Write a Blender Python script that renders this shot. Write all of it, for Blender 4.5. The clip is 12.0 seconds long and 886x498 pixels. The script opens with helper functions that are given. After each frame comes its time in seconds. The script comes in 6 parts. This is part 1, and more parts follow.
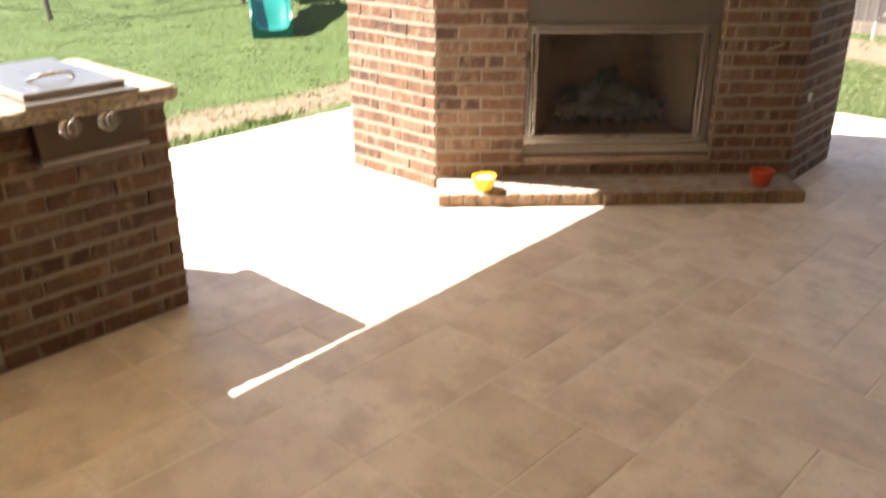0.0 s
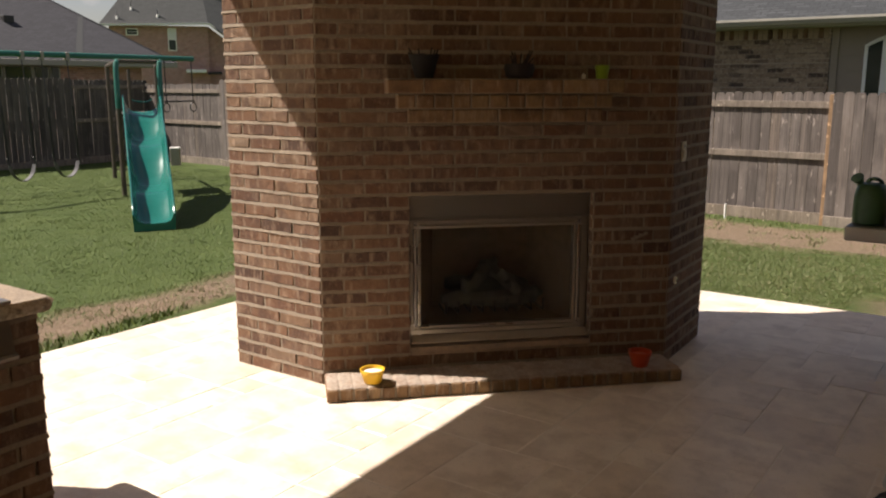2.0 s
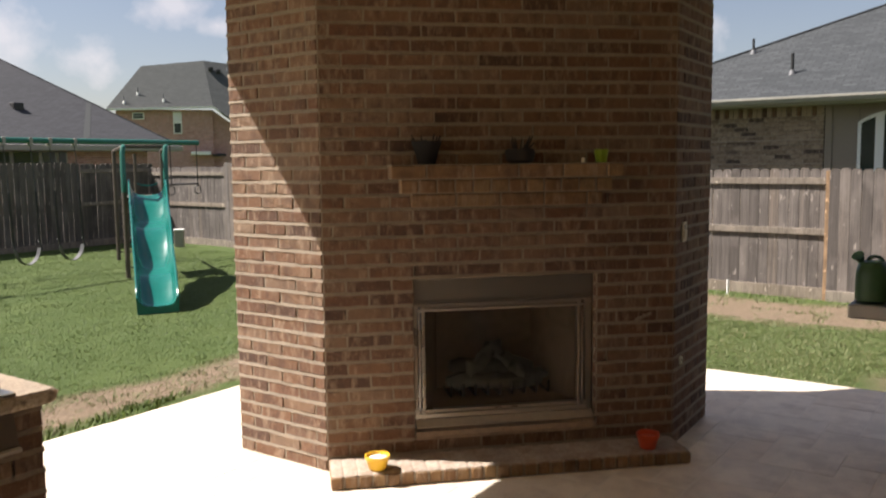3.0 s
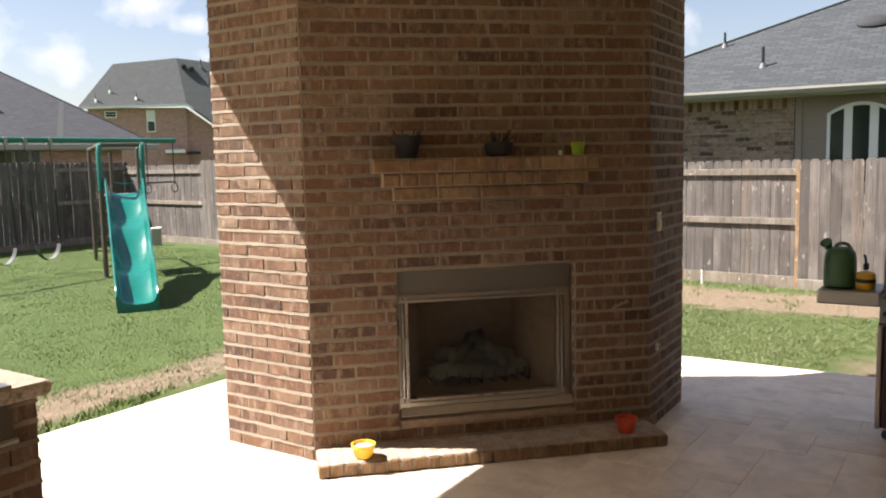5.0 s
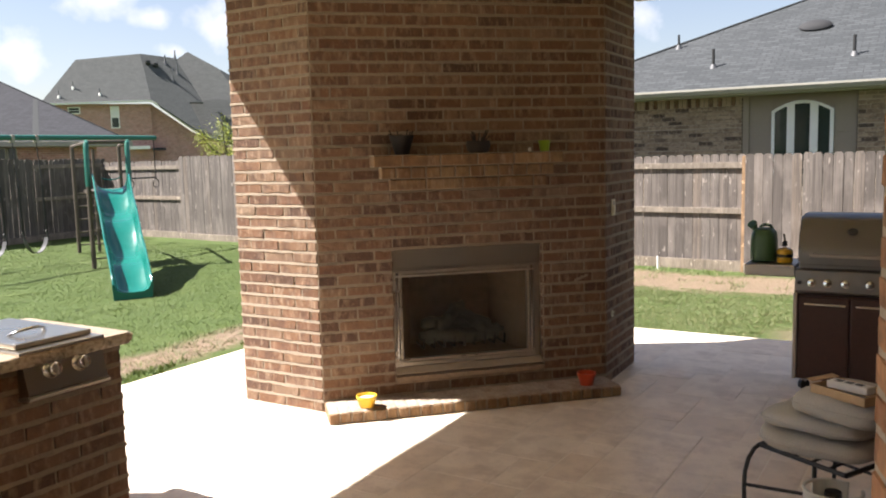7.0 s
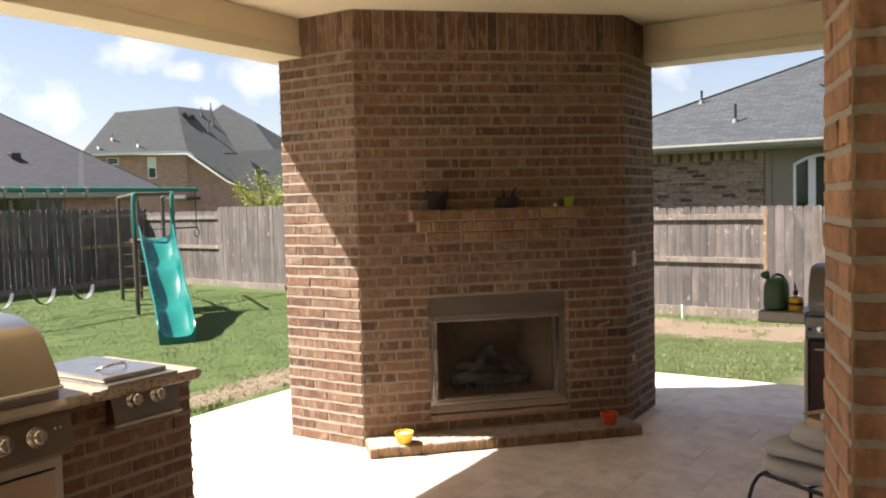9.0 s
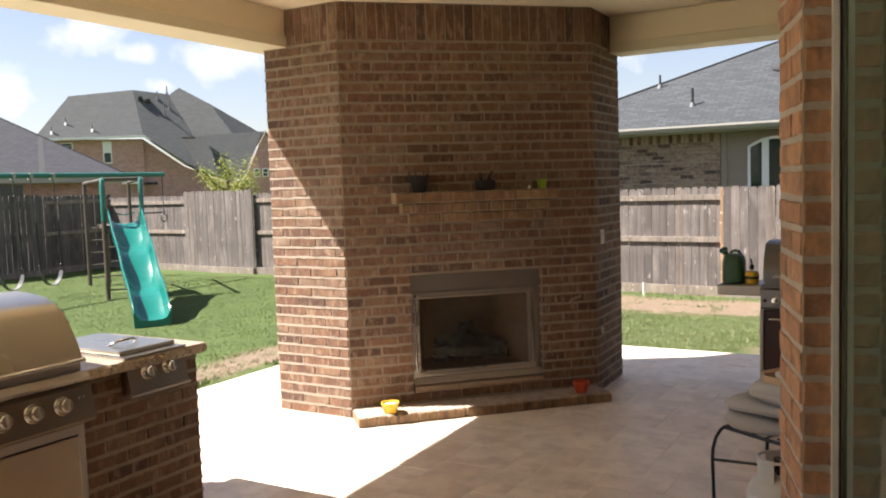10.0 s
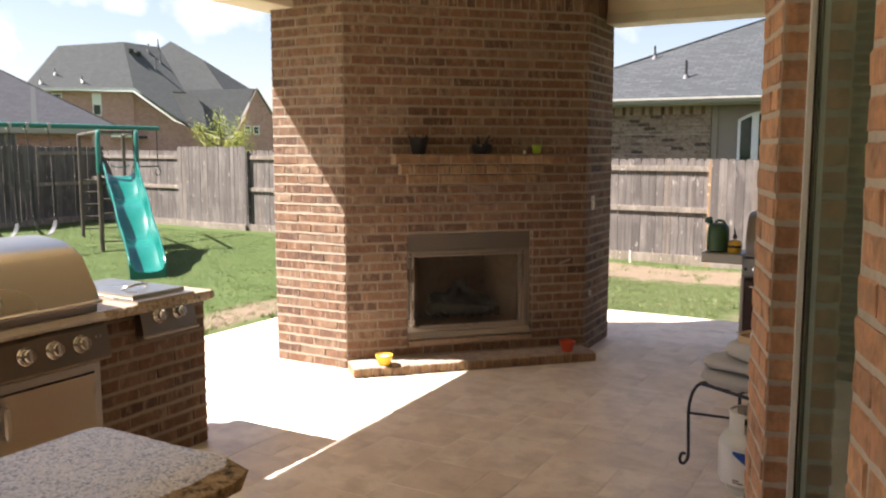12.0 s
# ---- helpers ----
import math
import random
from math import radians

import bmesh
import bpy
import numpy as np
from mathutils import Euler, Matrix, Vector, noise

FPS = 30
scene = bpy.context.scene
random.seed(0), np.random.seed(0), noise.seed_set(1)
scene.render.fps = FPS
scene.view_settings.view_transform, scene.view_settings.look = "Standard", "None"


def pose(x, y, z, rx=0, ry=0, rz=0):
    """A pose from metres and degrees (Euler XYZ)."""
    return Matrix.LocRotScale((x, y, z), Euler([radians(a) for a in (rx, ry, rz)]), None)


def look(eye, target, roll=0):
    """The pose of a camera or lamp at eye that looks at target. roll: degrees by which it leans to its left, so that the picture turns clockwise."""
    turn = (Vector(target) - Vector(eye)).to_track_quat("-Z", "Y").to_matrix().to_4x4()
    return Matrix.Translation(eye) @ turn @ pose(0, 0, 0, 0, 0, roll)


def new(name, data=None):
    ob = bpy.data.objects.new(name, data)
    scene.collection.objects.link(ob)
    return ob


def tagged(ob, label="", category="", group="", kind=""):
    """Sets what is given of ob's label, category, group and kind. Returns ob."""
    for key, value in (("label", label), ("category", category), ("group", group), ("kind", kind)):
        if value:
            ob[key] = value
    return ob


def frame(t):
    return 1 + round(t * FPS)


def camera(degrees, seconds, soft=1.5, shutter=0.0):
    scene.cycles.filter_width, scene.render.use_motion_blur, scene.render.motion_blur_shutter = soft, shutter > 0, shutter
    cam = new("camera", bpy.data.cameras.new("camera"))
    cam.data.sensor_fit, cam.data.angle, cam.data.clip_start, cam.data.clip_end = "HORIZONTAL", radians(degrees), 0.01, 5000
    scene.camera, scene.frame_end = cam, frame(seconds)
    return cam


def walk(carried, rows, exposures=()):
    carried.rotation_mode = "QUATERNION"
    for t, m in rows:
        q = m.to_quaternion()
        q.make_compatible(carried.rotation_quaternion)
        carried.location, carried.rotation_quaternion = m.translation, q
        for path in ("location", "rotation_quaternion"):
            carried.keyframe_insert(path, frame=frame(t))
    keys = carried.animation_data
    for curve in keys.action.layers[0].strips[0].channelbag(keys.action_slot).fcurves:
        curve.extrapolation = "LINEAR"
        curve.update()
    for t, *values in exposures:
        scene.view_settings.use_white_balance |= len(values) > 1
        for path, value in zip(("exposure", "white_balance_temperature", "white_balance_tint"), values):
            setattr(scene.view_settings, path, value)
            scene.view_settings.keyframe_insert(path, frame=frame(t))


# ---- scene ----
cam = camera(55.6, 12.0, soft=2.0, shutter=0.5)
PATH = [
    (0, (-0.121, -4.639, 1.61), (-0.056, -2.801, 0.824), 0.0),
    (0.5, (-0.136, -4.644, 1.644), (0.026, -2.741, 1.049), -0.5),
    (1, (-0.138, -4.659, 1.658), (0.077, -2.731, 1.172), -0.1),
    (1.5, (-0.123, -4.638, 1.677), (0.147, -2.7, 1.263), -0.2),
    (2, (-0.118, -4.638, 1.692), (0.221, -2.705, 1.309), -0.0),
    (2.5, (-0.126, -4.644, 1.707), (0.199, -2.692, 1.418), -0.8),
    (3, (-0.13, -4.653, 1.731), (0.21, -2.692, 1.528), -0.7),
    (3.2, (-0.13, -4.651, 1.765), (0.215, -2.689, 1.587), -0.1),
    (4.8, (-0.161, -4.73, 1.718), (0.219, -2.776, 1.523), -0.8),
    (5, (-0.175, -4.753, 1.721), (0.218, -2.803, 1.507), -1.3),
    (5.5, (-0.202, -4.896, 1.714), (0.198, -2.948, 1.498), -0.2),
    (6, (-0.262, -5.146, 1.72), (0.075, -3.189, 1.484), 0.2),
    (6.5, (-0.353, -5.368, 1.735), (0.029, -3.416, 1.531), -0.4),
    (7, (-0.508, -5.584, 1.73), (-0.035, -3.655, 1.503), -1.5),
    (7.5, (-0.576, -5.737, 1.758), (-0.133, -3.792, 1.612), -1.6),
    (7.7, (-0.591, -5.789, 1.768), (-0.195, -3.832, 1.659), -1.6),
    (9.3, (-0.703, -6.136, 1.779), (-0.275, -4.185, 1.667), -1.4),
    (9.5, (-0.765, -6.201, 1.768), (-0.292, -4.263, 1.636), -1.9),
    (10, (-0.894, -6.364, 1.781), (-0.389, -4.435, 1.628), -1.9),
    (10.5, (-0.945, -6.471, 1.778), (-0.483, -4.528, 1.669), -0.7),
    (11, (-0.963, -6.591, 1.785), (-0.531, -4.643, 1.647), -1.1),
    (11.5, (-0.994, -6.604, 1.781), (-0.522, -4.668, 1.604), -0.8),
    (12, (-1.016, -6.584, 1.771), (-0.487, -4.67, 1.533), 0.0),
]
EXPOSURES = [(0, 2.48, 6600, 11), (0.3, 2.34, 6600, 11), (0.6, 1.65, 6650, 12), (1, 0.93, 6900, 13), (1.5, 0.78, 7050, 14), (2, 0.77, 7050, 14),
             (2.5, 0.96, 6900, 13), (3, 1.22, 6650, 11), (5, 1.76, 6500, 10), (7.5, 1.86, 6500, 11), (9.5, 1.88, 6500, 12), (12, 2.06, 6500, 13)]
walk(cam, [(t, look(e, g, r)) for t, e, g, r in PATH], EXPOSURES)
R45 = math.sqrt(0.5)


def P(u, v, z=0.0):
    """A place given along the house's own two axes, which stand at 45 degrees to the fireplace front."""
    return Vector(((u - v) * R45, (u + v) * R45, z))


HOUSE = Matrix.Rotation(radians(45), 4, "Z")
WORLD = Matrix.Identity(4)

# ---- world and sun ----
SUN_WAY = (P(0.385, -0.685) + Vector((0, 0, -1))).normalized()
world = bpy.data.worlds.new("sky")
scene.world = world
world.use_nodes = True
wt = world.node_tree
bg = wt.nodes["Background"]
sky = wt.nodes.new("ShaderNodeTexSky")
sky.sky_type = "NISHITA"
sky.sun_disc = False
sky.sun_elevation = math.asin(-SUN_WAY.z)
sky.sun_rotation = math.atan2(-SUN_WAY.x, -SUN_WAY.y)
sky.air_density, sky.dust_density, sky.ozone_density = 1.0, 0.9, 1.5
wc = wt.nodes.new("ShaderNodeTexCoord")
wm = wt.nodes.new("ShaderNodeMapping")
wm.inputs["Location"].default_value = (0.62, 0.15, 0.3)
wm.inputs["Scale"].default_value = (1.0, 1.0, 1.7)
wno = wt.nodes.new("ShaderNodeTexNoise")
wno.inputs["Scale"].default_value, wno.inputs["Detail"].default_value, wno.inputs["Roughness"].default_value = 4.2, 7.0, 0.52
wr = wt.nodes.new("ShaderNodeValToRGB")
wr.color_ramp.elements[0].position, wr.color_ramp.elements[1].position = 0.53, 0.72
wx = wt.nodes.new("ShaderNodeMix")
wx.data_type = "RGBA"
wx.inputs["B"].default_value = (9.0, 9.2, 9.6, 1)
wt.links.new(wc.outputs["Generated"], wm.inputs["Vector"])
wt.links.new(wm.outputs[0], wno.inputs["Vector"])
wt.links.new(wno.outputs["Fac"], wr.inputs[0])


def sky_math(op, a, b=None, clamp=False):
    n = wt.nodes.new("ShaderNodeMath")
    n.operation, n.use_clamp = op, clamp
    for sock, val in zip(n.inputs, (a, b)):
        if isinstance(val, bpy.types.NodeSocket):
            wt.links.new(val, sock)
        elif val is not None:
            sock.default_value = val
    return n.outputs[0]


# scattered cumulus low over the roofs, and broken cloud over the rest of the sky
puff = wt.nodes.new("ShaderNodeTexNoise")
puff.inputs["Scale"].default_value, puff.inputs["Detail"].default_value, puff.inputs["Roughness"].default_value = 26.0, 6.0, 0.55
wt.links.new(wc.outputs["Generated"], puff.inputs["Vector"])
ragged = sky_math("MULTIPLY", sky_math("SUBTRACT", puff.outputs["Fac"], 0.5), 2.6)
ws = wt.nodes.new("ShaderNodeSeparateXYZ")
wt.links.new(wc.outputs["Generated"], ws.inputs[0])
behind = sky_math("MULTIPLY", sky_math("SUBTRACT", 0.75, ws.outputs[1]), 6.0, True)
cover = sky_math("MULTIPLY", wr.outputs[0], behind)
for cx_, cz_, rx_, rz_ in ((-0.126, 0.177, 0.040, 0.026), (-0.081, 0.155, 0.024, 0.014), (-0.212, 0.118, 0.042, 0.027), (0.004, 0.148, 0.048, 0.028),
                           (0.04, 0.152, 0.045, 0.030), (-0.058, 0.119, 0.02, 0.012), (-0.285, 0.135, 0.05, 0.04), (0.45, 0.15, 0.035, 0.03), (-0.16, 0.225, 0.06, 0.02), (-0.02, 0.21, 0.05, 0.018)):
    dx_ = sky_math("DIVIDE", sky_math("SUBTRACT", ws.outputs[0], cx_), rx_)
    dz_ = sky_math("DIVIDE", sky_math("SUBTRACT", ws.outputs[2], cz_), rz_)
    far_ = sky_math("SQRT", sky_math("ADD", sky_math("MULTIPLY", dx_, dx_), sky_math("MULTIPLY", dz_, dz_)))
    ball = sky_math("MULTIPLY", sky_math("SUBTRACT", sky_math("ADD", 1.0, ragged), far_), 0.95, True)
    ahead = sky_math("GREATER_THAN", ws.outputs[1], 0.0)
    cover = sky_math("MAXIMUM", cover, sky_math("MULTIPLY", sky_math("MULTIPLY", ball, ahead), 0.55))
wt.links.new(cover, wx.inputs["Factor"])
haze = wt.nodes.new("ShaderNodeMix")
haze.data_type = "RGBA"
haze.inputs["B"].default_value = (7.6, 8.2, 8.8, 1)
wt.links.new(sky_math("MULTIPLY", sky_math("SUBTRACT", 0.75, ws.outputs[2]), 0.17, True), haze.inputs["Factor"])
wt.links.new(sky.outputs[0], haze.inputs["A"])
wt.links.new(haze.outputs["Result"], wx.inputs["A"])
tint = wt.nodes.new("ShaderNodeMix")
tint.data_type, tint.blend_type = "RGBA", "MULTIPLY"
tint.inputs["Factor"].default_value = 1.0
tint.inputs["B"].default_value = (0.96, 0.88, 0.875, 1)
wt.links.new(wx.outputs["Result"], tint.inputs["A"])
wt.links.new(tint.outputs["Result"], bg.inputs[0])
bg.inputs[1].default_value = 0.05
sun_data = bpy.data.lights.new("sun", "SUN")
sun_data.energy = 5.0
sun_data.angle = radians(0.53)
sun_data.color = (1.0, 0.955, 0.91)
sun = new("sun", sun_data)
sun.matrix_world = look((0, 0, 30), Vector((0, 0, 30)) + SUN_WAY)


# ---- materials ----
class Nodes:
    """A short way to wire a node material."""

    def __init__(self, name):
        self.mat = bpy.data.materials.new(name)
        self.mat.use_nodes = True
        self.nt = self.mat.node_tree
        self.bsdf = self.nt.nodes["Principled BSDF"]
        self.tc = self.nt.nodes.new("ShaderNodeTexCoord")

    def put(self, sock, val):
        if isinstance(val, bpy.types.NodeSocket):
            self.nt.links.new(val, sock)
        elif val is not None:
            if isinstance(val, tuple) and len(val) == 3 and sock.type == "RGBA":
                val = (*val, 1)
            sock.default_value = val

    def mapped(self, space="Object", scale=(1, 1, 1), rot=(0, 0, 0)):
        m = self.nt.nodes.new("ShaderNodeMapping")
        self.put(m.inputs["Vector"], self.tc.outputs[space])
        m.inputs["Scale"].default_value = scale
        m.inputs["Rotation"].default_value = rot
        return m.outputs[0]

    def noise(self, scale, vec=None, detail=4.0, rough=0.55):
        n = self.nt.nodes.new("ShaderNodeTexNoise")
        self.put(n.inputs["Vector"], vec if vec is not None else self.tc.outputs["Object"])
        n.inputs["Scale"].default_value, n.inputs["Detail"].default_value, n.inputs["Roughness"].default_value = scale, detail, rough
        return n.outputs["Fac"]

    def voronoi(self, scale, vec=None, out="Distance"):
        n = self.nt.nodes.new("ShaderNodeTexVoronoi")
        self.put(n.inputs["Vector"], vec if vec is not None else self.tc.outputs["Object"])
        n.inputs["Scale"].default_value = scale
        return n.outputs[out]

    def ramp(self, fac, stops):
        n = self.nt.nodes.new("ShaderNodeValToRGB")
        el = n.color_ramp.elements
        while len(el) < len(stops):
            el.new(0.5)
        for e, (p, c) in zip(el, stops):
            e.position = p
            e.color = (*c, 1) if isinstance(c, tuple) else (c, c, c, 1)
        self.put(n.inputs[0], fac)
        return n.outputs[0]

    def mix(self, fac, a, b, blend="MIX"):
        n = self.nt.nodes.new("ShaderNodeMix")
        n.data_type, n.blend_type = "RGBA", blend
        self.put(n.inputs["Factor"], fac)
        self.put(n.inputs["A"], a)
        self.put(n.inputs["B"], b)
        return n.outputs["Result"]

    def math(self, op, a, b=None, clamp=False):
        n = self.nt.nodes.new("ShaderNodeMath")
        n.operation, n.use_clamp = op, clamp
        self.put(n.inputs[0], a)
        self.put(n.inputs[1], b)
        return n.outputs[0]

    def random(self, island):
        n = self.nt.nodes.new("ShaderNodeNewGeometry" if island else "ShaderNodeObjectInfo")
        return n.outputs["Random Per Island" if island else "Random"]

    def shifted(self, vec, rnd):
        """Moves the pattern by a piece's own random number, so that no two pieces match."""
        c = self.nt.nodes.new("ShaderNodeCombineXYZ")
        for sock, f in zip(c.inputs, (61.0, 37.0, 83.0)):
            self.put(sock, self.math("MULTIPLY", rnd, f))
        a = self.nt.nodes.new("ShaderNodeVectorMath")
        self.put(a.inputs[0], vec)
        self.put(a.inputs[1], c.outputs[0])
        return a.outputs[0]

    def bump(self, height, strength=0.3, dist=0.01):
        n = self.nt.nodes.new("ShaderNodeBump")
        n.inputs["Strength"].default_value, n.inputs["Distance"].default_value = strength, dist
        self.put(n.inputs["Height"], height)
        self.put(self.bsdf.inputs["Normal"], n.outputs[0])

    def done(self, color, rough=0.7, metal=0.0, **more):
        self.put(self.bsdf.inputs["Base Color"], color)
        self.put(self.bsdf.inputs["Roughness"], rough)
        self.put(self.bsdf.inputs["Metallic"], metal)
        for key, val in more.items():
            self.put(self.bsdf.inputs[key.replace("_", " ")], val)
        return self.mat


def grained(name, c, rough=0.6, vary=0.15, scale=30.0, bump=0.15, metal=0.0, big=2.5, **more):
    """A plain stuff of one colour with grain, wear and slight stains."""
    k = Nodes(name)
    dark = tuple(x * (1 - vary) for x in c)
    light = tuple(min(1, x * (1 + vary)) for x in c)
    n1 = k.noise(scale)
    n2 = k.noise(big, detail=5)
    f = k.math("ADD", k.math("MULTIPLY", n1, 0.5), k.math("MULTIPLY", n2, 0.5))
    col = k.ramp(f, [(0.3, dark), (0.7, light)])
    k.bump(n1, bump, 0.004)
    r = k.math("ADD", k.math("MULTIPLY", n2, 0.25), rough - 0.12)
    return k.done(col, r, metal, **more)


def brick_mat(name, island, tones, dark=0.56, upright=7, scorch=0.6):
    """Fired brick: upright scorch streaks, smoked ends, pale slurry and flecks, shifted from brick to brick."""
    k = Nodes(name)
    rnd = k.random(island)
    base = k.ramp(rnd, tones)
    fleck = k.noise(48, k.shifted(k.mapped(), rnd), detail=6, rough=0.68)
    cloud = k.noise(8, k.shifted(k.mapped(), rnd), detail=4, rough=0.6)
    band = k.noise(1.0, k.shifted(k.mapped(scale=(11, 11, upright)), rnd), detail=4, rough=0.6)
    fine = k.noise(1.0, k.shifted(k.mapped(scale=(70, 70, upright * 1.5)), rnd), detail=3, rough=0.5)
    col = k.mix(k.ramp(fine, [(0.42, 0.2), (0.62, 0.0)]), base, (0.15, 0.075, 0.042))
    col = k.mix(k.ramp(band, [(0.47, 0.0), (0.62, dark)]), col, (0.066, 0.034, 0.024))
    col = k.mix(k.ramp(cloud, [(0.52, 0.0), (0.7, 0.5 * scorch)]), col, (0.06, 0.036, 0.028))
    pale = k.noise(1.0, k.shifted(k.mapped(scale=(26, 26, 3.5 * upright - 17.5), rot=(0.1, 0, 0)), rnd), detail=5, rough=0.65)
    col = k.mix(k.ramp(pale, [(0.51, 0.0), (0.67, 0.58)]), col, (0.36, 0.258, 0.176))
    col = k.mix(k.ramp(fleck, [(0.57, 0.0), (0.75, 0.5)]), col, (0.36, 0.255, 0.17))
    k.bump(k.math("ADD", fleck, k.math("MULTIPLY", cloud, 1.5)), 0.7, 0.007)
    return k.done(col, 0.9)


TONES = [(0.0, (0.054, 0.028, 0.019)), (0.1, (0.097, 0.048, 0.028)), (0.26, (0.151, 0.075, 0.040)), (0.5, (0.176, 0.093, 0.051)),
         (0.7, (0.198, 0.123, 0.075)), (0.86, (0.144, 0.066, 0.036)), (1.0, (0.208, 0.144, 0.096))]
# pier brick colours lifted to make up for missing bounce light
ORANGE_LIFTED = [(0.0, (0.410, 0.208, 0.116)), (0.3, (0.549, 0.286, 0.155)), (0.6, (0.650, 0.357, 0.192)), (1.0, (0.500, 0.265, 0.150))]
MANTEL = [(0.0, (0.205, 0.116, 0.056)), (0.4, (0.262, 0.154, 0.074)), (0.8, (0.297, 0.193, 0.096)), (1.0, (0.228, 0.132, 0.064))]
BRICK, BRICK_J = brick_mat("fired_brick", False, TONES), brick_mat("fired_brick_joined", True, TONES)
BRICK_W, BRICK_WJ = brick_mat("orange_brick", False, ORANGE_LIFTED, 0.4, 13), brick_mat("orange_brick_joined", True, ORANGE_LIFTED, 0.4, 13)
BRICK_M = brick_mat("mantel_brick", False, MANTEL, 0.4)
MORTAR = grained("mortar", (0.258, 0.208, 0.155), 0.95, 0.3, 60, 0.6)
# mortar lifted along with the pier bricks
MORTAR_P = grained("pale_mortar", (0.46, 0.395, 0.32), 0.95, 0.18, 50, 0.7)


def wash_mat():
    k = Nodes("slurry_on_brick")
    thin = k.noise(9, detail=7, rough=0.68)
    col = k.ramp(k.noise(60, detail=4), [(0.3, (0.30, 0.24, 0.19)), (0.7, (0.43, 0.36, 0.29))])
    col = k.mix(k.ramp(thin, [(0.42, 0.45), (0.56, 0.0)]), col, (0.20, 0.11, 0.07))
    k.bump(thin, 0.6, 0.008)
    return k.done(col, 0.95)


WASH = wash_mat()


def stone_mat(name, island):
    k = Nodes(name)
    rnd = k.random(island)
    base = k.ramp(rnd, [(0.0, (0.74, 0.625, 0.50)), (0.16, (0.79, 0.67, 0.54)), (0.4, (0.84, 0.735, 0.61)), (0.7, (0.82, 0.71, 0.58)),
                        (0.9, (0.86, 0.765, 0.64)), (1.0, (0.77, 0.65, 0.52))])
    vein = k.noise(5, k.shifted(k.mapped(scale=(1, 1.8, 1)), rnd), detail=7, rough=0.6)
    col = k.mix(k.ramp(vein, [(0.36, 0.7), (0.56, 0.0)]), base, (0.60, 0.49, 0.385))
    pit = k.noise(70, detail=2)
    col = k.mix(k.ramp(pit, [(0.62, 0.0), (0.72, 0.5)]), col, (0.416, 0.337, 0.266))
    stain = k.noise(2.6, k.shifted(k.mapped(), rnd), detail=4)
    col = k.mix(k.ramp(stain, [(0.5, 0.0), (0.72, 0.4)]), col, (0.564, 0.462, 0.368))
    cloud = k.noise(4.2, k.mapped(scale=(1, 1.3, 1)), detail=6, rough=0.66)
    col = k.mix(k.ramp(cloud, [(0.52, 0.0), (0.66, 0.5)]), col, (0.50, 0.395, 0.30))
    k.bump(k.math("ADD", vein, k.math("MULTIPLY", pit, 0.5)), 0.18, 0.004)
    return k.done(col, k.ramp(vein, [(0.3, 0.33), (0.7, 0.48)]), Specular_IOR_Level=0.7)


STONE, STONE_J = stone_mat("travertine", False), stone_mat("travertine_joined", True)
GROUT = grained("grout", (0.78, 0.70, 0.60), 0.9, 0.12, 80, 0.4)
PAINT = grained("cream_paint", (0.74, 0.635, 0.45), 0.55, 0.04, 90, 0.12)
TRIM = grained("trim_paint", (0.66, 0.585, 0.43), 0.5, 0.05, 60, 0.1)
WHITE = grained("white_paint", (0.78, 0.77, 0.73), 0.5, 0.05, 60, 0.1)


def granite_mat():
    k = Nodes("granite")
    v1 = k.voronoi(150, out="Color")
    sep = k.nt.nodes.new("ShaderNodeSeparateColor")
    k.put(sep.inputs[0], v1)
    col = k.ramp(sep.outputs[0], [(0.0, (0.10, 0.10, 0.11)), (0.22, (0.27, 0.27, 0.29)), (0.5, (0.47, 0.46, 0.46)), (0.78, (0.60, 0.57, 0.53)), (1.0, (0.46, 0.39, 0.32))])
    col = k.mix(k.ramp(k.noise(16, detail=5), [(0.47, 0.0), (0.68, 0.5)]), col, (0.58, 0.54, 0.49))
    k.bump(k.noise(40), 0.05, 0.002)
    return k.done(col, 0.28)


def granite_edge_mat():
    k = Nodes("granite_broken_edge")
    n = k.noise(38, detail=8, rough=0.7)
    col = k.ramp(n, [(0.36, (0.06, 0.04, 0.02)), (0.48, (0.33, 0.23, 0.12)), (0.6, (0.50, 0.38, 0.21)), (0.72, (0.36, 0.29, 0.20))])
    k.bump(n, 1.0, 0.012)
    return k.done(col, 0.8)


def pale_edge_mat():
    k = Nodes("pale_split_granite")
    n = k.noise(46, detail=8, rough=0.7)
    col = k.ramp(n, [(0.36, (0.20, 0.15, 0.10)), (0.48, (0.44, 0.36, 0.26)), (0.6, (0.58, 0.49, 0.37)), (0.72, (0.42, 0.35, 0.27))])
    k.bump(n, 0.9, 0.01)
    return k.done(col, 0.8)


def tan_granite_mat():
    k = Nodes("tan_granite")
    sep = k.nt.nodes.new("ShaderNodeSeparateColor")
    k.put(sep.inputs[0], k.voronoi(130, out="Color"))
    col = k.ramp(sep.outputs[0], [(0.0, (0.15, 0.11, 0.075)), (0.3, (0.27, 0.21, 0.15)), (0.7, (0.36, 0.285, 0.205)), (1.0, (0.30, 0.22, 0.15))])
    col = k.mix(k.ramp(k.noise(9, detail=5), [(0.45, 0.0), (0.68, 0.6)]), col, (0.40, 0.32, 0.235))
    k.bump(k.noise(40), 0.05, 0.002)
    return k.done(col, 0.4)


GRANITE, GRANITE_E, GRANITE_P, GRANITE_T = granite_mat(), granite_edge_mat(), pale_edge_mat(), tan_granite_mat()


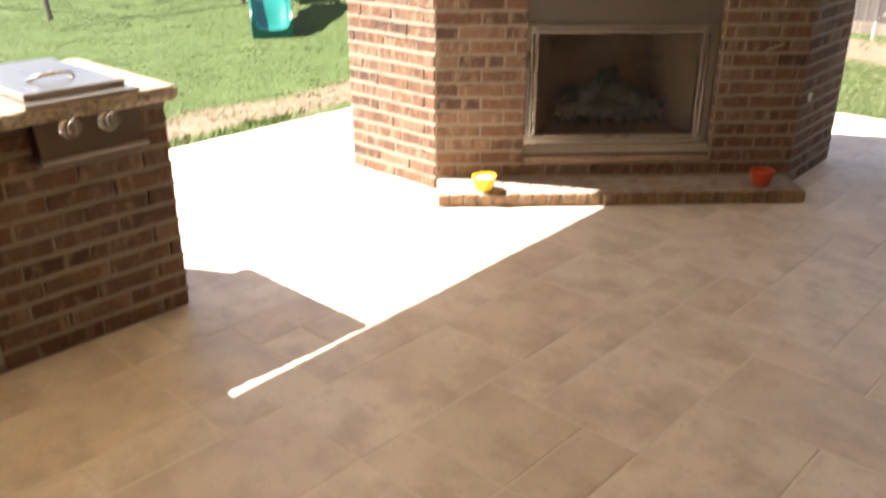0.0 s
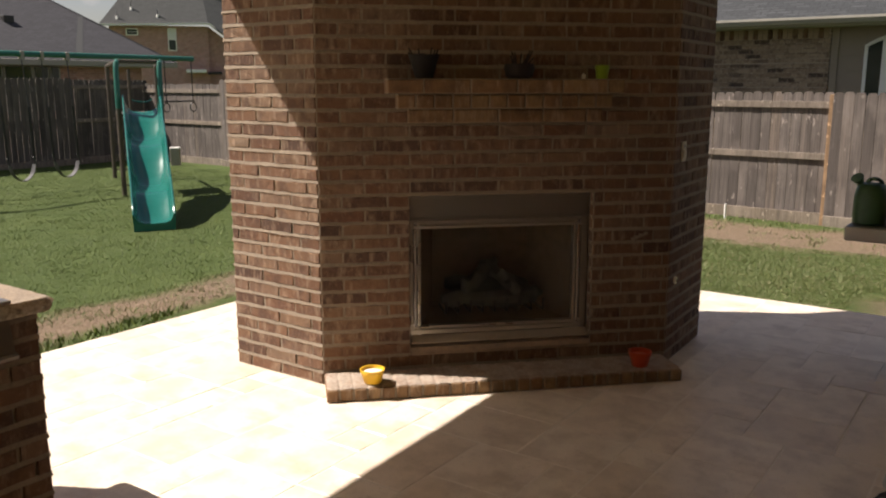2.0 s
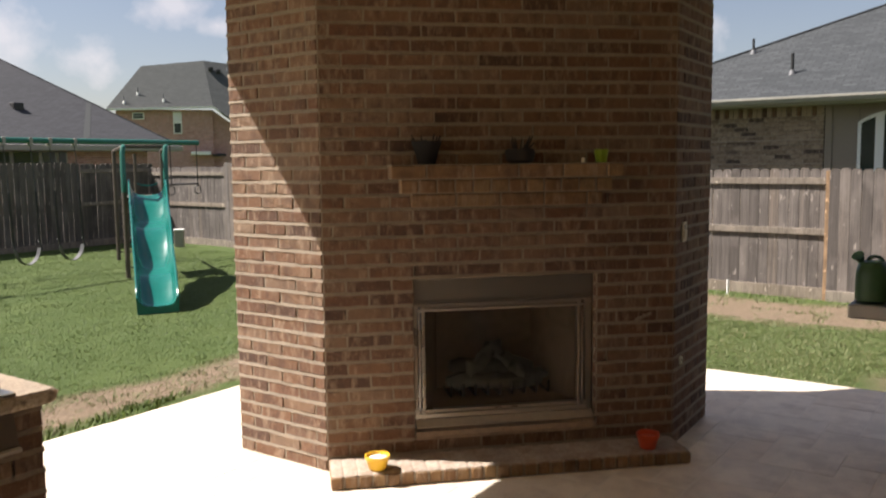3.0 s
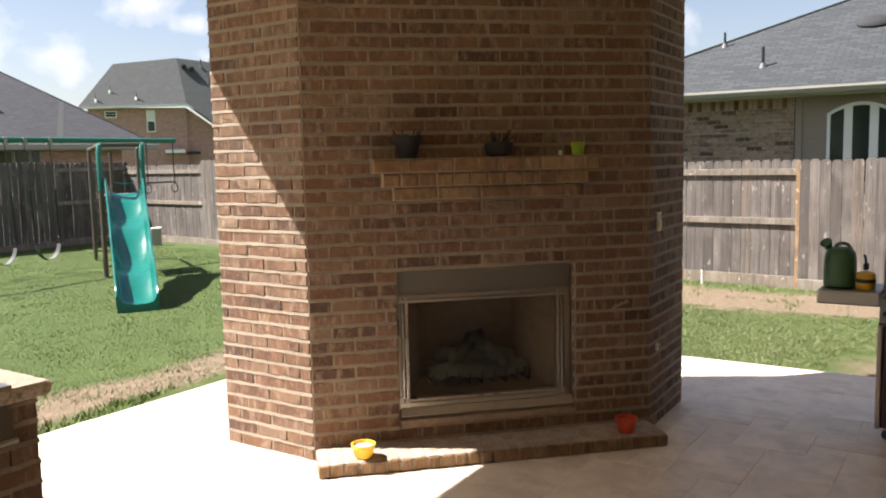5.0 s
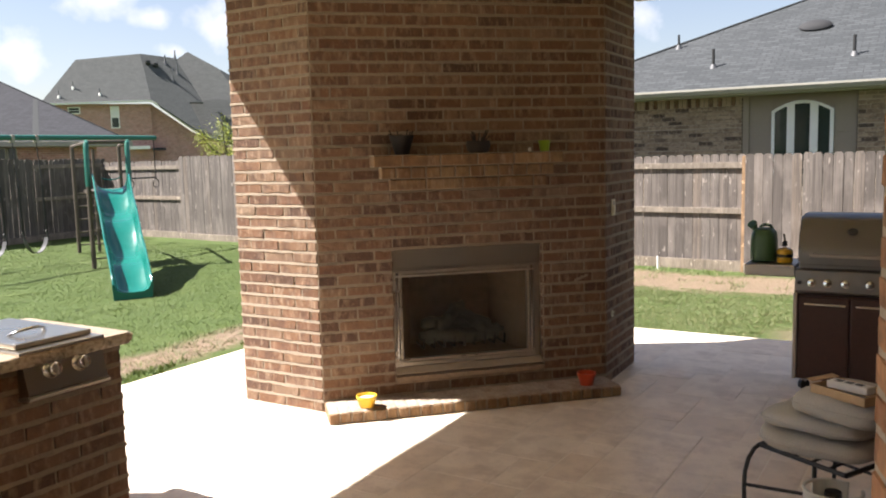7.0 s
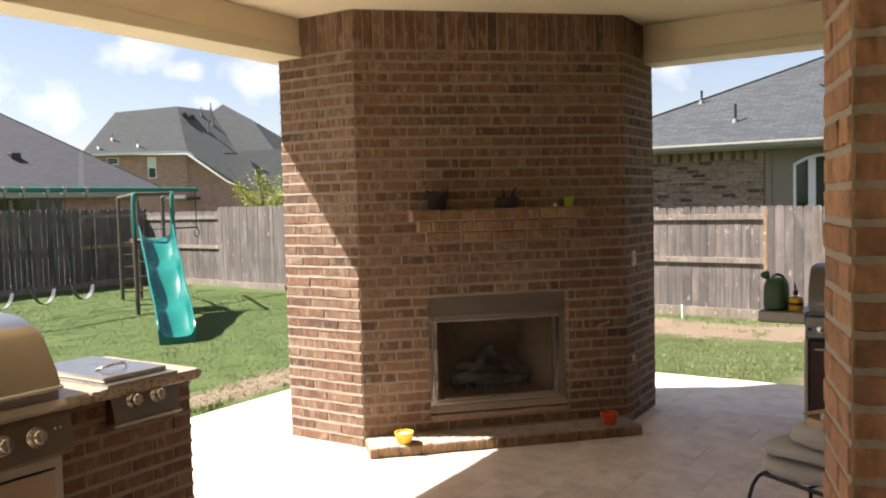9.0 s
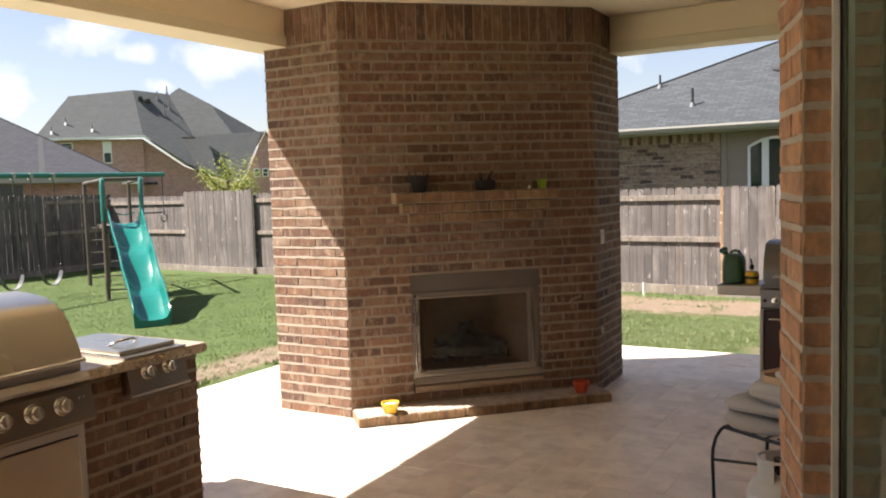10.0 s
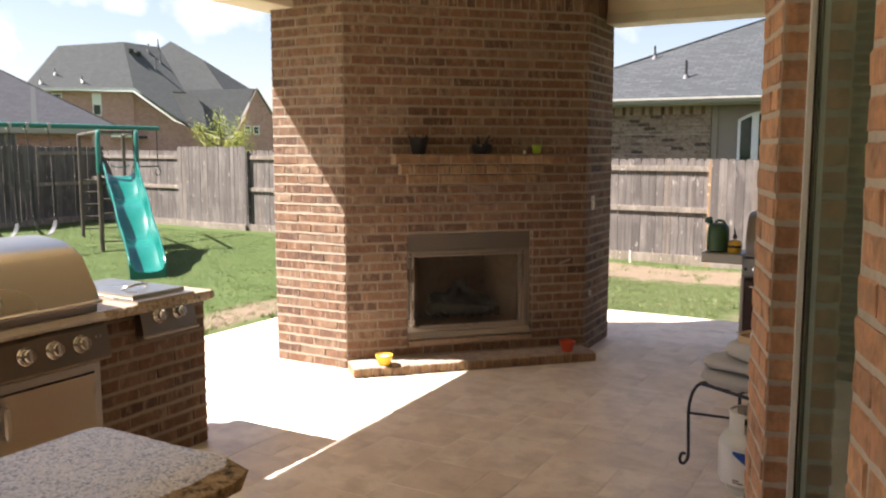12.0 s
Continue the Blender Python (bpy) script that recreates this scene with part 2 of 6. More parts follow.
def steel_mat(name, c=(0.58, 0.55, 0.5), rough=0.26, axis=(0.6, 60, 60)):
    k = Nodes(name)
    n = k.noise(6, k.mapped(scale=axis), detail=3)
    s = k.noise(2.2, detail=2)
    col = k.mix(k.ramp(s, [(0.45, 0.0), (0.8, 0.3)]), c, tuple(x * 0.78 for x in c))
    k.bump(n, 0.05, 0.002)
    return k.done(col, k.math("ADD", k.math("MULTIPLY", s, 0.18), rough - 0.06), 1.0)


STEEL = steel_mat("brushed_steel", (0.53, 0.485, 0.415))
STEEL_D = steel_mat("dull_steel", (0.44, 0.405, 0.36), 0.4)
STEEL_W = steel_mat("warm_brushed_steel", (0.46, 0.385, 0.29), 0.36)
# panel steel darkened to stand in for the shaded floor it mirrors
STEEL_P = steel_mat("darkened_panel_steel", (0.27, 0.228, 0.178), 0.34)
STEEL_I = steel_mat("dull_insert_steel", (0.33, 0.315, 0.285), 0.4)
STEEL_K = steel_mat("cart_steel", (0.205, 0.198, 0.19), 0.36)
STEEL_C = steel_mat("smoked_steel", (0.38, 0.335, 0.275), 0.36)
CHROME = steel_mat("chrome", (0.75, 0.74, 0.72), 0.12)
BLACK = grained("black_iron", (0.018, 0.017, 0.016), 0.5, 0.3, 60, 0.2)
# lining paled and logs greened to imitate reflections on the fire glass
LINING = grained("firebox_lining", (0.34, 0.26, 0.19), 0.85, 0.3, 20, 0.5)
LOG = grained("ceramic_log", (0.10, 0.105, 0.085), 0.9, 0.6, 22, 0.9)
GREEN_P = grained("green_plastic", (0.006, 0.120, 0.095), 0.2, 0.1, 12, 0.02)
GREEN_M = grained("green_painted_tube", (0.015, 0.13, 0.095), 0.42, 0.15, 40, 0.05)
TAN_POST = grained("brown_painted_tube", (0.085, 0.065, 0.048), 0.6, 0.25, 30, 0.1)
YELLOW = grained("yellow_glaze", (0.72, 0.43, 0.03), 0.35, 0.08, 20, 0.03)
RED = grained("orange_red_plastic", (0.52, 0.062, 0.018), 0.4, 0.12, 20, 0.04)
LIME = grained("lime_glaze", (0.28, 0.42, 0.03), 0.35, 0.1, 20, 0.03)
CANGREEN = grained("dark_green_plastic", (0.045, 0.115, 0.045), 0.4, 0.15, 25, 0.05)
MAROON = grained("maroon_enamel", (0.05, 0.019, 0.013), 0.42, 0.2, 30, 0.04)
CUSHION = grained("grey_beige_canvas", (0.46, 0.445, 0.41), 0.95, 0.12, 160, 0.5)
CARD = grained("cardboard", (0.52, 0.37, 0.22), 0.9, 0.1, 40, 0.15)
PAPER = grained("white_paper", (0.72, 0.71, 0.70), 0.7, 0.05, 40, 0.05)
BLUE = grained("blue_print", (0.02, 0.09, 0.40), 0.5, 0.05, 40, 0.02)
JUGW = grained("milky_plastic", (0.60, 0.60, 0.55), 0.4, 0.06, 15, 0.04)
FANWOOD = grained("fan_blade_wood", (0.10, 0.052, 0.028), 0.45, 0.25, 18, 0.08)
BRONZE = grained("oiled_bronze", (0.055, 0.04, 0.03), 0.4, 0.25, 30, 0.05, metal=0.7)
PLASTER = grained("candle_wax", (0.75, 0.71, 0.62), 0.6, 0.04, 20, 0.03)
TAN_STEEL = grained("tan_painted_steel", (0.30, 0.245, 0.19), 0.5, 0.12, 30, 0.05)
SOLDIER = grained("tan_soldier_brick", (0.36, 0.27, 0.185), 0.9, 0.25, 30, 0.4)
SILL = grained("washed_brick_sill", (0.27, 0.19, 0.13), 0.9, 0.3, 25, 0.5)
TERRA = grained("dark_ceramic", (0.018, 0.013, 0.011), 0.8, 0.3, 20, 0.05)


def opal_mat():
    k = Nodes("opal_glass")
    return k.done(k.ramp(k.noise(6), [(0.3, (0.80, 0.78, 0.72)), (0.7, (0.86, 0.84, 0.79))]), 0.3)


OPAL = opal_mat()


def pane_mat(name, tint=(0.02, 0.03, 0.025)):
    k = Nodes(name)
    return k.done(k.ramp(k.noise(1.5), [(0.3, tint), (0.7, tuple(x * 1.6 for x in tint))]), 0.04, 0.0, Specular_IOR_Level=0.35)


PANE = pane_mat("window_glass")
# green-grey base colour stands in for the yard reflected in the pane
PANE_H = pane_mat("reflection_tinted_house_glass", (0.052, 0.070, 0.044))


def fire_glass():
    k = Nodes("fire_glass")
    m = k.done((0.8, 0.8, 0.78), 0.03, 0.0, Transmission_Weight=1.0, IOR=1.35)
    return m


FGLASS = fire_glass()


def wood_mat(name, island, lo, hi, warm):
    """Weathered cedar: tone by board, upright grain, dark weather runs, pale scars and knots."""
    k = Nodes(name)
    rnd = k.random(island)
    base = k.ramp(rnd, [(0.0, lo), (0.3, hi), (0.5, tuple(x * 0.8 for x in lo)), (0.75, hi), (1.0, warm)])
    own = k.shifted(k.mapped(), rnd)
    grain = k.noise(26, k.mapped(scale=(3, 3, 0.16)), detail=6, rough=0.6)
    col = k.mix(k.ramp(grain, [(0.35, 0.65), (0.6, 0.0)]), base, tuple(x * 0.45 for x in lo))
    run = k.noise(1.0, k.shifted(k.mapped(scale=(14, 14, 1.1)), rnd), detail=5, rough=0.6)
    col = k.mix(k.ramp(run, [(0.5, 0.0), (0.66, 0.6)]), col, tuple(x * 0.5 for x in lo))
    blot = k.noise(3, own, detail=4)
    col = k.mix(k.ramp(blot, [(0.5, 0.0), (0.72, 0.5)]), col, tuple(min(1, x * 1.5) for x in hi))
    scar = k.noise(1.0, k.shifted(k.mapped(scale=(16, 16, 9)), rnd), detail=3, rough=0.6)
    col = k.mix(k.ramp(scar, [(0.64, 0.0), (0.7, 0.8)]), col, tuple(min(1, x * 2.1) for x in hi))
    k.bump(grain, 0.4, 0.004)
    return k.done(col, 0.9)


FENCE = wood_mat("weathered_cedar", False, (0.125, 0.104, 0.091), (0.172, 0.146, 0.129), (0.185, 0.146, 0.117))
FENCE_D = wood_mat("grey_cedar", False, (0.095, 0.080, 0.069), (0.15, 0.129, 0.112), (0.165, 0.132, 0.105))
RAIL = wood_mat("fence_rail_wood", False, (0.216, 0.176, 0.140), (0.252, 0.211, 0.167), (0.261, 0.203, 0.149))
NEWPOST = wood_mat("fresh_cedar", False, (0.29, 0.185, 0.105), (0.33, 0.21, 0.12), (0.32, 0.195, 0.105))


def far_brick_mat(name, c1, c2, mortar):
    k = Nodes(name)
    b = k.nt.nodes.new("ShaderNodeTexBrick")
    k.put(b.inputs["Vector"], k.tc.outputs["UV"])
    b.inputs["Color1"].default_value, b.inputs["Color2"].default_value, b.inputs["Mortar"].default_value = (*c1, 1), (*c2, 1), (*mortar, 1)
    b.inputs["Scale"].default_value, b.inputs["Mortar Size"].default_value = 1.0, 0.009
    b.inputs["Brick Width"].default_value, b.inputs["Row Height"].default_value, b.inputs["Bias"].default_value = 0.2, 0.066, -0.1
    n = k.noise(5, detail=5)
    col = k.mix(k.ramp(n, [(0.35, 0.35), (0.65, 0.0)]), b.outputs["Color"], tuple(x * 0.6 for x in c1))
    k.bump(k.math("SUBTRACT", k.math("MULTIPLY", k.noise(40), 0.4), b.outputs["Fac"]), 0.6, 0.008)
    return k.done(col, 0.9)


NB_TAN = far_brick_mat("tan_brick_wall", (0.34, 0.26, 0.185), (0.12, 0.086, 0.062), (0.40, 0.33, 0.255))
NB_TONES = [(0.0, (0.042, 0.034, 0.029)), (0.12, (0.090, 0.067, 0.050)), (0.22, (0.240, 0.177, 0.120)), (0.5, (0.324, 0.244, 0.168)), (0.8, (0.396, 0.305, 0.216)), (1.0, (0.288, 0.213, 0.144))]
NB_BRICK = brick_mat("tan_brick", False, NB_TONES, 0.5, 10, 0.4)
NB_RED = far_brick_mat("red_brick_wall", (0.52, 0.27, 0.225), (0.28, 0.14, 0.115), (0.52, 0.39, 0.34))
# for the unseen walls, darkened so that less fill reaches the fireplace
OWN_FAR = far_brick_mat("house_brick_wall", (0.235, 0.115, 0.062), (0.18, 0.085, 0.047), (0.33, 0.28, 0.21))


def shingle_mat(name, lo, hi):
    k = Nodes(name)
    b = k.nt.nodes.new("ShaderNodeTexBrick")
    k.put(b.inputs["Vector"], k.tc.outputs["UV"])
    b.inputs["Color1"].default_value, b.inputs["Color2"].default_value = (*lo, 1), (*hi, 1)
    b.inputs["Mortar"].default_value = (*(x * 0.7 for x in lo), 1)
    b.inputs["Scale"].default_value, b.inputs["Mortar Size"].default_value = 1.0, 0.012
    b.inputs["Brick Width"].default_value, b.inputs["Row Height"].default_value = 0.24, 0.1
    n = k.noise(7, k.mapped("UV", (1, 3, 1)), detail=6)
    col = k.mix(k.ramp(n, [(0.35, 0.5), (0.65, 0.0)]), b.outputs["Color"], tuple(x * 0.7 for x in lo))
    k.bump(k.math("SUBTRACT", k.math("MULTIPLY", k.noise(60), 0.5), b.outputs["Fac"]), 0.5, 0.01)
    return k.done(col, 0.85)


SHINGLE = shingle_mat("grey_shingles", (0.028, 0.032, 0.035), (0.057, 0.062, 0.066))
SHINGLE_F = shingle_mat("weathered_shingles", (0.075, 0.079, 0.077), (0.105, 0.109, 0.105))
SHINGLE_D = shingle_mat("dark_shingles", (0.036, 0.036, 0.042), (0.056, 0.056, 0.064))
SIDING = grained("taupe_siding", (0.265, 0.215, 0.165), 0.7, 0.06, 30, 0.1)
GUTTER = grained("gutter_paint", (0.28, 0.265, 0.22), 0.5, 0.06, 30, 0.05)
BELT = grained("grey_rubber_belt", (0.05, 0.05, 0.05), 0.6, 0.15, 30, 0.05)
MATT = grained("sooted_matt_metal", (0.022, 0.022, 0.024), 0.85, 0.2, 20, 0.05)
PVC = grained("grey_pipe", (0.12, 0.12, 0.125), 0.5, 0.2, 30, 0.05)


def ground_mat():
    k = Nodes("lawn_and_soil")
    hv = k.mapped(rot=(0, 0, radians(-45)))
    sep = k.nt.nodes.new("ShaderNodeSeparateXYZ")
    k.put(sep.inputs[0], hv)
    u, v = sep.outputs[0], sep.outputs[1]
    wob = k.math("MULTIPLY", k.math("SUBTRACT", k.noise(0.9, detail=6, rough=0.62), 0.5), 2.6)

    def band(c, centre, half, soft):
        d = k.math("ABSOLUTE", k.math("SUBTRACT", c, centre))
        return k.math("DIVIDE", k.math("SUBTRACT", half, d), soft, clamp=True)

    left = k.math("MULTIPLY", band(k.math("ADD", v, k.math("MULTIPLY", wob, 0.35)), 2.55, 0.5, 0.25), band(u, 0.0, 3.4, 0.4))
    right = k.math("MULTIPLY", band(k.math("ADD", u, k.math("MULTIPLY", wob, 0.5)), 7.55, 1.15, 0.35), band(v, -2.0, 6.0, 1.5))
    patch = k.ramp(k.noise(0.55, detail=7, rough=0.7), [(0.66, 0.0), (0.76, 0.3)])
    bare = k.math("MULTIPLY", band(k.math("ADD", u, k.math("MULTIPLY", wob, 0.3)), 3.95, 0.7, 0.35), band(k.math("ADD", v, k.math("MULTIPLY", wob, 0.3)), -3.6, 1.5, 0.4))
    soil_f = k.math("MAXIMUM", k.math("MAXIMUM", k.math("MAXIMUM", left, right), bare), patch)
    g1 = k.noise(38, detail=6, rough=0.7)
    g2 = k.noise(1.1, detail=5)
    grass = k.ramp(g1, [(0.3, (0.041, 0.067, 0.007)), (0.5, (0.051, 0.083, 0.009)), (0.72, (0.067, 0.100, 0.013))])
    grass = k.mix(k.ramp(g2, [(0.42, 0.0), (0.7, 0.35)]), grass, (0.100, 0.130, 0.026))
    s1 = k.noise(24, detail=8, rough=0.7)
    soil = k.ramp(s1, [(0.3, (0.105, 0.070, 0.042)), (0.5, (0.20, 0.140, 0.088)), (0.7, (0.285, 0.210, 0.142))])
    soil = k.mix(k.ramp(k.noise(9, detail=6), [(0.58, 0.0), (0.7, 0.7)]), soil, (0.09, 0.115, 0.03))
    k.bump(k.math("ADD", g1, s1), 0.9, 0.03)
    return k.done(k.mix(soil_f, grass, soil), 0.95)


GROUND = ground_mat()


def blade_mat(name, stops):
    k = Nodes(name)
    return k.done(k.ramp(k.random(True), stops), 0.6)


BLADE = blade_mat("grass_blade", [(0.0, (0.051, 0.086, 0.006)), (0.5, (0.074, 0.120, 0.011)), (0.85, (0.104, 0.147, 0.017)), (1.0, (0.154, 0.165, 0.041))])
BLADE_L = blade_mat("pale_grass_blade", [(0.0, (0.069, 0.100, 0.021)), (0.5, (0.119, 0.156, 0.039)), (0.85, (0.171, 0.187, 0.066)), (1.0, (0.300, 0.231, 0.134))])
LEAF = blade_mat("yellow_green_leaf", [(0.0, (0.15, 0.20, 0.012)), (0.5, (0.27, 0.31, 0.02)), (1.0, (0.38, 0.38, 0.04))])
BARK = grained("bark", (0.13, 0.10, 0.075), 0.95, 0.3, 30, 0.8)


# ---- building helpers ----
def thing(name, label, category, frame_=WORLD, base=(0, 0, 0), group="", kind=""):
    """An Empty at the base of a thing; its parts are built in the coordinates of frame_."""
    e = new(name)
    e.empty_display_size = 0.1
    e.matrix_basis = frame_ @ Matrix.Translation(base)
    e["base"] = base
    return tagged(e, label, category, group, kind)


def skin(bm, name, mat, smooth=False):
    bmesh.ops.recalc_face_normals(bm, faces=bm.faces)
    me = bpy.data.meshes.new(name)
    bm.to_mesh(me)
    bm.free()
    for m in (mat if isinstance(mat, (list, tuple)) else (mat,)):
        me.materials.append(m)
    if smooth:
        me.polygons.foreach_set("use_smooth", [True] * len(me.polygons))
        me.set_sharp_from_angle(angle=radians(35))
    return me


def hang(ob, parent):
    ob.parent = parent
    if "base" in parent.keys():
        b = parent["base"]
        ob.matrix_parent_inverse = Matrix.Translation((-b[0], -b[1], -b[2]))
    return ob


def part(name, bm, mat, parent, label="", smooth=False):
    ob = hang(new(name, skin(bm, name, mat, smooth)), parent)
    return tagged(ob, label)


def solo(name, bm, mat, label="", category="", kind="", m=None, smooth=False, group=""):
    ob = new(name, skin(bm, name, mat, smooth))
    if m is not None:
        ob.matrix_basis = m
    return tagged(ob, label, category, group, kind)


def box(bm, x0, x1, y0, y1, z0, z1, bevel=0.0, seg=2):
    r = bmesh.ops.create_cube(bm, size=1.0)
    vs = r["verts"]
    for v in vs:
        v.co = Vector(((x0 + x1) / 2 + v.co.x * (x1 - x0), (y0 + y1) / 2 + v.co.y * (y1 - y0), (z0 + z1) / 2 + v.co.z * (z1 - z0)))
    if bevel:
        es = list({e for v in vs for e in v.link_edges})
        bmesh.ops.bevel(bm, geom=es, offset=bevel, segments=seg, affect="EDGES", profile=0.5)
    return bm


def B(*a, **k):
    return box(bmesh.new(), *a, **k)


def prism(bm, pts, z0, z1):
    lo = [bm.verts.new((p[0], p[1], z0)) for p in pts]
    hi = [bm.verts.new((p[0], p[1], z1)) for p in pts]
    n = len(pts)
    bm.faces.new(lo[::-1])
    bm.faces.new(hi)
    for i in range(n):
        bm.faces.new((lo[i], lo[(i + 1) % n], hi[(i + 1) % n], hi[i]))
    return bm


def sweep(bm, section, x0, x1, axis="x"):
    """A section of (a, b) points pushed along one axis: x keeps (y, z), y keeps (x, z)."""
    put = (lambda t, a, b: (t, a, b)) if axis == "x" else (lambda t, a, b: (a, t, b))
    lo = [bm.verts.new(put(x0, *p)) for p in section]
    hi = [bm.verts.new(put(x1, *p)) for p in section]
    n = len(section)
    bm.faces.new(lo[::-1])
    bm.faces.new(hi)
    for i in range(n):
        bm.faces.new((lo[i], lo[(i + 1) % n], hi[(i + 1) % n], hi[i]))
    return bm


def rod(bm, p, q, r0, r1=None, seg=10):
    p, q = Vector(p), Vector(q)
    r1 = r0 if r1 is None else r1
    m = Matrix.Translation((p + q) / 2) @ (q - p).to_track_quat("Z", "Y").to_matrix().to_4x4()
    bmesh.ops.create_cone(bm, cap_ends=True, segments=seg, radius1=r0, radius2=r1, depth=(q - p).length, matrix=m)
    return bm


def pipe(bm, pts, r, seg=8):
    """A round bar along a line of points, in one skin."""
    pts = [Vector(p) for p in pts]
    rings = []
    for i, p in enumerate(pts):
        d = (pts[min(i + 1, len(pts) - 1)] - pts[max(i - 1, 0)]).normalized()
        a = d.orthogonal().normalized() if not rings else (prev - d * prev.dot(d)).normalized()
        prev = a
        b = d.cross(a)
        rings.append([bm.verts.new(p + r * (math.cos(t) * a + math.sin(t) * b)) for t in (2 * math.pi * k / seg for k in range(seg))])
    for ra, rb in zip(rings, rings[1:]):
        for k in range(seg):
            bm.faces.new((ra[k], ra[(k + 1) % seg], rb[(k + 1) % seg], rb[k]))
    bm.faces.new(rings[0][::-1])
    bm.faces.new(rings[-1])
    return bm


def lathe(bm, prof, c=(0, 0, 0), seg=24):
    rings = []
    for r, z in prof:
        rings.append([bm.verts.new((c[0] + r * math.cos(2 * math.pi * k / seg), c[1] + r * math.sin(2 * math.pi * k / seg), c[2] + z)) for k in range(seg)])
    for ra, rb in zip(rings, rings[1:]):
        for k in range(seg):
            bm.faces.new((ra[k], ra[(k + 1) % seg], rb[(k + 1) % seg], rb[k]))
    bm.faces.new(rings[0][::-1])
    bm.faces.new(rings[-1])
    return bm


def planar_uv(me):
    """Lays each face out flat in metres, upright faces with z up."""
    lay = me.uv_layers.new(name="UVMap")
    for p in me.polygons:
        n = p.normal
        t = Vector((0, 0, 1)).cross(n)
        t = t.normalized() if t.length > 1e-3 else Vector((1, 0, 0))
        s = n.cross(t)
        for li in p.loop_indices:
            co = me.vertices[me.loops[li].vertex_index].co
            lay.data[li].uv = (co.dot(t), co.dot(s))
    return me


# ---- bricks and other small pieces ----
BL, BH, JOINT, BED = 0.254, 0.0779, 0.012, 0.018


def chunk(name, lx, ly, lz, ch, rough, mat, seed, worn=1):
    """A piece lying with its face to -y: chamfered face, uneven corners, open at the back."""
    rnd = random.Random(seed)
    bm = bmesh.new()
    steps = [-1 + 2 * i / worn for i in range(worn + 1)]
    spots = [(s_, -1) for s_ in steps] + [(s_, 1) for s_ in steps[::-1]]

    def ring(y, inset):
        out = []
        for sx, sz in spots:
            out.append(bm.verts.new((sx * (lx / 2 - inset) + rnd.uniform(-rough, rough), y + rnd.uniform(-rough, rough), sz * (lz / 2 - inset) + rnd.uniform(-rough, rough))))
        return out
    a, b, c = ring(0, ch), ring(ch, 0), ring(ly, 0)
    bm.faces.new(a)
    for p, q in ((a, b), (b, c)):
        for i in range(len(p)):
            bm.faces.new((p[i], p[(i + 1) % len(p)], q[(i + 1) % len(p)], q[i]))
    bmesh.ops.recalc_face_normals(bm, faces=bm.faces)
    if bm.faces[:1] and sum((f.normal.y for f in bm.faces if len(f.verts) == len(a) and abs(f.normal.y) > 0.9)) > 0:
        bmesh.ops.reverse_faces(bm, faces=bm.faces)
    me = bpy.data.meshes.new(name)
    bm.to_mesh(me)
    bm.free()
    me.materials.append(mat)
    return me


def runs(length, shift):
    """The cuts of one course of running bond over a length."""
    x = -shift
    out = []
    while x < length - 0.004:
        a, b = max(0.0, x), min(length, x + BL)
        if b - a > 0.035:
            out.append([a, b])
        elif out:
            out[-1][1] = b
        x += BL
    if out and out[0][0] > 0:
        out[0][0] = 0.0
    return out


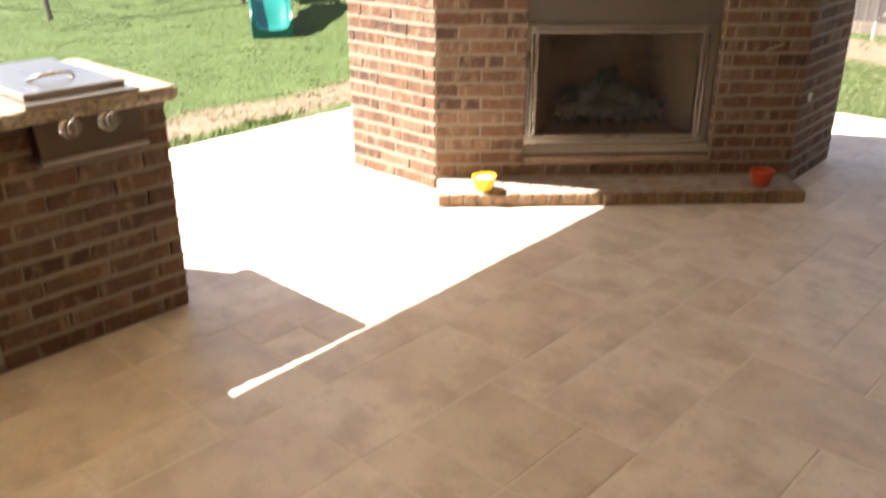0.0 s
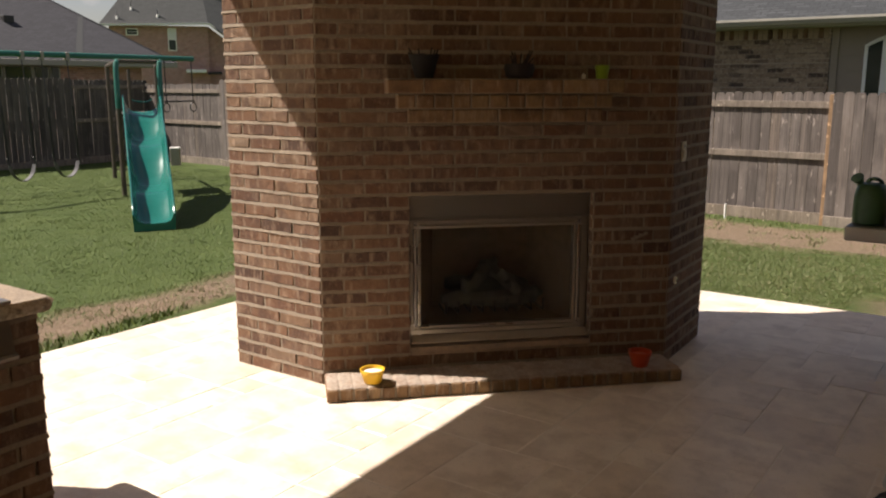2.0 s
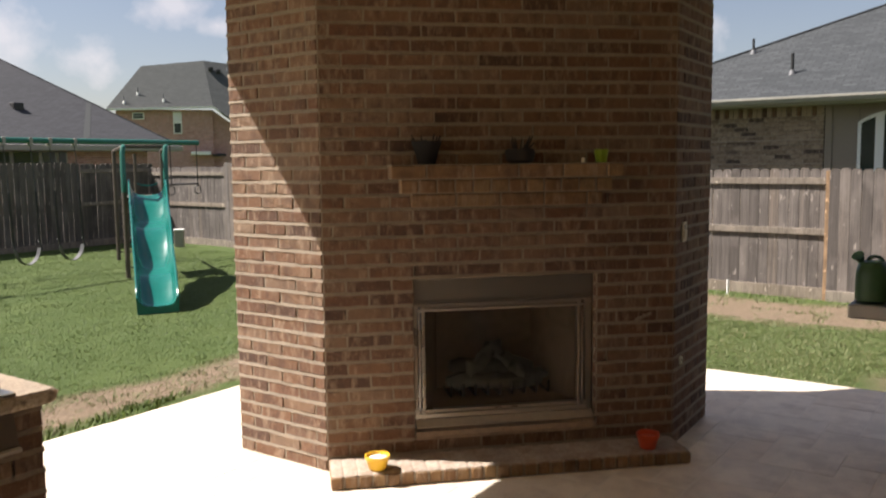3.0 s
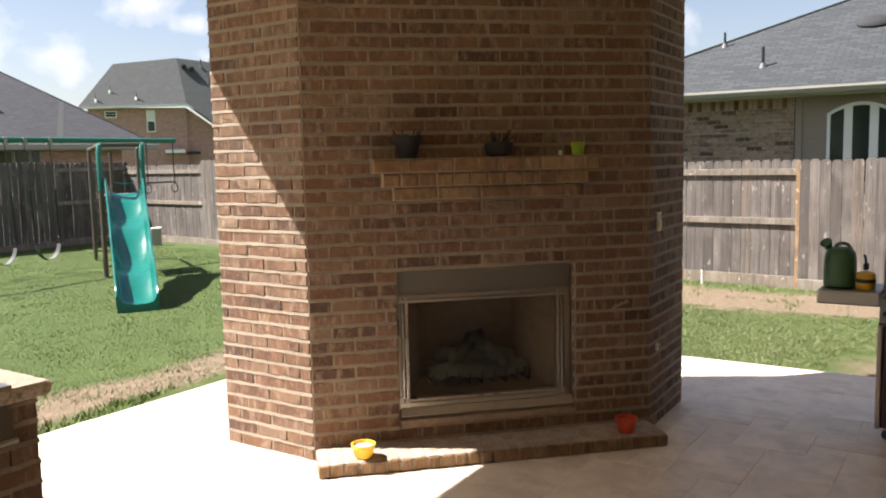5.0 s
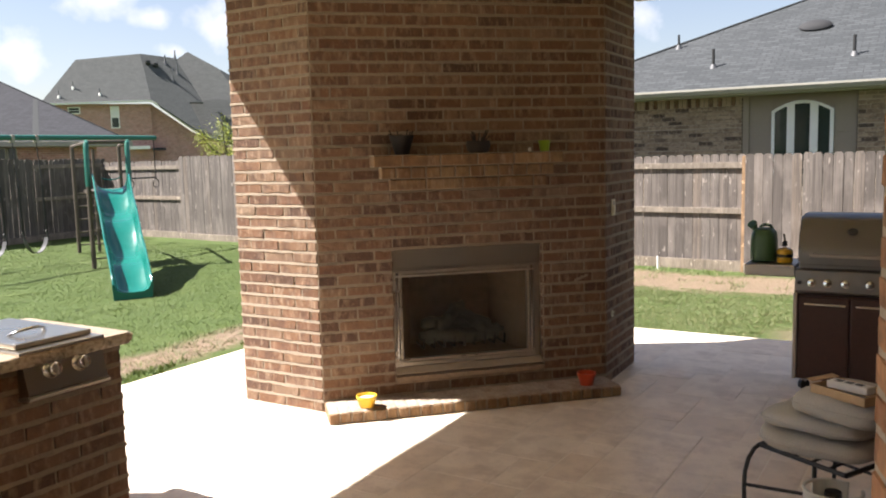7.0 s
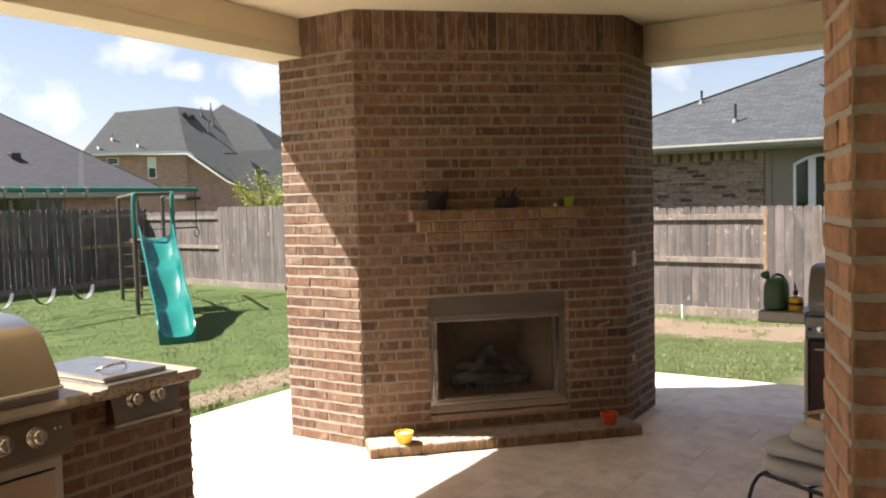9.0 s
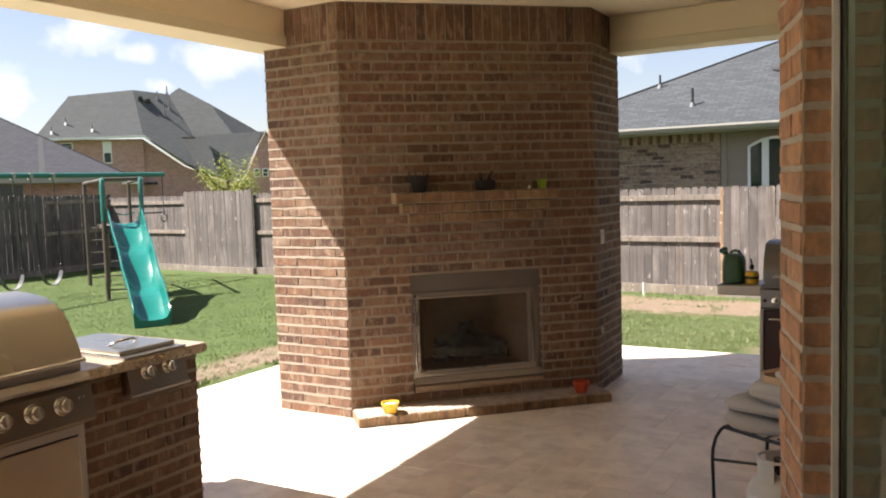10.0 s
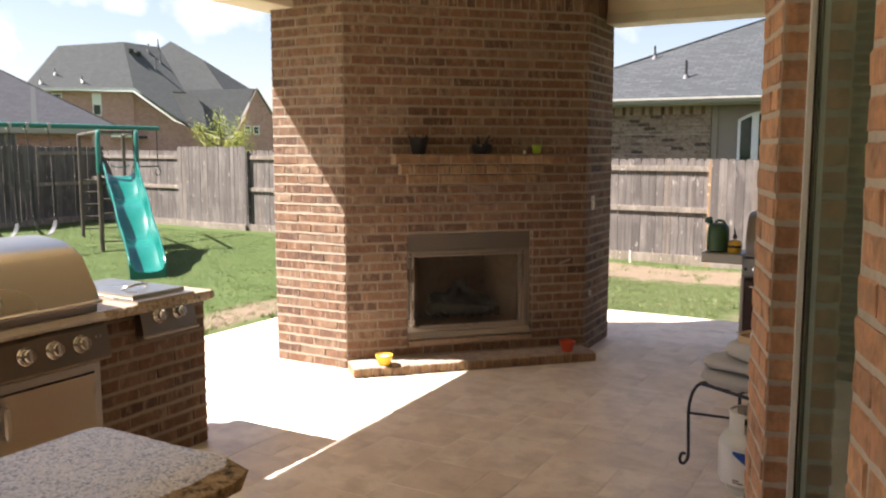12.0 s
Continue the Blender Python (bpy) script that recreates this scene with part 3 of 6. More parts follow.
class Wall:
    """Collects brick places and lays them as parts, and those past the limit as one joined part."""

    def __init__(self):
        self.places = []

    def course(self, origin, along, z, cuts, holes=(), high=BH, proud=0.0):
        along = Vector(along).normalized()
        out = Vector((along.y, -along.x, 0))
        for a, b in cuts:
            spans = [(a, b)]
            for h0, h1, hz0, hz1 in holes:
                if z + high / 2 > hz0 and z + high / 2 < hz1:
                    spans = [s for x0, x1 in spans for s in ((x0, min(x1, h0)), (max(x0, h1), x1)) if s[1] - s[0] > 0.02]
            for x0, x1 in spans:
                l = x1 - x0 - JOINT
                if l < 0.015:
                    continue
                mid = Vector(origin) + along * (x0 + x1) / 2 + out * (proud + random.uniform(-0.0015, 0.0025))
                rot = Matrix((along, -out, (0, 0, 1))).transposed().to_4x4()
                m = Matrix.Translation((mid.x, mid.y, origin[2] + z + high / 2)) @ rot
                m = m @ Matrix.Rotation(random.uniform(-0.006, 0.006), 4, "Y")
                self.places.append((m, round(l, 3), round(high - BED, 3)))

    def face(self, origin, along, length, z0, courses, holes=(), phase=0):
        for i in range(courses):
            shift = (0.127 if (i + phase) % 2 else 0.0) + (0.066 if i % 7 == 3 else 0.0)
            self.course(origin, along, z0 + i * BH, runs(length, shift), holes)

    def beds(self, parent, origin, along, length, z0, courses, holes=(), seed=1):
        """Uneven struck mortar beds of one face: recessed under each upper course, spilling over the lower one."""
        rnd = random.Random(seed)
        along = Vector(along).normalized()
        out = Vector((along.y, -along.x, 0))
        n = max(2, round(length / 0.045))
        vs, fs = [], []
        for i in range(1, courses + 1):
            z = origin[2] + z0 + i * BH
            for k in range(n + 1):
                x = length * k / n
                p = Vector(origin) + along * x
                hi, lo = z + BED / 2 + rnd.uniform(-0.001, 0.003), z - BED / 2 - rnd.uniform(-0.001, 0.005)
                for d, h in ((-0.0025, hi), (0.0018 + rnd.uniform(-0.001, 0.0015), lo + 0.003), (0.001, lo), (-0.006, lo - 0.0005)):
                    q = p + out * d
                    vs.append((q.x, q.y, h))
            for k in range(n):
                x = length * (k + 0.5) / n
                if any(h0 < x < h1 and hz0 < z < hz1 for h0, h1, hz0, hz1 in holes):
                    continue
                o = ((i - 1) * (n + 1) + k) * 4
                fs += [(o + j, o + 4 + j, o + 5 + j, o + 1 + j) for j in range(3)]
        me = bpy.data.meshes.new("bed_joint")
        me.from_pydata(vs, [], fs)
        me.materials.append(MORTAR)
        tagged(hang(new("bed_joint", me), parent), "pale uneven struck mortar joints", kind="stuff")

    def lay(self, parent, mats, limit=300, name="brick"):
        made = {}

        def shape(i, l, h):
            key = (l, h, i % 5)
            if key not in made:
                made[key] = chunk(name, l, 0.03, h, 0.0035, 0.0024, mats[0], len(made), 4)
            return made[key]

        for i, (m, l, h) in enumerate(self.places[:limit]):
            ob = new(name, shape(i, l, h))
            hang(ob, parent)
            ob.matrix_basis = m
        rest = self.places[limit:]
        if rest:
            join_pieces("rest_of_bricks", [p[0] for p in rest], [shape(i, p[1], p[2]) for i, p in enumerate(rest)], mats[1], parent)


def join_pieces(name, places, kinds, mat, parent):
    vs, fs = [], []
    for i, m in enumerate(places):
        me = kinds[i % len(kinds)]
        o = len(vs)
        vs += [tuple(m @ v.co) for v in me.vertices]
        fs += [tuple(o + j for j in p.vertices) for p in me.polygons]
    me = bpy.data.meshes.new(name)
    me.from_pydata(vs, [], fs)
    me.materials.append(mat)
    ob = hang(new(name, me), parent)
    return tagged(ob, kind="stuff")


# ---- ground ----
def ground_z(x, y):
    u, v = (x + y) * R45, (y - x) * R45
    d = max(u - 3.5, v - 1.89, 0.0)
    if u < 3.45 and v < 1.85:
        return -0.35
    z = -0.05 - 0.14 * min(1.0, d / 4.5)
    return z + 0.035 * noise.noise((x * 0.6, y * 0.6, 0.3)) + 0.012 * noise.noise((x * 2.3, y * 2.3, 4.0))


def build_ground():
    def steps(lo, hi, s):
        n = round((hi - lo) / s)
        return [lo + (hi - lo) * i / n for i in range(n + 1)]
    us = [-1500, -400, -120, -50, -25, -14] + steps(-10, 3.4, 0.6) + steps(3.52, 10.5, 0.22) + [12, 15, 20, 30, 50, 90, 200, 600, 1800]
    vs = [-1500, -400, -120, -50, -25, -14, -10] + steps(-8, 1.8, 0.6) + steps(1.92, 6, 0.22) + steps(6.4, 17, 0.4) + [20, 25, 35, 60, 110, 250, 700, 1800]
    bm = bmesh.new()
    rows = []
    for v in vs:
        row = []
        for u in us:
            p = P(u, v)
            row.append(bm.verts.new((p.x, p.y, ground_z(p.x, p.y))))
        rows.append(row)
    for a, b in zip(rows, rows[1:]):
        for i in range(len(us) - 1):
            bm.faces.new((a[i], a[i + 1], b[i + 1], b[i]))
    return solo("ground", bm, GROUND, "green lawn with bare soil strips beside the patio", "ground", "structure", smooth=True)


build_ground()


# ---- fireplace column ----
W, AL, AR, ARY, TOP = 2.075, 0.508, 0.497, 0.54, 3.17
FX0, FX1, FZ0, FZ1 = 0.505, 1.59, 0.145, 1.088
fireplace = thing("fireplace", "tall brown brick outdoor fireplace column with angled sides", "fireplace", WORLD, (W / 2, 0.5, 0))
s = 0.005
pieces = [([(s * 0.4, s), (FX0, s), (FX0, 0.56), (-AL + s, AL)], 0, TOP),
          ([(FX1, s), (W - s * 0.4, s), (W + AR - s, ARY), (FX1, 0.56)], 0, TOP),
          ([(-AL + s, AL), (FX0, 0.56), (FX1, 0.56), (W + AR - s, ARY), (W + AR - 0.97, 1.5), (-AL + 0.97, 1.5)], 0, TOP),
          ([(FX0, s), (FX1, s), (FX1, 0.56), (FX0, 0.56)], FZ1, TOP),
          ([(FX0, s), (FX1, s), (FX1, 0.56), (FX0, 0.56)], 0, FZ0)]
for pts, za, zb in pieces:
    part("masonry_core", prism(bmesh.new(), pts, za, zb), MORTAR, fireplace, "grey-tan mortar between the bricks")
wall = Wall()
NC = 37
SOLD = NC * BH
wall.face((0, 0, 0), (1, 0, 0), W, 0, NC, [(FX0, FX1, FZ0 + 0.03, FZ1)])
side_l, side_r = math.hypot(AL, AL), math.hypot(AR, ARY)
wall.face((-AL, AL, 0), (1, -1, 0), side_l, 0, NC, phase=1)
wall.face((W, 0, 0), (AR, ARY, 0), side_r, 0, NC, phase=1)
wall.beds(fireplace, (0, 0, 0), (1, 0, 0), W, 0, NC, [(FX0, FX1, FZ0, FZ1)], 3)
wall.beds(fireplace, (-AL, AL, 0), (1, -1, 0), side_l, 0, NC, seed=4)
wall.beds(fireplace, (W, 0, 0), (AR, ARY, 0), side_r, 0, NC, seed=5)
for o, d, ln in (((0, 0, 0), (1, 0, 0), W), ((-AL, AL, 0), (1, -1, 0), side_l), ((W, 0, 0), (AR, ARY, 0), side_r)):
    n = round(ln / BH)
    wall.course(o, d, SOLD, [(ln * i / n, ln * (i + 1) / n) for i in range(n)], high=TOP - SOLD)
part("sill", sweep(bmesh.new(), [(0.08, 0.15), (-0.012, 0.15), (-0.016, 0.17), (-0.006, 0.196), (0.08, 0.2125)], FX0 + 0.003, FX1 - 0.003), SILL, fireplace, "mortar-washed brick sill under the insert")
for i in range(3, 14):
    wall.course((FX1 - 0.002, 0.066, 0), (0, -1, 0), i * BH, [(0, 0.06)])
    wall.course((FX0 + 0.002, 0.006, 0), (0, 1, 0), i * BH, [(0, 0.06)])
fire_places = wall

# corbelled mantel of three courses
mantel = hang(new("mantel", skin(prism(bmesh.new(), [(0.5, 0.0), (0.5, -0.05), (1.59, -0.05), (1.59, 0.0)], 1.5, 1.7), "mantel", MORTAR)), fireplace)
tagged(mantel, "corbelled brick mantel shelf")
for x0, x1, z, out_, ph in ((0.49, 1.60, 1.487, 0.065, 0.0), (0.425, 1.635, 1.567, 0.13, 0.127), (0.365, 1.675, 1.647, 0.2, 0.06)):
    bed = new("mortar_bed", skin(B(x0 + 0.006, x1 - 0.006, -out_ + 0.006, -0.003, z, z + 0.079), "mortar_bed", MORTAR))
    bed.parent = mantel
    cuts = [[(x1 - x0) * k_ / 12, (x1 - x0) * (k_ + 1) / 12] for k_ in range(12)] if 1.5 < z < 1.6 else runs(x1 - x0, ph)
    for a, b in cuts:
        box_bm = B(x0 + a + 0.005, x0 + b - 0.005, -out_ - random.uniform(0, 0.003), -0.002, z + 0.004, z + 0.073, bevel=0.004, seg=1)
        ob = new("brick", skin(box_bm, "brick", BRICK_M))
        ob.parent = mantel
        ob.matrix_parent_inverse = Matrix.Identity(4)
# the mantel's own frame already holds the fireplace's shift

# raised hearth of bricks on edge
hearth = part("hearth", prism(bmesh.new(), [(0.008, 0.004), (0.008, -0.284), (2.05, -0.284), (2.05, 0.004)], 0, 0.066), MORTAR, fireplace, "low hearth of bricks set on edge")
hn = 27
hw = 2.06 / hn
hm = [skin(B(-hw / 2 + 0.0065, hw / 2 - 0.0065, -0.292 + random.uniform(-0.004, 0.004), 0.0, 0.004, 0.071 + random.uniform(-0.002, 0.002), bevel=0.006, seg=1), "brick", BRICK_M) for _ in range(6)]
for i in range(hn):
    ob = new("brick", hm[i % 6])
    ob.parent = hearth
    ob.location = (hw * (i + 0.5), -0.002, 0)

wash = bmesh.new()
bmesh.ops.create_grid(wash, x_segments=240, y_segments=30, size=1.0)
for v_ in wash.verts:
    x_, y_ = 1.03 + v_.co.x * 1.02, -0.144 + v_.co.y * 0.140
    edge = max(0.0, abs(v_.co.y) - 0.8) / 0.2 + max(0.0, abs(v_.co.x) - 0.98) / 0.02
    v_.co = Vector((x_, y_ - (0.004 * noise.noise((x_ * 21, 3, 1)) if v_.co.y < -0.9 else 0), 0.0795 - 0.007 * edge + 0.003 * noise.noise((x_ * 14, y_ * 14, 0.5)) + 0.0025 * noise.noise((x_ * 45, y_ * 45, 2.5)) - 0.003 * (abs((x_ / hw) % 1.0 - 0.5) > 0.42)))
part("mortar_wash", wash, WASH, hearth, "pale mortar washed over the hearth top", smooth=True)

# ---- gas fireplace insert ----
ins = thing("fireplace_insert", "stainless steel gas fireplace insert with ceramic logs behind glass", "fireplace insert", Matrix.Translation((0, 0.042, 0)), (1.05, 0.1, 0.215))
part("top_panel", box(B(0.512, 1.582, 0.012, 0.03, 0.945, 1.083, bevel=0.003), 0.512, 1.582, 0.006, 0.012, 0.935, 0.948, bevel=0.002), STEEL_I, ins)
for xa, xb in ((0.512, 0.53), (0.535, 0.549), (0.556, 0.574), (1.488, 1.504), (1.511, 1.526), (1.54, 1.582)):
    part("side_bar", B(xa, xb, 0.004 if xb - xa < 0.03 else 0.02, 0.05, 0.25, 0.93, bevel=0.003), (CHROME if 0.535 <= xa < 0.55 or 1.5 < xa < 1.53 else STEEL) if xb - xa < 0.03 else STEEL_D, ins)
part("top_bar", sweep(bmesh.new(), [(0.05, 0.885), (0.004, 0.885), (0.002, 0.9), (0.012, 0.905), (0.012, 0.915), (0.0, 0.92), (0.0, 0.932), (0.05, 0.932)], 0.512, 1.54), STEEL_D, ins)
part("bottom_bar", sweep(bmesh.new(), [(0.05, 0.262), (0.0, 0.262), (0.0, 0.285), (0.014, 0.288), (0.014, 0.294), (0.004, 0.297), (0.004, 0.308), (0.05, 0.308)], 0.512, 1.54), STEEL, ins)
part("lower_panel", sweep(bmesh.new(), [(0.035, 0.213), (-0.034, 0.213), (-0.034, 0.219), (0.0, 0.256), (0.035, 0.256)], 0.512, 1.582), TAN_STEEL, ins, "tan painted lower panel")
for x in (1.0, 1.1):
    part("latch", B(x - 0.022, x + 0.022, -0.012, 0.0, 0.3, 0.306, bevel=0.002), CHROME, ins)
pane = part("glass_front", B(0.57, 1.492, 0.04, 0.044, 0.3, 0.89), FGLASS, ins, "clear glass")
pane.visible_shadow = False
bm = bmesh.new()
fr = [(0.575, 0.052), (1.488, 0.052), (1.34, 0.5), (0.72, 0.5)]
for za, zb in ((0.3, 0.9),):
    lo = [bm.verts.new((x, y, za)) for x, y in fr]
    hi = [bm.verts.new((x, y, zb if y < 0.3 else 0.82)) for x, y in fr]
    bm.faces.new(lo)
    bm.faces.new(hi[::-1])
    for i in (1, 2, 3):
        j = (i + 1) % 4
        bm.faces.new((lo[i], hi[i], hi[j], lo[j]))
me = bpy.data.meshes.new("lining")
bm.to_mesh(me)
bm.free()
me.materials.append(LINING)
hang(new("lining", me), ins)


def log(p, q, r, seed):
    rnd = random.Random(seed)
    p, q = Vector(p), Vector(q)
    n = 9
    bm = bmesh.new()
    d = (q - p).normalized()
    a = d.orthogonal().normalized()
    b = d.cross(a)
    rings = []
    for i in range(n):
        t = i / (n - 1)
        c = p.lerp(q, t) + 0.012 * Vector((rnd.uniform(-1, 1), rnd.uniform(-1, 1), rnd.uniform(-1, 1)))
        rr = r * (0.55 if i in (0, n - 1) else rnd.uniform(0.85, 1.15))
        rings.append([bm.verts.new(c + rr * rnd.uniform(0.88, 1.1) * (math.cos(k * 0.6283) * a + math.sin(k * 0.6283) * b)) for k in range(10)])
    for ra, rb in zip(rings, rings[1:]):
        for k in range(10):
            bm.faces.new((ra[k], ra[(k + 1) % 10], rb[(k + 1) % 10], rb[k]))
    bm.faces.new(rings[0][::-1])
    bm.faces.new(rings[-1])
    return bm


for i, (p, q, r) in enumerate((((0.72, 0.2, 0.42), (1.32, 0.22, 0.40), 0.05), ((0.78, 0.3, 0.48), (1.3, 0.34, 0.46), 0.06), ((0.85, 0.16, 0.47), (1.1, 0.34, 0.62), 0.04),
                               ((1.22, 0.15, 0.45), (1.0, 0.34, 0.62), 0.036), ((1.12, 0.2, 0.5), (1.36, 0.2, 0.42), 0.034))):
    part("ceramic_log", log(p, q, r, i), LOG, ins, smooth=True)
for i in range(9):
    x = 0.74 + i * 0.075
    part("grate_bar", pipe(bmesh.new(), [(x, 0.1, 0.42), (x, 0.11, 0.35), (x, 0.2, 0.345), (x, 0.36, 0.345)], 0.008, 6), BLACK, ins)


# ---- small things on hearth and mantel ----
def pot(name, label, c, r_top, r_bot, h, mat, fill=None):
    t = thing(name, label, "pot", WORLD, c)
    part("bowl", lathe(bmesh.new(), [(r_bot * 0.9, 0), (r_bot, 0.004), (r_top * 0.94, h * 0.72), (r_top, h * 0.78), (r_top * 1.02, h), (r_top * 0.93, h), (r_top * 0.88, h * 0.72), (0.01, h * 0.7)], c, 28), mat, t, smooth=True)
    if fill:
        part("filling", lathe(bmesh.new(), [(r_top * 0.89, h * 0.7), (r_top * 0.9, h * 0.76), (r_top * 0.5, h * 0.79), (0.004, h * 0.8)], c, 20), fill, t, "pale wax")
    return t


pot("candle_pot", "small yellow glazed pot of candle wax on the hearth", (0.262, -0.222, 0.081), 0.067, 0.048, 0.078, YELLOW, PLASTER)
pot("flower_pot", "small orange-red plastic pot on the hearth", (1.826, -0.21, 0.081), 0.066, 0.046, 0.09, RED)
pot("green_cup", "small lime green glazed cup on the mantel", (1.57, -0.11, 1.7205), 0.04, 0.03, 0.078, LIME)
basket = thing("dark_basket", "dark flared metal basket with dried twigs on the mantel", "basket", WORLD, (0.575, -0.1, 1.7205))
part("bowl", lathe(bmesh.new(), [(0.042, 0), (0.048, 0.008), (0.062, 0.06), (0.08, 0.115), (0.084, 0.13), (0.078, 0.13), (0.058, 0.06), (0.01, 0.02)], (0.575, -0.1, 1.7205), 20), TERRA, basket, smooth=True)
rs = random.Random(8)
for i in range(14):
    a, l = rs.uniform(0, 6.28), rs.uniform(0.05, 0.1)
    part("dried_twig", pipe(bmesh.new(), [(0.575 + 0.02 * math.cos(a), -0.1 + 0.02 * math.sin(a), 1.76), (0.575 + l * math.cos(a), -0.1 + 0.7 * l * math.sin(a), 1.85 + rs.uniform(0.0, 0.04))], 0.004, 5), TERRA, basket)
urn = thing("dark_planter", "dark ceramic planter with dried stems on the mantel", "planter", WORLD, (1.1, -0.1, 1.7205))
part("vessel", lathe(bmesh.new(), [(0.05, 0), (0.075, 0.02), (0.085, 0.06), (0.078, 0.085), (0.07, 0.085), (0.01, 0.07)], (1.1, -0.1, 1.7205), 18), TERRA, urn, smooth=True)
rs = random.Random(5)
for i in range(16):
    a = rs.uniform(0, 6.28)
    l = rs.uniform(0.04, 0.085)
    part("dried_stem", pipe(bmesh.new(), [(1.1 + 0.03 * math.cos(a), -0.1 + 0.03 * math.sin(a), 1.79), (1.1 + l * math.cos(a), -0.1 + 0.6 * l * math.sin(a), 1.82 + rs.uniform(0.0, 0.06))], 0.004, 5), TERRA, urn)
peg = thing("candle_stub", "short pale candle stub on the mantel", "candle", WORLD, (1.46, -0.12, 1.7205))
part("candle", lathe(bmesh.new(), [(0.011, 0), (0.011, 0.03), (0.004, 0.032), (0.002, 0.034)], (1.46, -0.12, 1.7205), 10), PLASTER, peg)

# outlet plate and gas key cover on the angled side
RF = Matrix.Translation((W, 0, 0)) @ Matrix.Rotation(math.atan2(ARY, AR), 4, "Z")
sw = thing("outlet_plate", "beige metal outlet plate on the brick side", "outlet", RF, (0.16, -0.004, 1.24))
part("plate", B(0.115, 0.192, -0.012, -0.001, 1.24, 1.36, bevel=0.004), TRIM, sw)
part("cover", B(0.128, 0.179, -0.02, -0.011, 1.262, 1.31, bevel=0.004), TRIM, sw)
part("socket", B(0.14, 0.168, -0.016, -0.011, 1.318, 1.345, bevel=0.003), STEEL_D, sw)
gk = thing("gas_key_cover", "small oval metal gas key cover on the brick", "gas valve", RF, (0.13, -0.003, 0.49))
part("rosette", rod(bmesh.new(), (0.13, -0.001, 0.51), (0.13, -0.012, 0.51), 0.026, 0.022, 16), STEEL, gk)
part("key_hole", rod(bmesh.new(), (0.13, -0.011, 0.51), (0.13, -0.015, 0.51), 0.009, 0.009, 10), BLACK, gk)
mk = thing("mortar_smear", "pale smear of mortar on the bricks", "mortar smear", WORLD, (1.87, -0.004, 0.78))
bm = bmesh.new()
for i in range(6):
    box(bm, 1.825 + 0.016 * i, 1.85 + 0.016 * i, -0.0065, -0.003, 0.788 + 0.006 * i, 0.806 + 0.005 * i + 0.006 * (i % 2), bevel=0.0015, seg=1)
part("smear", bm, MORTAR, mk)

# ---- roof over the patio ----
def uvprism(name, pts, z0, z1, mat, label, category):
    return solo(name, prism(bmesh.new(), [P(*p) for p in pts], z0, z1), mat, label, category, "structure")


def eave(u):
    return 1.165 + 0.044 * (u + 0.75)


CH = 1.63 / R45
# unseen roof end, set by how much sun may reach the floor there
RE = -7.6
ceil_pts = [(RE, -5.6), (2.24, -5.6), (2.24, CH - 0.3 - 2.24), (CH - 0.3 - 0.74, 0.74), (RE, 0.74)]
uvprism("ceiling", ceil_pts, TOP, 3.24, PAINT, "smooth cream painted patio ceiling", "ceiling")
uvprism("roof", [(RE - 0.1, -6), (2.65, -6), (2.65, CH - 2.65), (CH - 1.27, 1.27), (RE - 0.1, eave(RE))], 3.245, 3.36, SHINGLE_D, "shingled patio roof", "roof")
lb = thing("beam_1", "cream painted roof beam with a trim board along its foot", "beam", HOUSE, (-3.5, 0.62, 2.88), kind="structure")
part("beam_box", B(RE, -0.002, 0.49, 0.755, 2.885, TOP - 0.002, bevel=0.004), PAINT, lb)
part("trim_board", B(RE, -0.003, 0.475, 0.765, 2.878, 2.966, bevel=0.005), TRIM, lb)
rb = thing("beam_2", "cream painted roof beam with a trim board along its foot", "beam", HOUSE, (2.1, -3, 2.86), kind="structure")
part("beam_box", B(1.955, 2.225, -4.3, -1.449, 2.865, TOP - 0.002, bevel=0.004), PAINT, rb)
part("trim_board", B(1.94, 2.235, -4.3, -1.447, 2.858, 2.94, bevel=0.005), TRIM, rb)
uvprism("fascia_1", [(RE - 0.1, 0.77), (CH - 1.27, 0.77), (CH - 1.27, eave(1.1)), (RE - 0.1, eave(RE))], 2.97, 3.24, TRIM, "painted eave board", "fascia")
uvprism("fascia_2", [(2.24, -6), (2.65, -6), (2.65, CH - 2.65), (2.24, CH - 2.66)], 2.97, 3.24, TRIM, "painted eave board", "fascia")

# ---- ceiling fan ----
FC = Vector((-0.2, -2.09, 0))
fan = thing("ceiling_fan", "bronze ceiling fan with brown leaf blades and an opal bowl light", "ceiling fan", WORLD, (FC.x, FC.y, 2.72))
part("canopy", lathe(bmesh.new(), [(0.07, 3.168), (0.068, 3.13), (0.03, 3.10), (0.012, 3.10)][::-1], (FC.x, FC.y, 0), 20), BRONZE, fan, smooth=True)
part("downrod", rod(bmesh.new(), (FC.x, FC.y, 2.98), (FC.x, FC.y, 3.12), 0.013), BRONZE, fan)
part("motor", lathe(bmesh.new(), [(0.06, 2.875), (0.12, 2.885), (0.135, 2.92), (0.12, 2.965), (0.05, 2.99), (0.02, 3.0)], (FC.x, FC.y, 0), 24), BRONZE, fan, smooth=True)
part("bowl", lathe(bmesh.new(), [(0.012, 2.765), (0.06, 2.77), (0.105, 2.792), (0.135, 2.826), (0.143, 2.856), (0.138, 2.874), (0.02, 2.876)], (FC.x, FC.y, 0), 28), OPAL, fan, "white opal glass bowl", smooth=True)
part("finial", lathe(bmesh.new(), [(0.006, 2.738), (0.018, 2.742), (0.023, 2.752), (0.017, 2.764), (0.01, 2.768)], (FC.x, FC.y, 0), 14), BRONZE, fan, smooth=True)
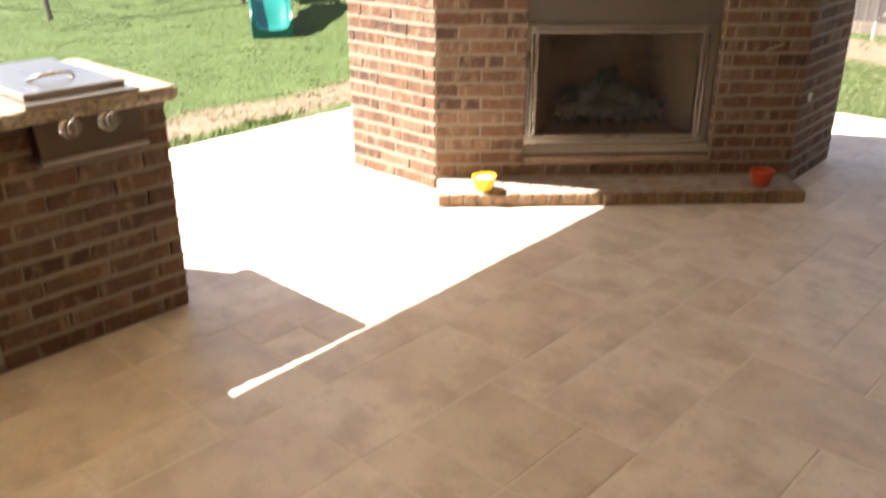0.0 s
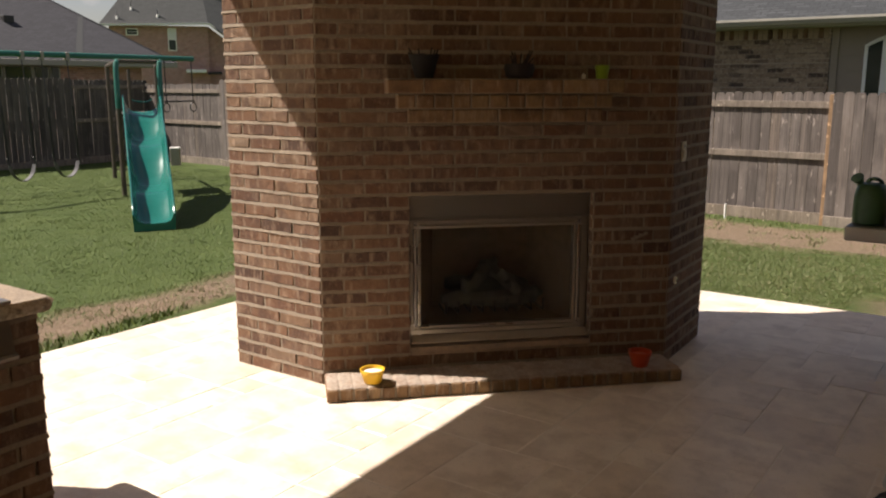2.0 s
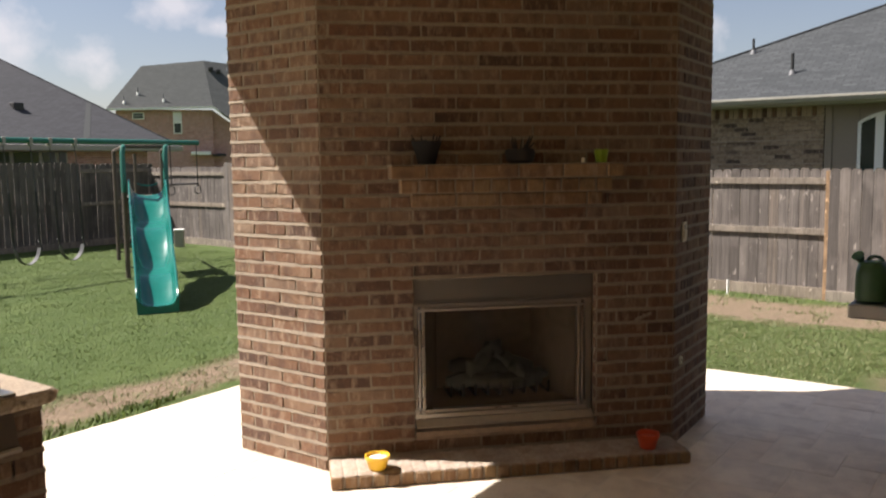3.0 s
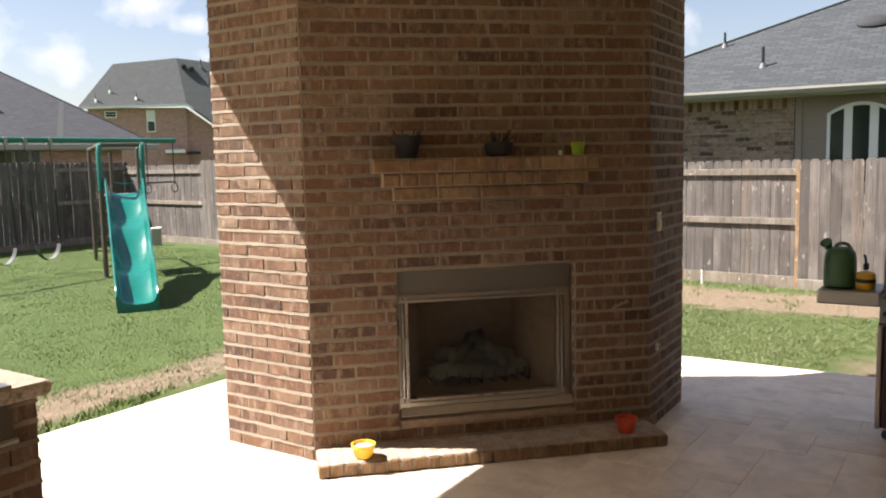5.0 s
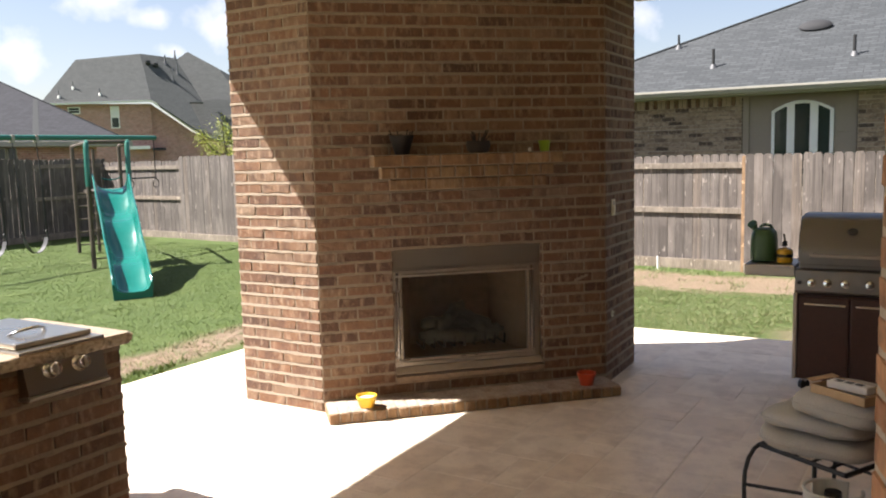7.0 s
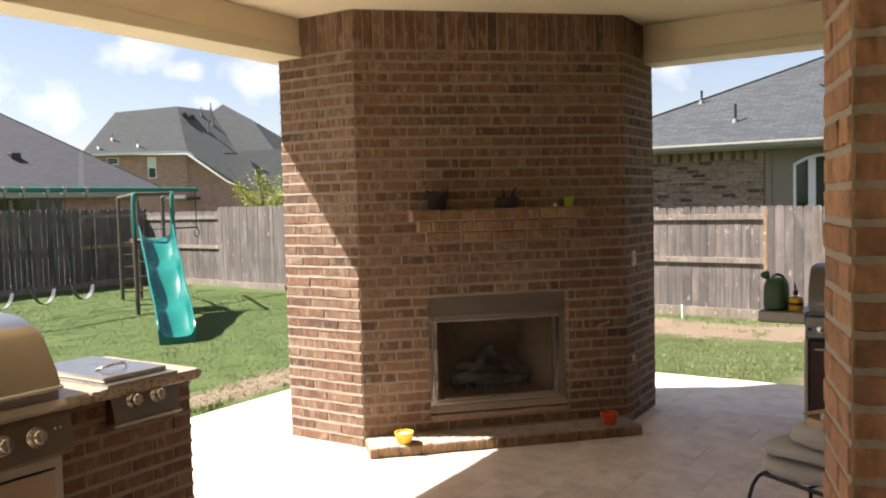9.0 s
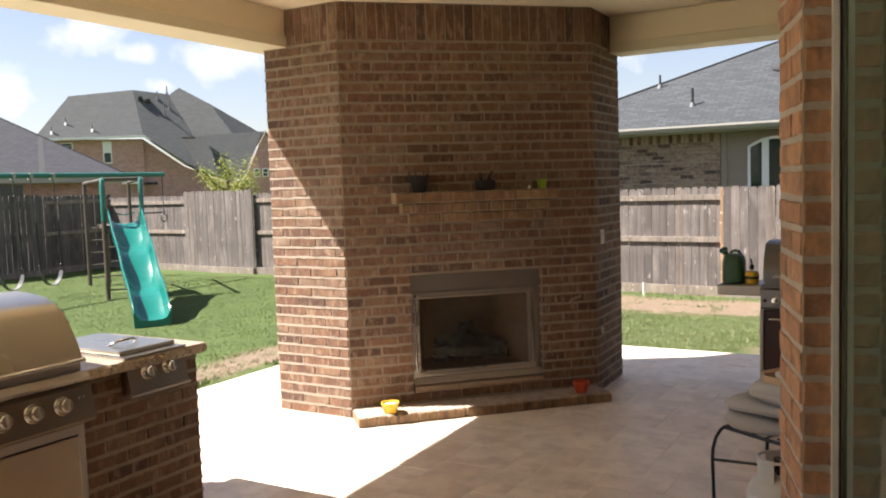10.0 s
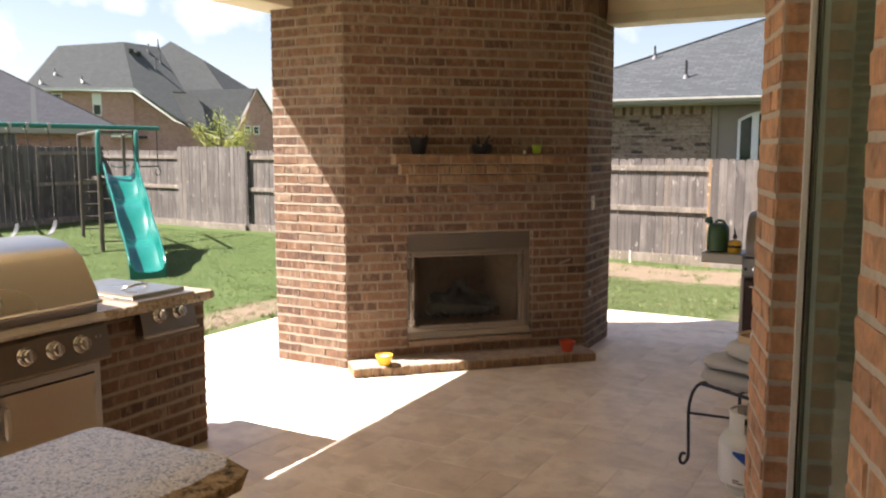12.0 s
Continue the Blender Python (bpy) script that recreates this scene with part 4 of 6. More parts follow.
for i in range(5):
    ang = radians(187 + 72 * i)
    bm = bmesh.new()
    prof = [(0.17, 0.028), (0.26, 0.062), (0.38, 0.09), (0.50, 0.104), (0.62, 0.096), (0.71, 0.066), (0.76, 0.03), (0.775, 0.006)]
    up, dn = [], []
    for lay_, z in ((up, 0.006), (dn, -0.003)):
        for sgn, seq in ((1, prof), (-1, prof[::-1])):
            for r, w in seq:
                lay_.append(bm.verts.new((r, sgn * w, z - 0.10 * sgn * w + 0.03 * (r - 0.17))))
    n = len(up)
    bm.faces.new(up)
    bm.faces.new(dn[::-1])
    for j in range(n):
        bm.faces.new((up[j], dn[j], dn[(j + 1) % n], up[(j + 1) % n]))
    bmesh.ops.transform(bm, matrix=Matrix.Translation((FC.x, FC.y, 2.885)) @ Matrix.Rotation(ang, 4, "Z"), verts=bm.verts)
    blade = part("blade", bm, FANWOOD, fan)
    bm = box(bmesh.new(), 0.09, 0.26, -0.018, 0.018, 0.004, 0.012, bevel=0.003, seg=1)
    bmesh.ops.transform(bm, matrix=Matrix.Translation((FC.x, FC.y, 2.89)) @ Matrix.Rotation(ang, 4, "Z"), verts=bm.verts)
    part("blade_arm", bm, BRONZE, fan)

# ---- house walls beside the walk ----
A2 = radians(28)
HC = Vector((0.535, -4.524, 0))
HL, WW = 0.35, 0.93
HD = Vector((math.sin(A2), math.cos(A2), 0))
HN = Vector((HD.y, -HD.x, 0))
HS = HC + HL * HD
pier = thing("wall_1", "orange-brown brick corner pier of the house", "wall", WORLD, tuple(HC), kind="structure")
i_ = 0.0035
part("pier_core", prism(bmesh.new(), [HC + HD * i_ + HN * i_, HS - HD * i_ + HN * i_, HS - HD * i_ + HN * 0.5, HC + HD * i_ + HN * 0.5], 0, TOP), MORTAR_P, pier)
pw = Wall()
NP = 40
for i in range(NP):
    pw.course(HS, -HD, i * BH, [(0, 0.127), (0.127, HL)] if i % 2 else [(0, 0.22), (0.22, HL)], proud=0)
    pw.course(HC, HN, i * BH, [(0, 0.105)])
nw = thing("wall_2", "unseen orange-brown brick wall added to close off the patio beside the window", "wall", WORLD, tuple(HC - HD * 2), kind="structure")
HW = HC - WW * HD
part("wall_core", prism(bmesh.new(), [HW + HN * i_, HW + HN * 0.35, HC - 5 * HD + HN * 0.35, HC - 5 * HD + HN * i_], 0, TOP), MORTAR_P, nw)
qw = Wall()
for i in range(NP):
    qw.course(HW, -HD, i * BH, runs(1.3, 0.127 if i % 2 else 0.0))
for name, a, b in (("wall_3", HC - (WW + 1.3) * HD, HC - 5 * HD),):
    ob = solo(name, prism(bmesh.new(), [a - HN * 0.004, a + HN * 0.006, b + HN * 0.006, b - HN * 0.004], 0, TOP - 0.003), OWN_FAR, "unseen orange-brown brick wall added to close off the patio", "wall", "structure")
    planar_uv(ob.data)
for name, pts in (("wall_4", [(1.05, -4.58), (1.55, -4.5), (4.67, -1.41), (4.85, -1.6), (1.6, -4.85), (1.02, -4.85)]),):
    ob = solo(name, prism(bmesh.new(), [(p[0], p[1]) for p in pts], 0, TOP - 0.003), OWN_FAR, "unseen orange-brown brick wall added to close off the patio", "wall", "structure")
    planar_uv(ob.data)
# added end wall, never in view, placed to cut fill light
ob = solo("wall_5", prism(bmesh.new(), [P(-7.62, -1.2), P(-7.62, -5.3), P(-7.85, -5.3), P(-7.85, -1.2)], 0, TOP - 0.003), OWN_FAR, "unseen orange-brown brick wall added to close off the patio", "wall", "structure")
planar_uv(ob.data)
win = thing("window_1", "tall house window with cream trim and dark glass coloured for the yard's reflection", "window", WORLD, tuple(HC - HD * 0.3), kind="structure")


def along_house(a0, a1, d0, d1, z0, z1):
    """A box along the house wall: a back from the pier corner, d into the wall."""
    return prism(bmesh.new(), [HC - HD * a0 + HN * d0, HC - HD * a1 + HN * d0, HC - HD * a1 + HN * d1, HC - HD * a0 + HN * d1], z0, z1)


# white instead of cream, to brighten this trim in its shaded recess
part("window_frame", along_house(0.0, 0.016, 0.071, 0.0865, 0.0, 2.75), WHITE, win)
part("window_frame", along_house(0.0, 0.022, 0.087, 0.0915, 0.0, 2.75), BRONZE, win)
part("window_frame", along_house(0.0, 0.018, 0.092, 0.0955, 0.0, 2.75), STEEL_D, win)
part("window_frame", along_house(WW - 0.045, WW, 0.07, 0.135, 0.0, 2.75), TRIM, win)
part("window_sill", along_house(0.03, WW - 0.04, 0.06, 0.14, 0.0, 0.06), TRIM, win)
part("window_head", along_house(0.0, WW, 0.03, 0.3, 2.75, TOP - 0.004), TRIM, win)
part("pane", along_house(0.0, WW - 0.04, 0.096, 0.104, 0.05, 2.75), PANE_H, win)
# flat black sheet in place of an unlit room
part("window_backing", along_house(0.0, WW, 0.28, 0.3, 0.0, 2.75), BLACK, win, "black sheet standing in for the unlit room behind the glass")


# ---- brick island with the built-in grill (coordinates along the house axes) ----
island = thing("grill_island", "brown brick outdoor kitchen island", "kitchen island", HOUSE, (-3.0, 0.1, 0))
part("masonry_core", B(-4.5, -1.778, -0.243, 0.44, 0.0, 0.878), MORTAR, island, "grey-tan mortar between the bricks")
iw = Wall()
iw.face((-2.525, -0.25, 0), (1, 0, 0), 0.755, 0, 11, phase=1)
iw.face((-1.77, -0.25, 0), (0, 1, 0), 0.695, 0, 11)
iw.face((-4.5, -0.25, 0), (1, 0, 0), 0.755, 0, 11)
iw.beds(island, (-2.525, -0.25, 0), (1, 0, 0), 0.755, 0, 11, seed=6)
iw.beds(island, (-1.77, -0.25, 0), (0, 1, 0), 0.695, 0, 11, seed=7)
for o, d, ln in (((-2.525, -0.25, 0), (1, 0, 0), 0.755), ((-1.77, -0.25, 0), (0, 1, 0), 0.695)):
    iw.course(o, d, 11 * BH, runs(ln, 0.1), high=0.878 - 11 * BH)


def shell(rows, cap):
    """A skin over rings of places, closed at one end."""
    bm = bmesh.new()
    made = [[bm.verts.new(c) for c in r] for r in rows]
    for ra, rb in zip(made, made[1:]):
        for i in range(len(ra)):
            bm.faces.new((ra[i], ra[(i + 1) % len(ra)], rb[(i + 1) % len(ra)], rb[i]))
    bm.faces.new(made[cap])
    return bm


def stone_top(parent, outline, z0, z1, top_mat, top_label, edge_mat, edge_label, seed, slope):
    """A granite slab with a polished top and a split edge; slope(x, y) sets the polish back from a broken edge."""
    rnd = random.Random(seed)
    fine = []
    for a, b in zip(outline, outline[1:] + outline[:1]):
        n = max(1, int((Vector(a) - Vector(b)).length / 0.022))
        fine += [(a[0] + (b[0] - a[0]) * i / n, a[1] + (b[1] - a[1]) * i / n) for i in range(n)]
    cx, cy = sum(p[0] for p in outline) / len(outline), sum(p[1] for p in outline) / len(outline)
    h = z1 - z0
    rims = []
    for f, grow, j in ((1.0, -0.014, 0.0012), (0.93, -0.004, 0.004), (0.7, 0.003, 0.006), (0.41, 0.004, 0.007), (0.13, -0.003, 0.006), (0.0, -0.02, 0.003)):
        rim = []
        for x, y in fine:
            d = Vector((x - cx, y - cy)).normalized()
            g = grow + rnd.uniform(-j, j)
            back = slope(x, y) * (1.0 + 0.12 * noise.noise((x * 22, y * 22, 1.0)) if f == 1.0 else 0.45 if f > 0.9 else 0.0)
            rim.append((x + d.x * g, y + d.y * g + back, z0 + h * f + rnd.uniform(-j, j) * (0.3 if f < 1.0 else 0.0)))
        rims.append(rim)
    part("slab", shell(rims[:2], 0), top_mat, parent, top_label)
    part("chiselled_edge", shell(rims[1:], -1), edge_mat, parent, edge_label)


top = thing("countertop", "tan speckled granite countertop on the brick island", "countertop", HOUSE, (-3.0, 0.1, 0.88))
stone_top(top, [(-4.55, -0.308), (-1.75, -0.308), (-1.735, -0.293), (-1.735, 0.49), (-1.75, 0.505), (-4.55, 0.505)], 0.879, 0.934, GRANITE_T, "polished tan speckled granite", GRANITE_P, "pale split stone edge", 8, lambda x, y: 0.0)

grill = thing("built_in_grill", "stainless steel built-in gas grill with closed rounded hood", "grill", HOUSE, (-3.13, 0.05, 0.7))
GX0, GX1 = -3.74, -2.52
part("firebox_body", B(GX0 + 0.01, GX1 - 0.01, -0.27, 0.38, 0.68, 0.975, bevel=0.006), STEEL_D, grill)
part("control_panel", sweep(bmesh.new(), [(-0.27, 0.69), (-0.345, 0.695), (-0.352, 0.71), (-0.322, 0.865), (-0.30, 0.882), (-0.27, 0.882)], GX0, GX1), STEEL_P, grill)
part("drip_ledge", sweep(bmesh.new(), [(-0.27, 0.89), (-0.325, 0.895), (-0.33, 0.91), (-0.30, 0.935), (-0.27, 0.935)], GX0 + 0.004, GX1 - 0.004), STEEL_D, grill)
hood_sec = [(-0.296, 0.985), (-0.29, 1.0), (-0.263, 1.065), (-0.222, 1.13), (-0.19, 1.18), (-0.163, 1.22), (-0.135, 1.25), (-0.1, 1.268), (-0.03, 1.285), (0.06, 1.298), (0.2, 1.308), (0.3, 1.3), (0.36, 1.26), (0.38, 1.17), (0.38, 0.985)]
bm = sweep(bmesh.new(), hood_sec, GX0 + 0.015, GX1 - 0.012)
bmesh.ops.bevel(bm, geom=[e for e in bm.edges if abs(e.verts[0].co.x - e.verts[1].co.x) < 1e-4], offset=0.02, segments=3, affect="EDGES", profile=0.5)
hood = part("hood", bm, STEEL, grill, "closed brushed steel hood", smooth=True)
part("hood_handle", rod(bmesh.new(), (GX0 + 0.03, -0.328, 0.995), (GX1 - 0.03, -0.328, 0.995), 0.012, seg=14), CHROME, grill)
for x in (GX0 + 0.06, GX1 - 0.05):
    part("handle_bracket", B(x - 0.02, x + 0.02, -0.338, -0.28, 0.985, 1.005, bevel=0.006), CHROME, grill)
bm = bmesh.new()
bmesh.ops.create_uvsphere(bm, u_segments=20, v_segments=10, radius=1.0, matrix=Matrix.Translation((-3.13, -0.228, 1.125)) @ Matrix.Rotation(radians(-32), 4, "X") @ Matrix.Diagonal((0.055, 0.012, 0.026, 1)))
gauge = part("temperature_gauge", bm, CHROME, grill, smooth=True)
bm = bmesh.new()
bmesh.ops.create_uvsphere(bm, u_segments=16, v_segments=8, radius=1.0, matrix=Matrix.Translation((-3.13, -0.234, 1.128)) @ Matrix.Rotation(radians(-32), 4, "X") @ Matrix.Diagonal((0.04, 0.012, 0.016, 1)))
part("gauge_face", bm, STEEL_C, gauge)


def knob(x, y, z, parent, r=0.035, tilt=-11):
    m = Matrix.Translation((x, y, z)) @ Matrix.Rotation(radians(90 + tilt), 4, "X")
    bm = lathe(bmesh.new(), [(r * 1.3, 0), (r * 1.3, 0.005), (r * 1.2, 0.009), (r * 0.86, 0.009), (r * 0.84, 0.014), (r * 0.95, 0.02), (r * 0.9, 0.042), (r * 0.78, 0.047), (0.004, 0.047)], (0, 0, 0), 20)
    bmesh.ops.transform(bm, matrix=m, verts=bm.verts)
    k = part("knob", bm, CHROME, parent, smooth=True)
    bm = box(bmesh.new(), -0.005, 0.005, -r * 0.85, r * 0.85, 0.044, 0.056, bevel=0.002, seg=1)
    bmesh.ops.transform(bm, matrix=m, verts=bm.verts)
    part("knob_grip", bm, STEEL_D, k)


for x in (-2.69, -2.84, -2.99, -3.27, -3.42, -3.57):
    knob(x, -0.335, 0.8, grill)
for x in (-2.575, -2.6):
    part("igniter_light", rod(bmesh.new(), (x, -0.33, 0.82), (x, -0.338, 0.82), 0.006), CHROME, grill)

doors = thing("access_doors", "pair of closed stainless steel access doors under the grill", "cabinet door", HOUSE, (-3.13, -0.26, 0.05))
bm = bmesh.new()
for a in ((GX0 + 0.005, GX1 - 0.012, 0.625, 0.672), (GX0 + 0.005, GX1 - 0.012, 0.05, 0.095), (GX0 + 0.005, GX0 + 0.045, 0.09, 0.63), (GX1 - 0.05, GX1 - 0.012, 0.09, 0.63)):
    box(bm, a[0], a[1], -0.272, -0.244, a[2], a[3], bevel=0.003, seg=1)
part("frame", bm, STEEL_D, doors)
for x0, x1, hx in ((-3.125, GX1 - 0.055, -3.085), (GX0 + 0.05, -3.14, -3.185)):
    d = part("door", B(x0, x1, -0.282, -0.25, 0.1, 0.62, bevel=0.005), STEEL_W, doors)
    hd = part("handle", pipe(bmesh.new(), [(hx, -0.28, 0.57), (hx, -0.315, 0.565), (hx, -0.318, 0.5), (hx, -0.315, 0.425), (hx, -0.28, 0.42)], 0.0125, 10), STEEL_D, d, smooth=True)
    hd.matrix_parent_inverse = Matrix.Identity(4)
    part("handle_plate", B(hx - 0.028, hx + 0.028, -0.286, -0.281, 0.4, 0.592, bevel=0.002), STEEL_D, doors)
part("hinge", B(GX1 - 0.062, GX1 - 0.052, -0.29, -0.27, 0.5, 0.56, bevel=0.002), STEEL_D, doors)

sb = thing("side_burner", "stainless steel drop-in side burner with closed flat lid", "side burner", HOUSE, (-2.09, 0.05, 0.935))
part("rim", B(-2.3, -1.885, -0.299, 0.42, 0.9345, 0.947, bevel=0.004), STEEL, sb)
lid = part("lid", B(-2.275, -1.905, -0.235, 0.395, 0.949, 0.972, bevel=0.005), STEEL, sb, "flat brushed steel lid")
lh = part("lid_handle", pipe(bmesh.new(), [(-2.09 + 0.085 * math.cos(t), -0.02 - 0.06 * math.sin(t), 0.971 + 0.028 * math.sin(t)) for t in [math.pi * i / 12 for i in range(13)]], 0.007, 8), CHROME, lid, smooth=True)
lh.matrix_parent_inverse = Matrix.Identity(4)
part("front_panel", sweep(bmesh.new(), [(-0.252, 0.735), (-0.318, 0.75), (-0.322, 0.765), (-0.288, 0.915), (-0.28, 0.93), (-0.252, 0.93)], -2.285, -1.9), STEEL_P, sb)
part("lower_lip", sweep(bmesh.new(), [(-0.252, 0.732), (-0.334, 0.741), (-0.335, 0.753), (-0.318, 0.76), (-0.252, 0.747)], -2.29, -1.895), STEEL_D, sb)
for x in (-2.165, -2.025):
    knob(x, -0.303, 0.85, sb, 0.031, -12)

# granite-topped bar close to the walk
bar = thing("brick_bar", "low brown brick counter base", "counter base", HOUSE, (-4.4, -2.1, 0))
part("masonry_core", B(-5.1, -3.818, -2.335, -1.875, 0, 0.88), MORTAR, bar)
bw = Wall()
bw.face((-5.1, -2.342, 0), (1, 0, 0), 1.29, 0, 11)
bw.face((-3.81, -2.342, 0), (0, 1, 0), 0.475, 0, 11)
slab2 = thing("bar_top", "speckled granite bar top with a rough chiselled edge", "countertop", HOUSE, (-4.4, -2.1, 0.88))
out = [(-5.15, -1.806), (-3.80, -1.806), (-3.76, -1.816), (-3.744, -1.845), (-3.742, -2.0), (-3.746, -2.12), (-3.742, -2.25), (-3.746, -2.36), (-3.765, -2.42), (-3.81, -2.45), (-3.95, -2.455), (-4.2, -2.45), (-5.15, -2.455)]
stone_top(slab2, out, 0.88, 0.941, GRANITE, "polished speckled grey granite", GRANITE_E, "rough brown broken stone edge", 3, lambda x, y: 0.13 * max(0.0, min(1.0, (-2.3 - y) / 0.13)))


# ---- gas grill on a cart ----
cart = thing("cart_grill", "stainless steel and maroon gas grill on a wheeled cart", "grill", HOUSE, (2.15, -3.0, 0))
CV0, CV1 = -3.36, -2.695
part("cabinet", B(1.925, 2.38, CV0, CV1, 0.085, 0.69, bevel=0.006), MAROON, cart)
part("side_post", B(1.905, 1.94, CV1 - 0.005, CV1 + 0.022, 0.085, 0.7, bevel=0.004), STEEL_D, cart)
for a, b in ((CV0 + 0.02, -3.04), (-3.03, CV1 - 0.02)):
    d = part("door", B(1.905, 1.928, a, b, 0.1, 0.675, bevel=0.005), MAROON, cart)
    h = part("handle", B(1.888, 1.9, a + 0.02, b - 0.03, 0.618, 0.632, bevel=0.004), CHROME, d, "bright steel pull strip")
    h.matrix_parent_inverse = Matrix.Identity(4)
part("control_panel", sweep(bmesh.new(), [(1.93, 0.7), (1.895, 0.705), (1.885, 0.72), (1.91, 0.855), (1.93, 0.87), (2.0, 0.87), (2.0, 0.7)], CV0 - 0.01, CV1 + 0.012, "y"), STEEL_K, cart)
part("igniter_button", rod(bmesh.new(), (1.895, -2.715, 0.775), (1.882, -2.715, 0.773), 0.014), BLACK, cart)
for v in (-2.79, -2.89, -3.0, -3.15):
    m = Matrix.Translation((1.9, v, 0.775)) @ Matrix.Rotation(radians(-82), 4, "Y")
    bm = lathe(bmesh.new(), [(0.034, 0), (0.03, 0.008), (0.024, 0.012), (0.021, 0.034), (0.003, 0.036)], (0, 0, 0), 18)
    bmesh.ops.transform(bm, matrix=m, verts=bm.verts)
    part("knob", bm, CHROME, cart, smooth=True)
part("bowl", B(1.96, 2.42, CV0 + 0.005, CV1 - 0.005, 0.7, 0.9, bevel=0.01), STEEL_K, cart)
bm = sweep(bmesh.new(), [(1.93, 0.9), (1.925, 0.96), (1.945, 1.03), (1.99, 1.13), (2.03, 1.2), (2.08, 1.235), (2.3, 1.235), (2.38, 1.2), (2.42, 1.1), (2.42, 0.9)], CV0, CV1, "y")
bmesh.ops.bevel(bm, geom=[e for e in bm.edges if abs(e.verts[0].co.y - e.verts[1].co.y) < 1e-4], offset=0.014, segments=2, affect="EDGES")
part("hood", bm, STEEL_K, cart, "closed steel hood with heat stains", smooth=True)
part("hood_handle", rod(bmesh.new(), (1.885, CV0 + 0.08, 0.965), (1.885, CV1 - 0.08, 0.965), 0.012), STEEL_D, cart)
for v in (CV0 + 0.1, CV1 - 0.1):
    part("handle_bracket", rod(bmesh.new(), (1.885, v, 0.965), (1.94, v, 0.975), 0.009), STEEL_D, cart)
bm = bmesh.new()
bmesh.ops.create_uvsphere(bm, u_segments=18, v_segments=9, radius=1.0, matrix=Matrix.Translation((1.985, -3.03, 1.125)) @ Matrix.Rotation(radians(25), 4, "Y") @ Matrix.Diagonal((0.012, 0.034, 0.026, 1)))
part("temperature_gauge", bm, BLACK, cart, smooth=True)
part("side_shelf", B(1.94, 2.36, CV1 + 0.015, -2.335, 0.80, 0.884, bevel=0.012, seg=3), STEEL_D, cart, "folding steel side shelf")
for u_, v_ in ((1.97, CV1 - 0.05), (2.33, CV1 - 0.05), (1.97, CV0 + 0.05), (2.33, CV0 + 0.05)):
    w_ = part("caster", rod(bmesh.new(), (u_ - 0.012, v_ - 0.012, 0.038), (u_ + 0.012, v_ + 0.012, 0.038), 0.037, seg=16), BLACK, cart)
    part("caster_fork", B(u_ - 0.02, u_ + 0.02, v_ - 0.02, v_ + 0.02, 0.06, 0.09, bevel=0.004, seg=1), STEEL_D, cart)

can = thing("watering_can", "dark green plastic watering can on the grill shelf", "watering can", HOUSE, (2.12, -2.43, 0.885))
bm = bmesh.new()
rings = []
for r, z in ((0.8, 0.0), (0.98, 0.01), (1.0, 0.06), (0.98, 0.16), (0.9, 0.21), (0.68, 0.238), (0.4, 0.243)):
    rings.append([bm.verts.new((2.12 + 0.1 * r * abs(math.cos(t)) ** 0.7 * (1 if math.cos(t) >= 0 else -1), -2.437 + 0.092 * r * abs(math.sin(t)) ** 0.7 * (1 if math.sin(t) >= 0 else -1), 0.885 + z)) for t in [2 * math.pi * i / 24 for i in range(24)]])
for ra, rb_ in zip(rings, rings[1:]):
    for i in range(24):
        bm.faces.new((ra[i], ra[(i + 1) % 24], rb_[(i + 1) % 24], rb_[i]))
bm.faces.new(rings[0][::-1])
bm.faces.new(rings[-1])
part("body", bm, CANGREEN, can, smooth=True)
part("handle", pipe(bmesh.new(), [(2.12, -2.49 + 0.042 * (1 - math.cos(t)), 1.118 + 0.034 * math.sin(t)) for t in [math.pi * i / 10 for i in range(11)]], 0.011, 8), CANGREEN, can, smooth=True)
part("spout", pipe(bmesh.new(), [(2.12, -2.385, 1.07), (2.12, -2.372, 1.12), (2.11, -2.366, 1.135)], 0.02, 8), CANGREEN, can)
part("rose", rod(bmesh.new(), (2.11, -2.368, 1.13), (2.085, -2.358, 1.158), 0.024, 0.036, 14), CANGREEN, can)
spr = thing("spray_bottle", "small yellow bottle with a black spray head on the shelf", "bottle", HOUSE, (2.08, -2.59, 0.885))
part("bottle", lathe(bmesh.new(), [(0.05, 0), (0.054, 0.008), (0.055, 0.08), (0.046, 0.098), (0.016, 0.108), (0.004, 0.109)], (2.08, -2.585, 0.885), 18), YELLOW, spr, smooth=True)
part("label_band", lathe(bmesh.new(), [(0.0555, 0.04), (0.0562, 0.041), (0.0562, 0.062), (0.0555, 0.063)], (2.08, -2.585, 0.885), 18), BLACK, spr)
part("spray_head", box(B(2.055, 2.1, -2.6, -2.57, 1.0, 1.04, bevel=0.006, seg=1), 2.03, 2.06, -2.593, -2.577, 1.02, 1.035, bevel=0.004, seg=1), BLACK, spr)
part("trigger", pipe(bmesh.new(), [(2.08, -2.585, 1.035), (2.08, -2.58, 1.075), (2.075, -2.575, 1.09)], 0.007, 6), BLACK, spr)

# ---- iron chair with stacked cushions ----
C1, C2 = Vector((1.615, -2.525, 0)), Vector((1.715, -2.93, 0))
CB = Vector((0.42, 0.13, 0))
CM_ = C1.lerp(C2, 0.66)
chair = thing("iron_stool", "black wrought-iron stool with bowed legs and scrolled feet", "stool", WORLD, (1.87, -2.66, 0))


def up(p, z):
    return (p.x, p.y, z)


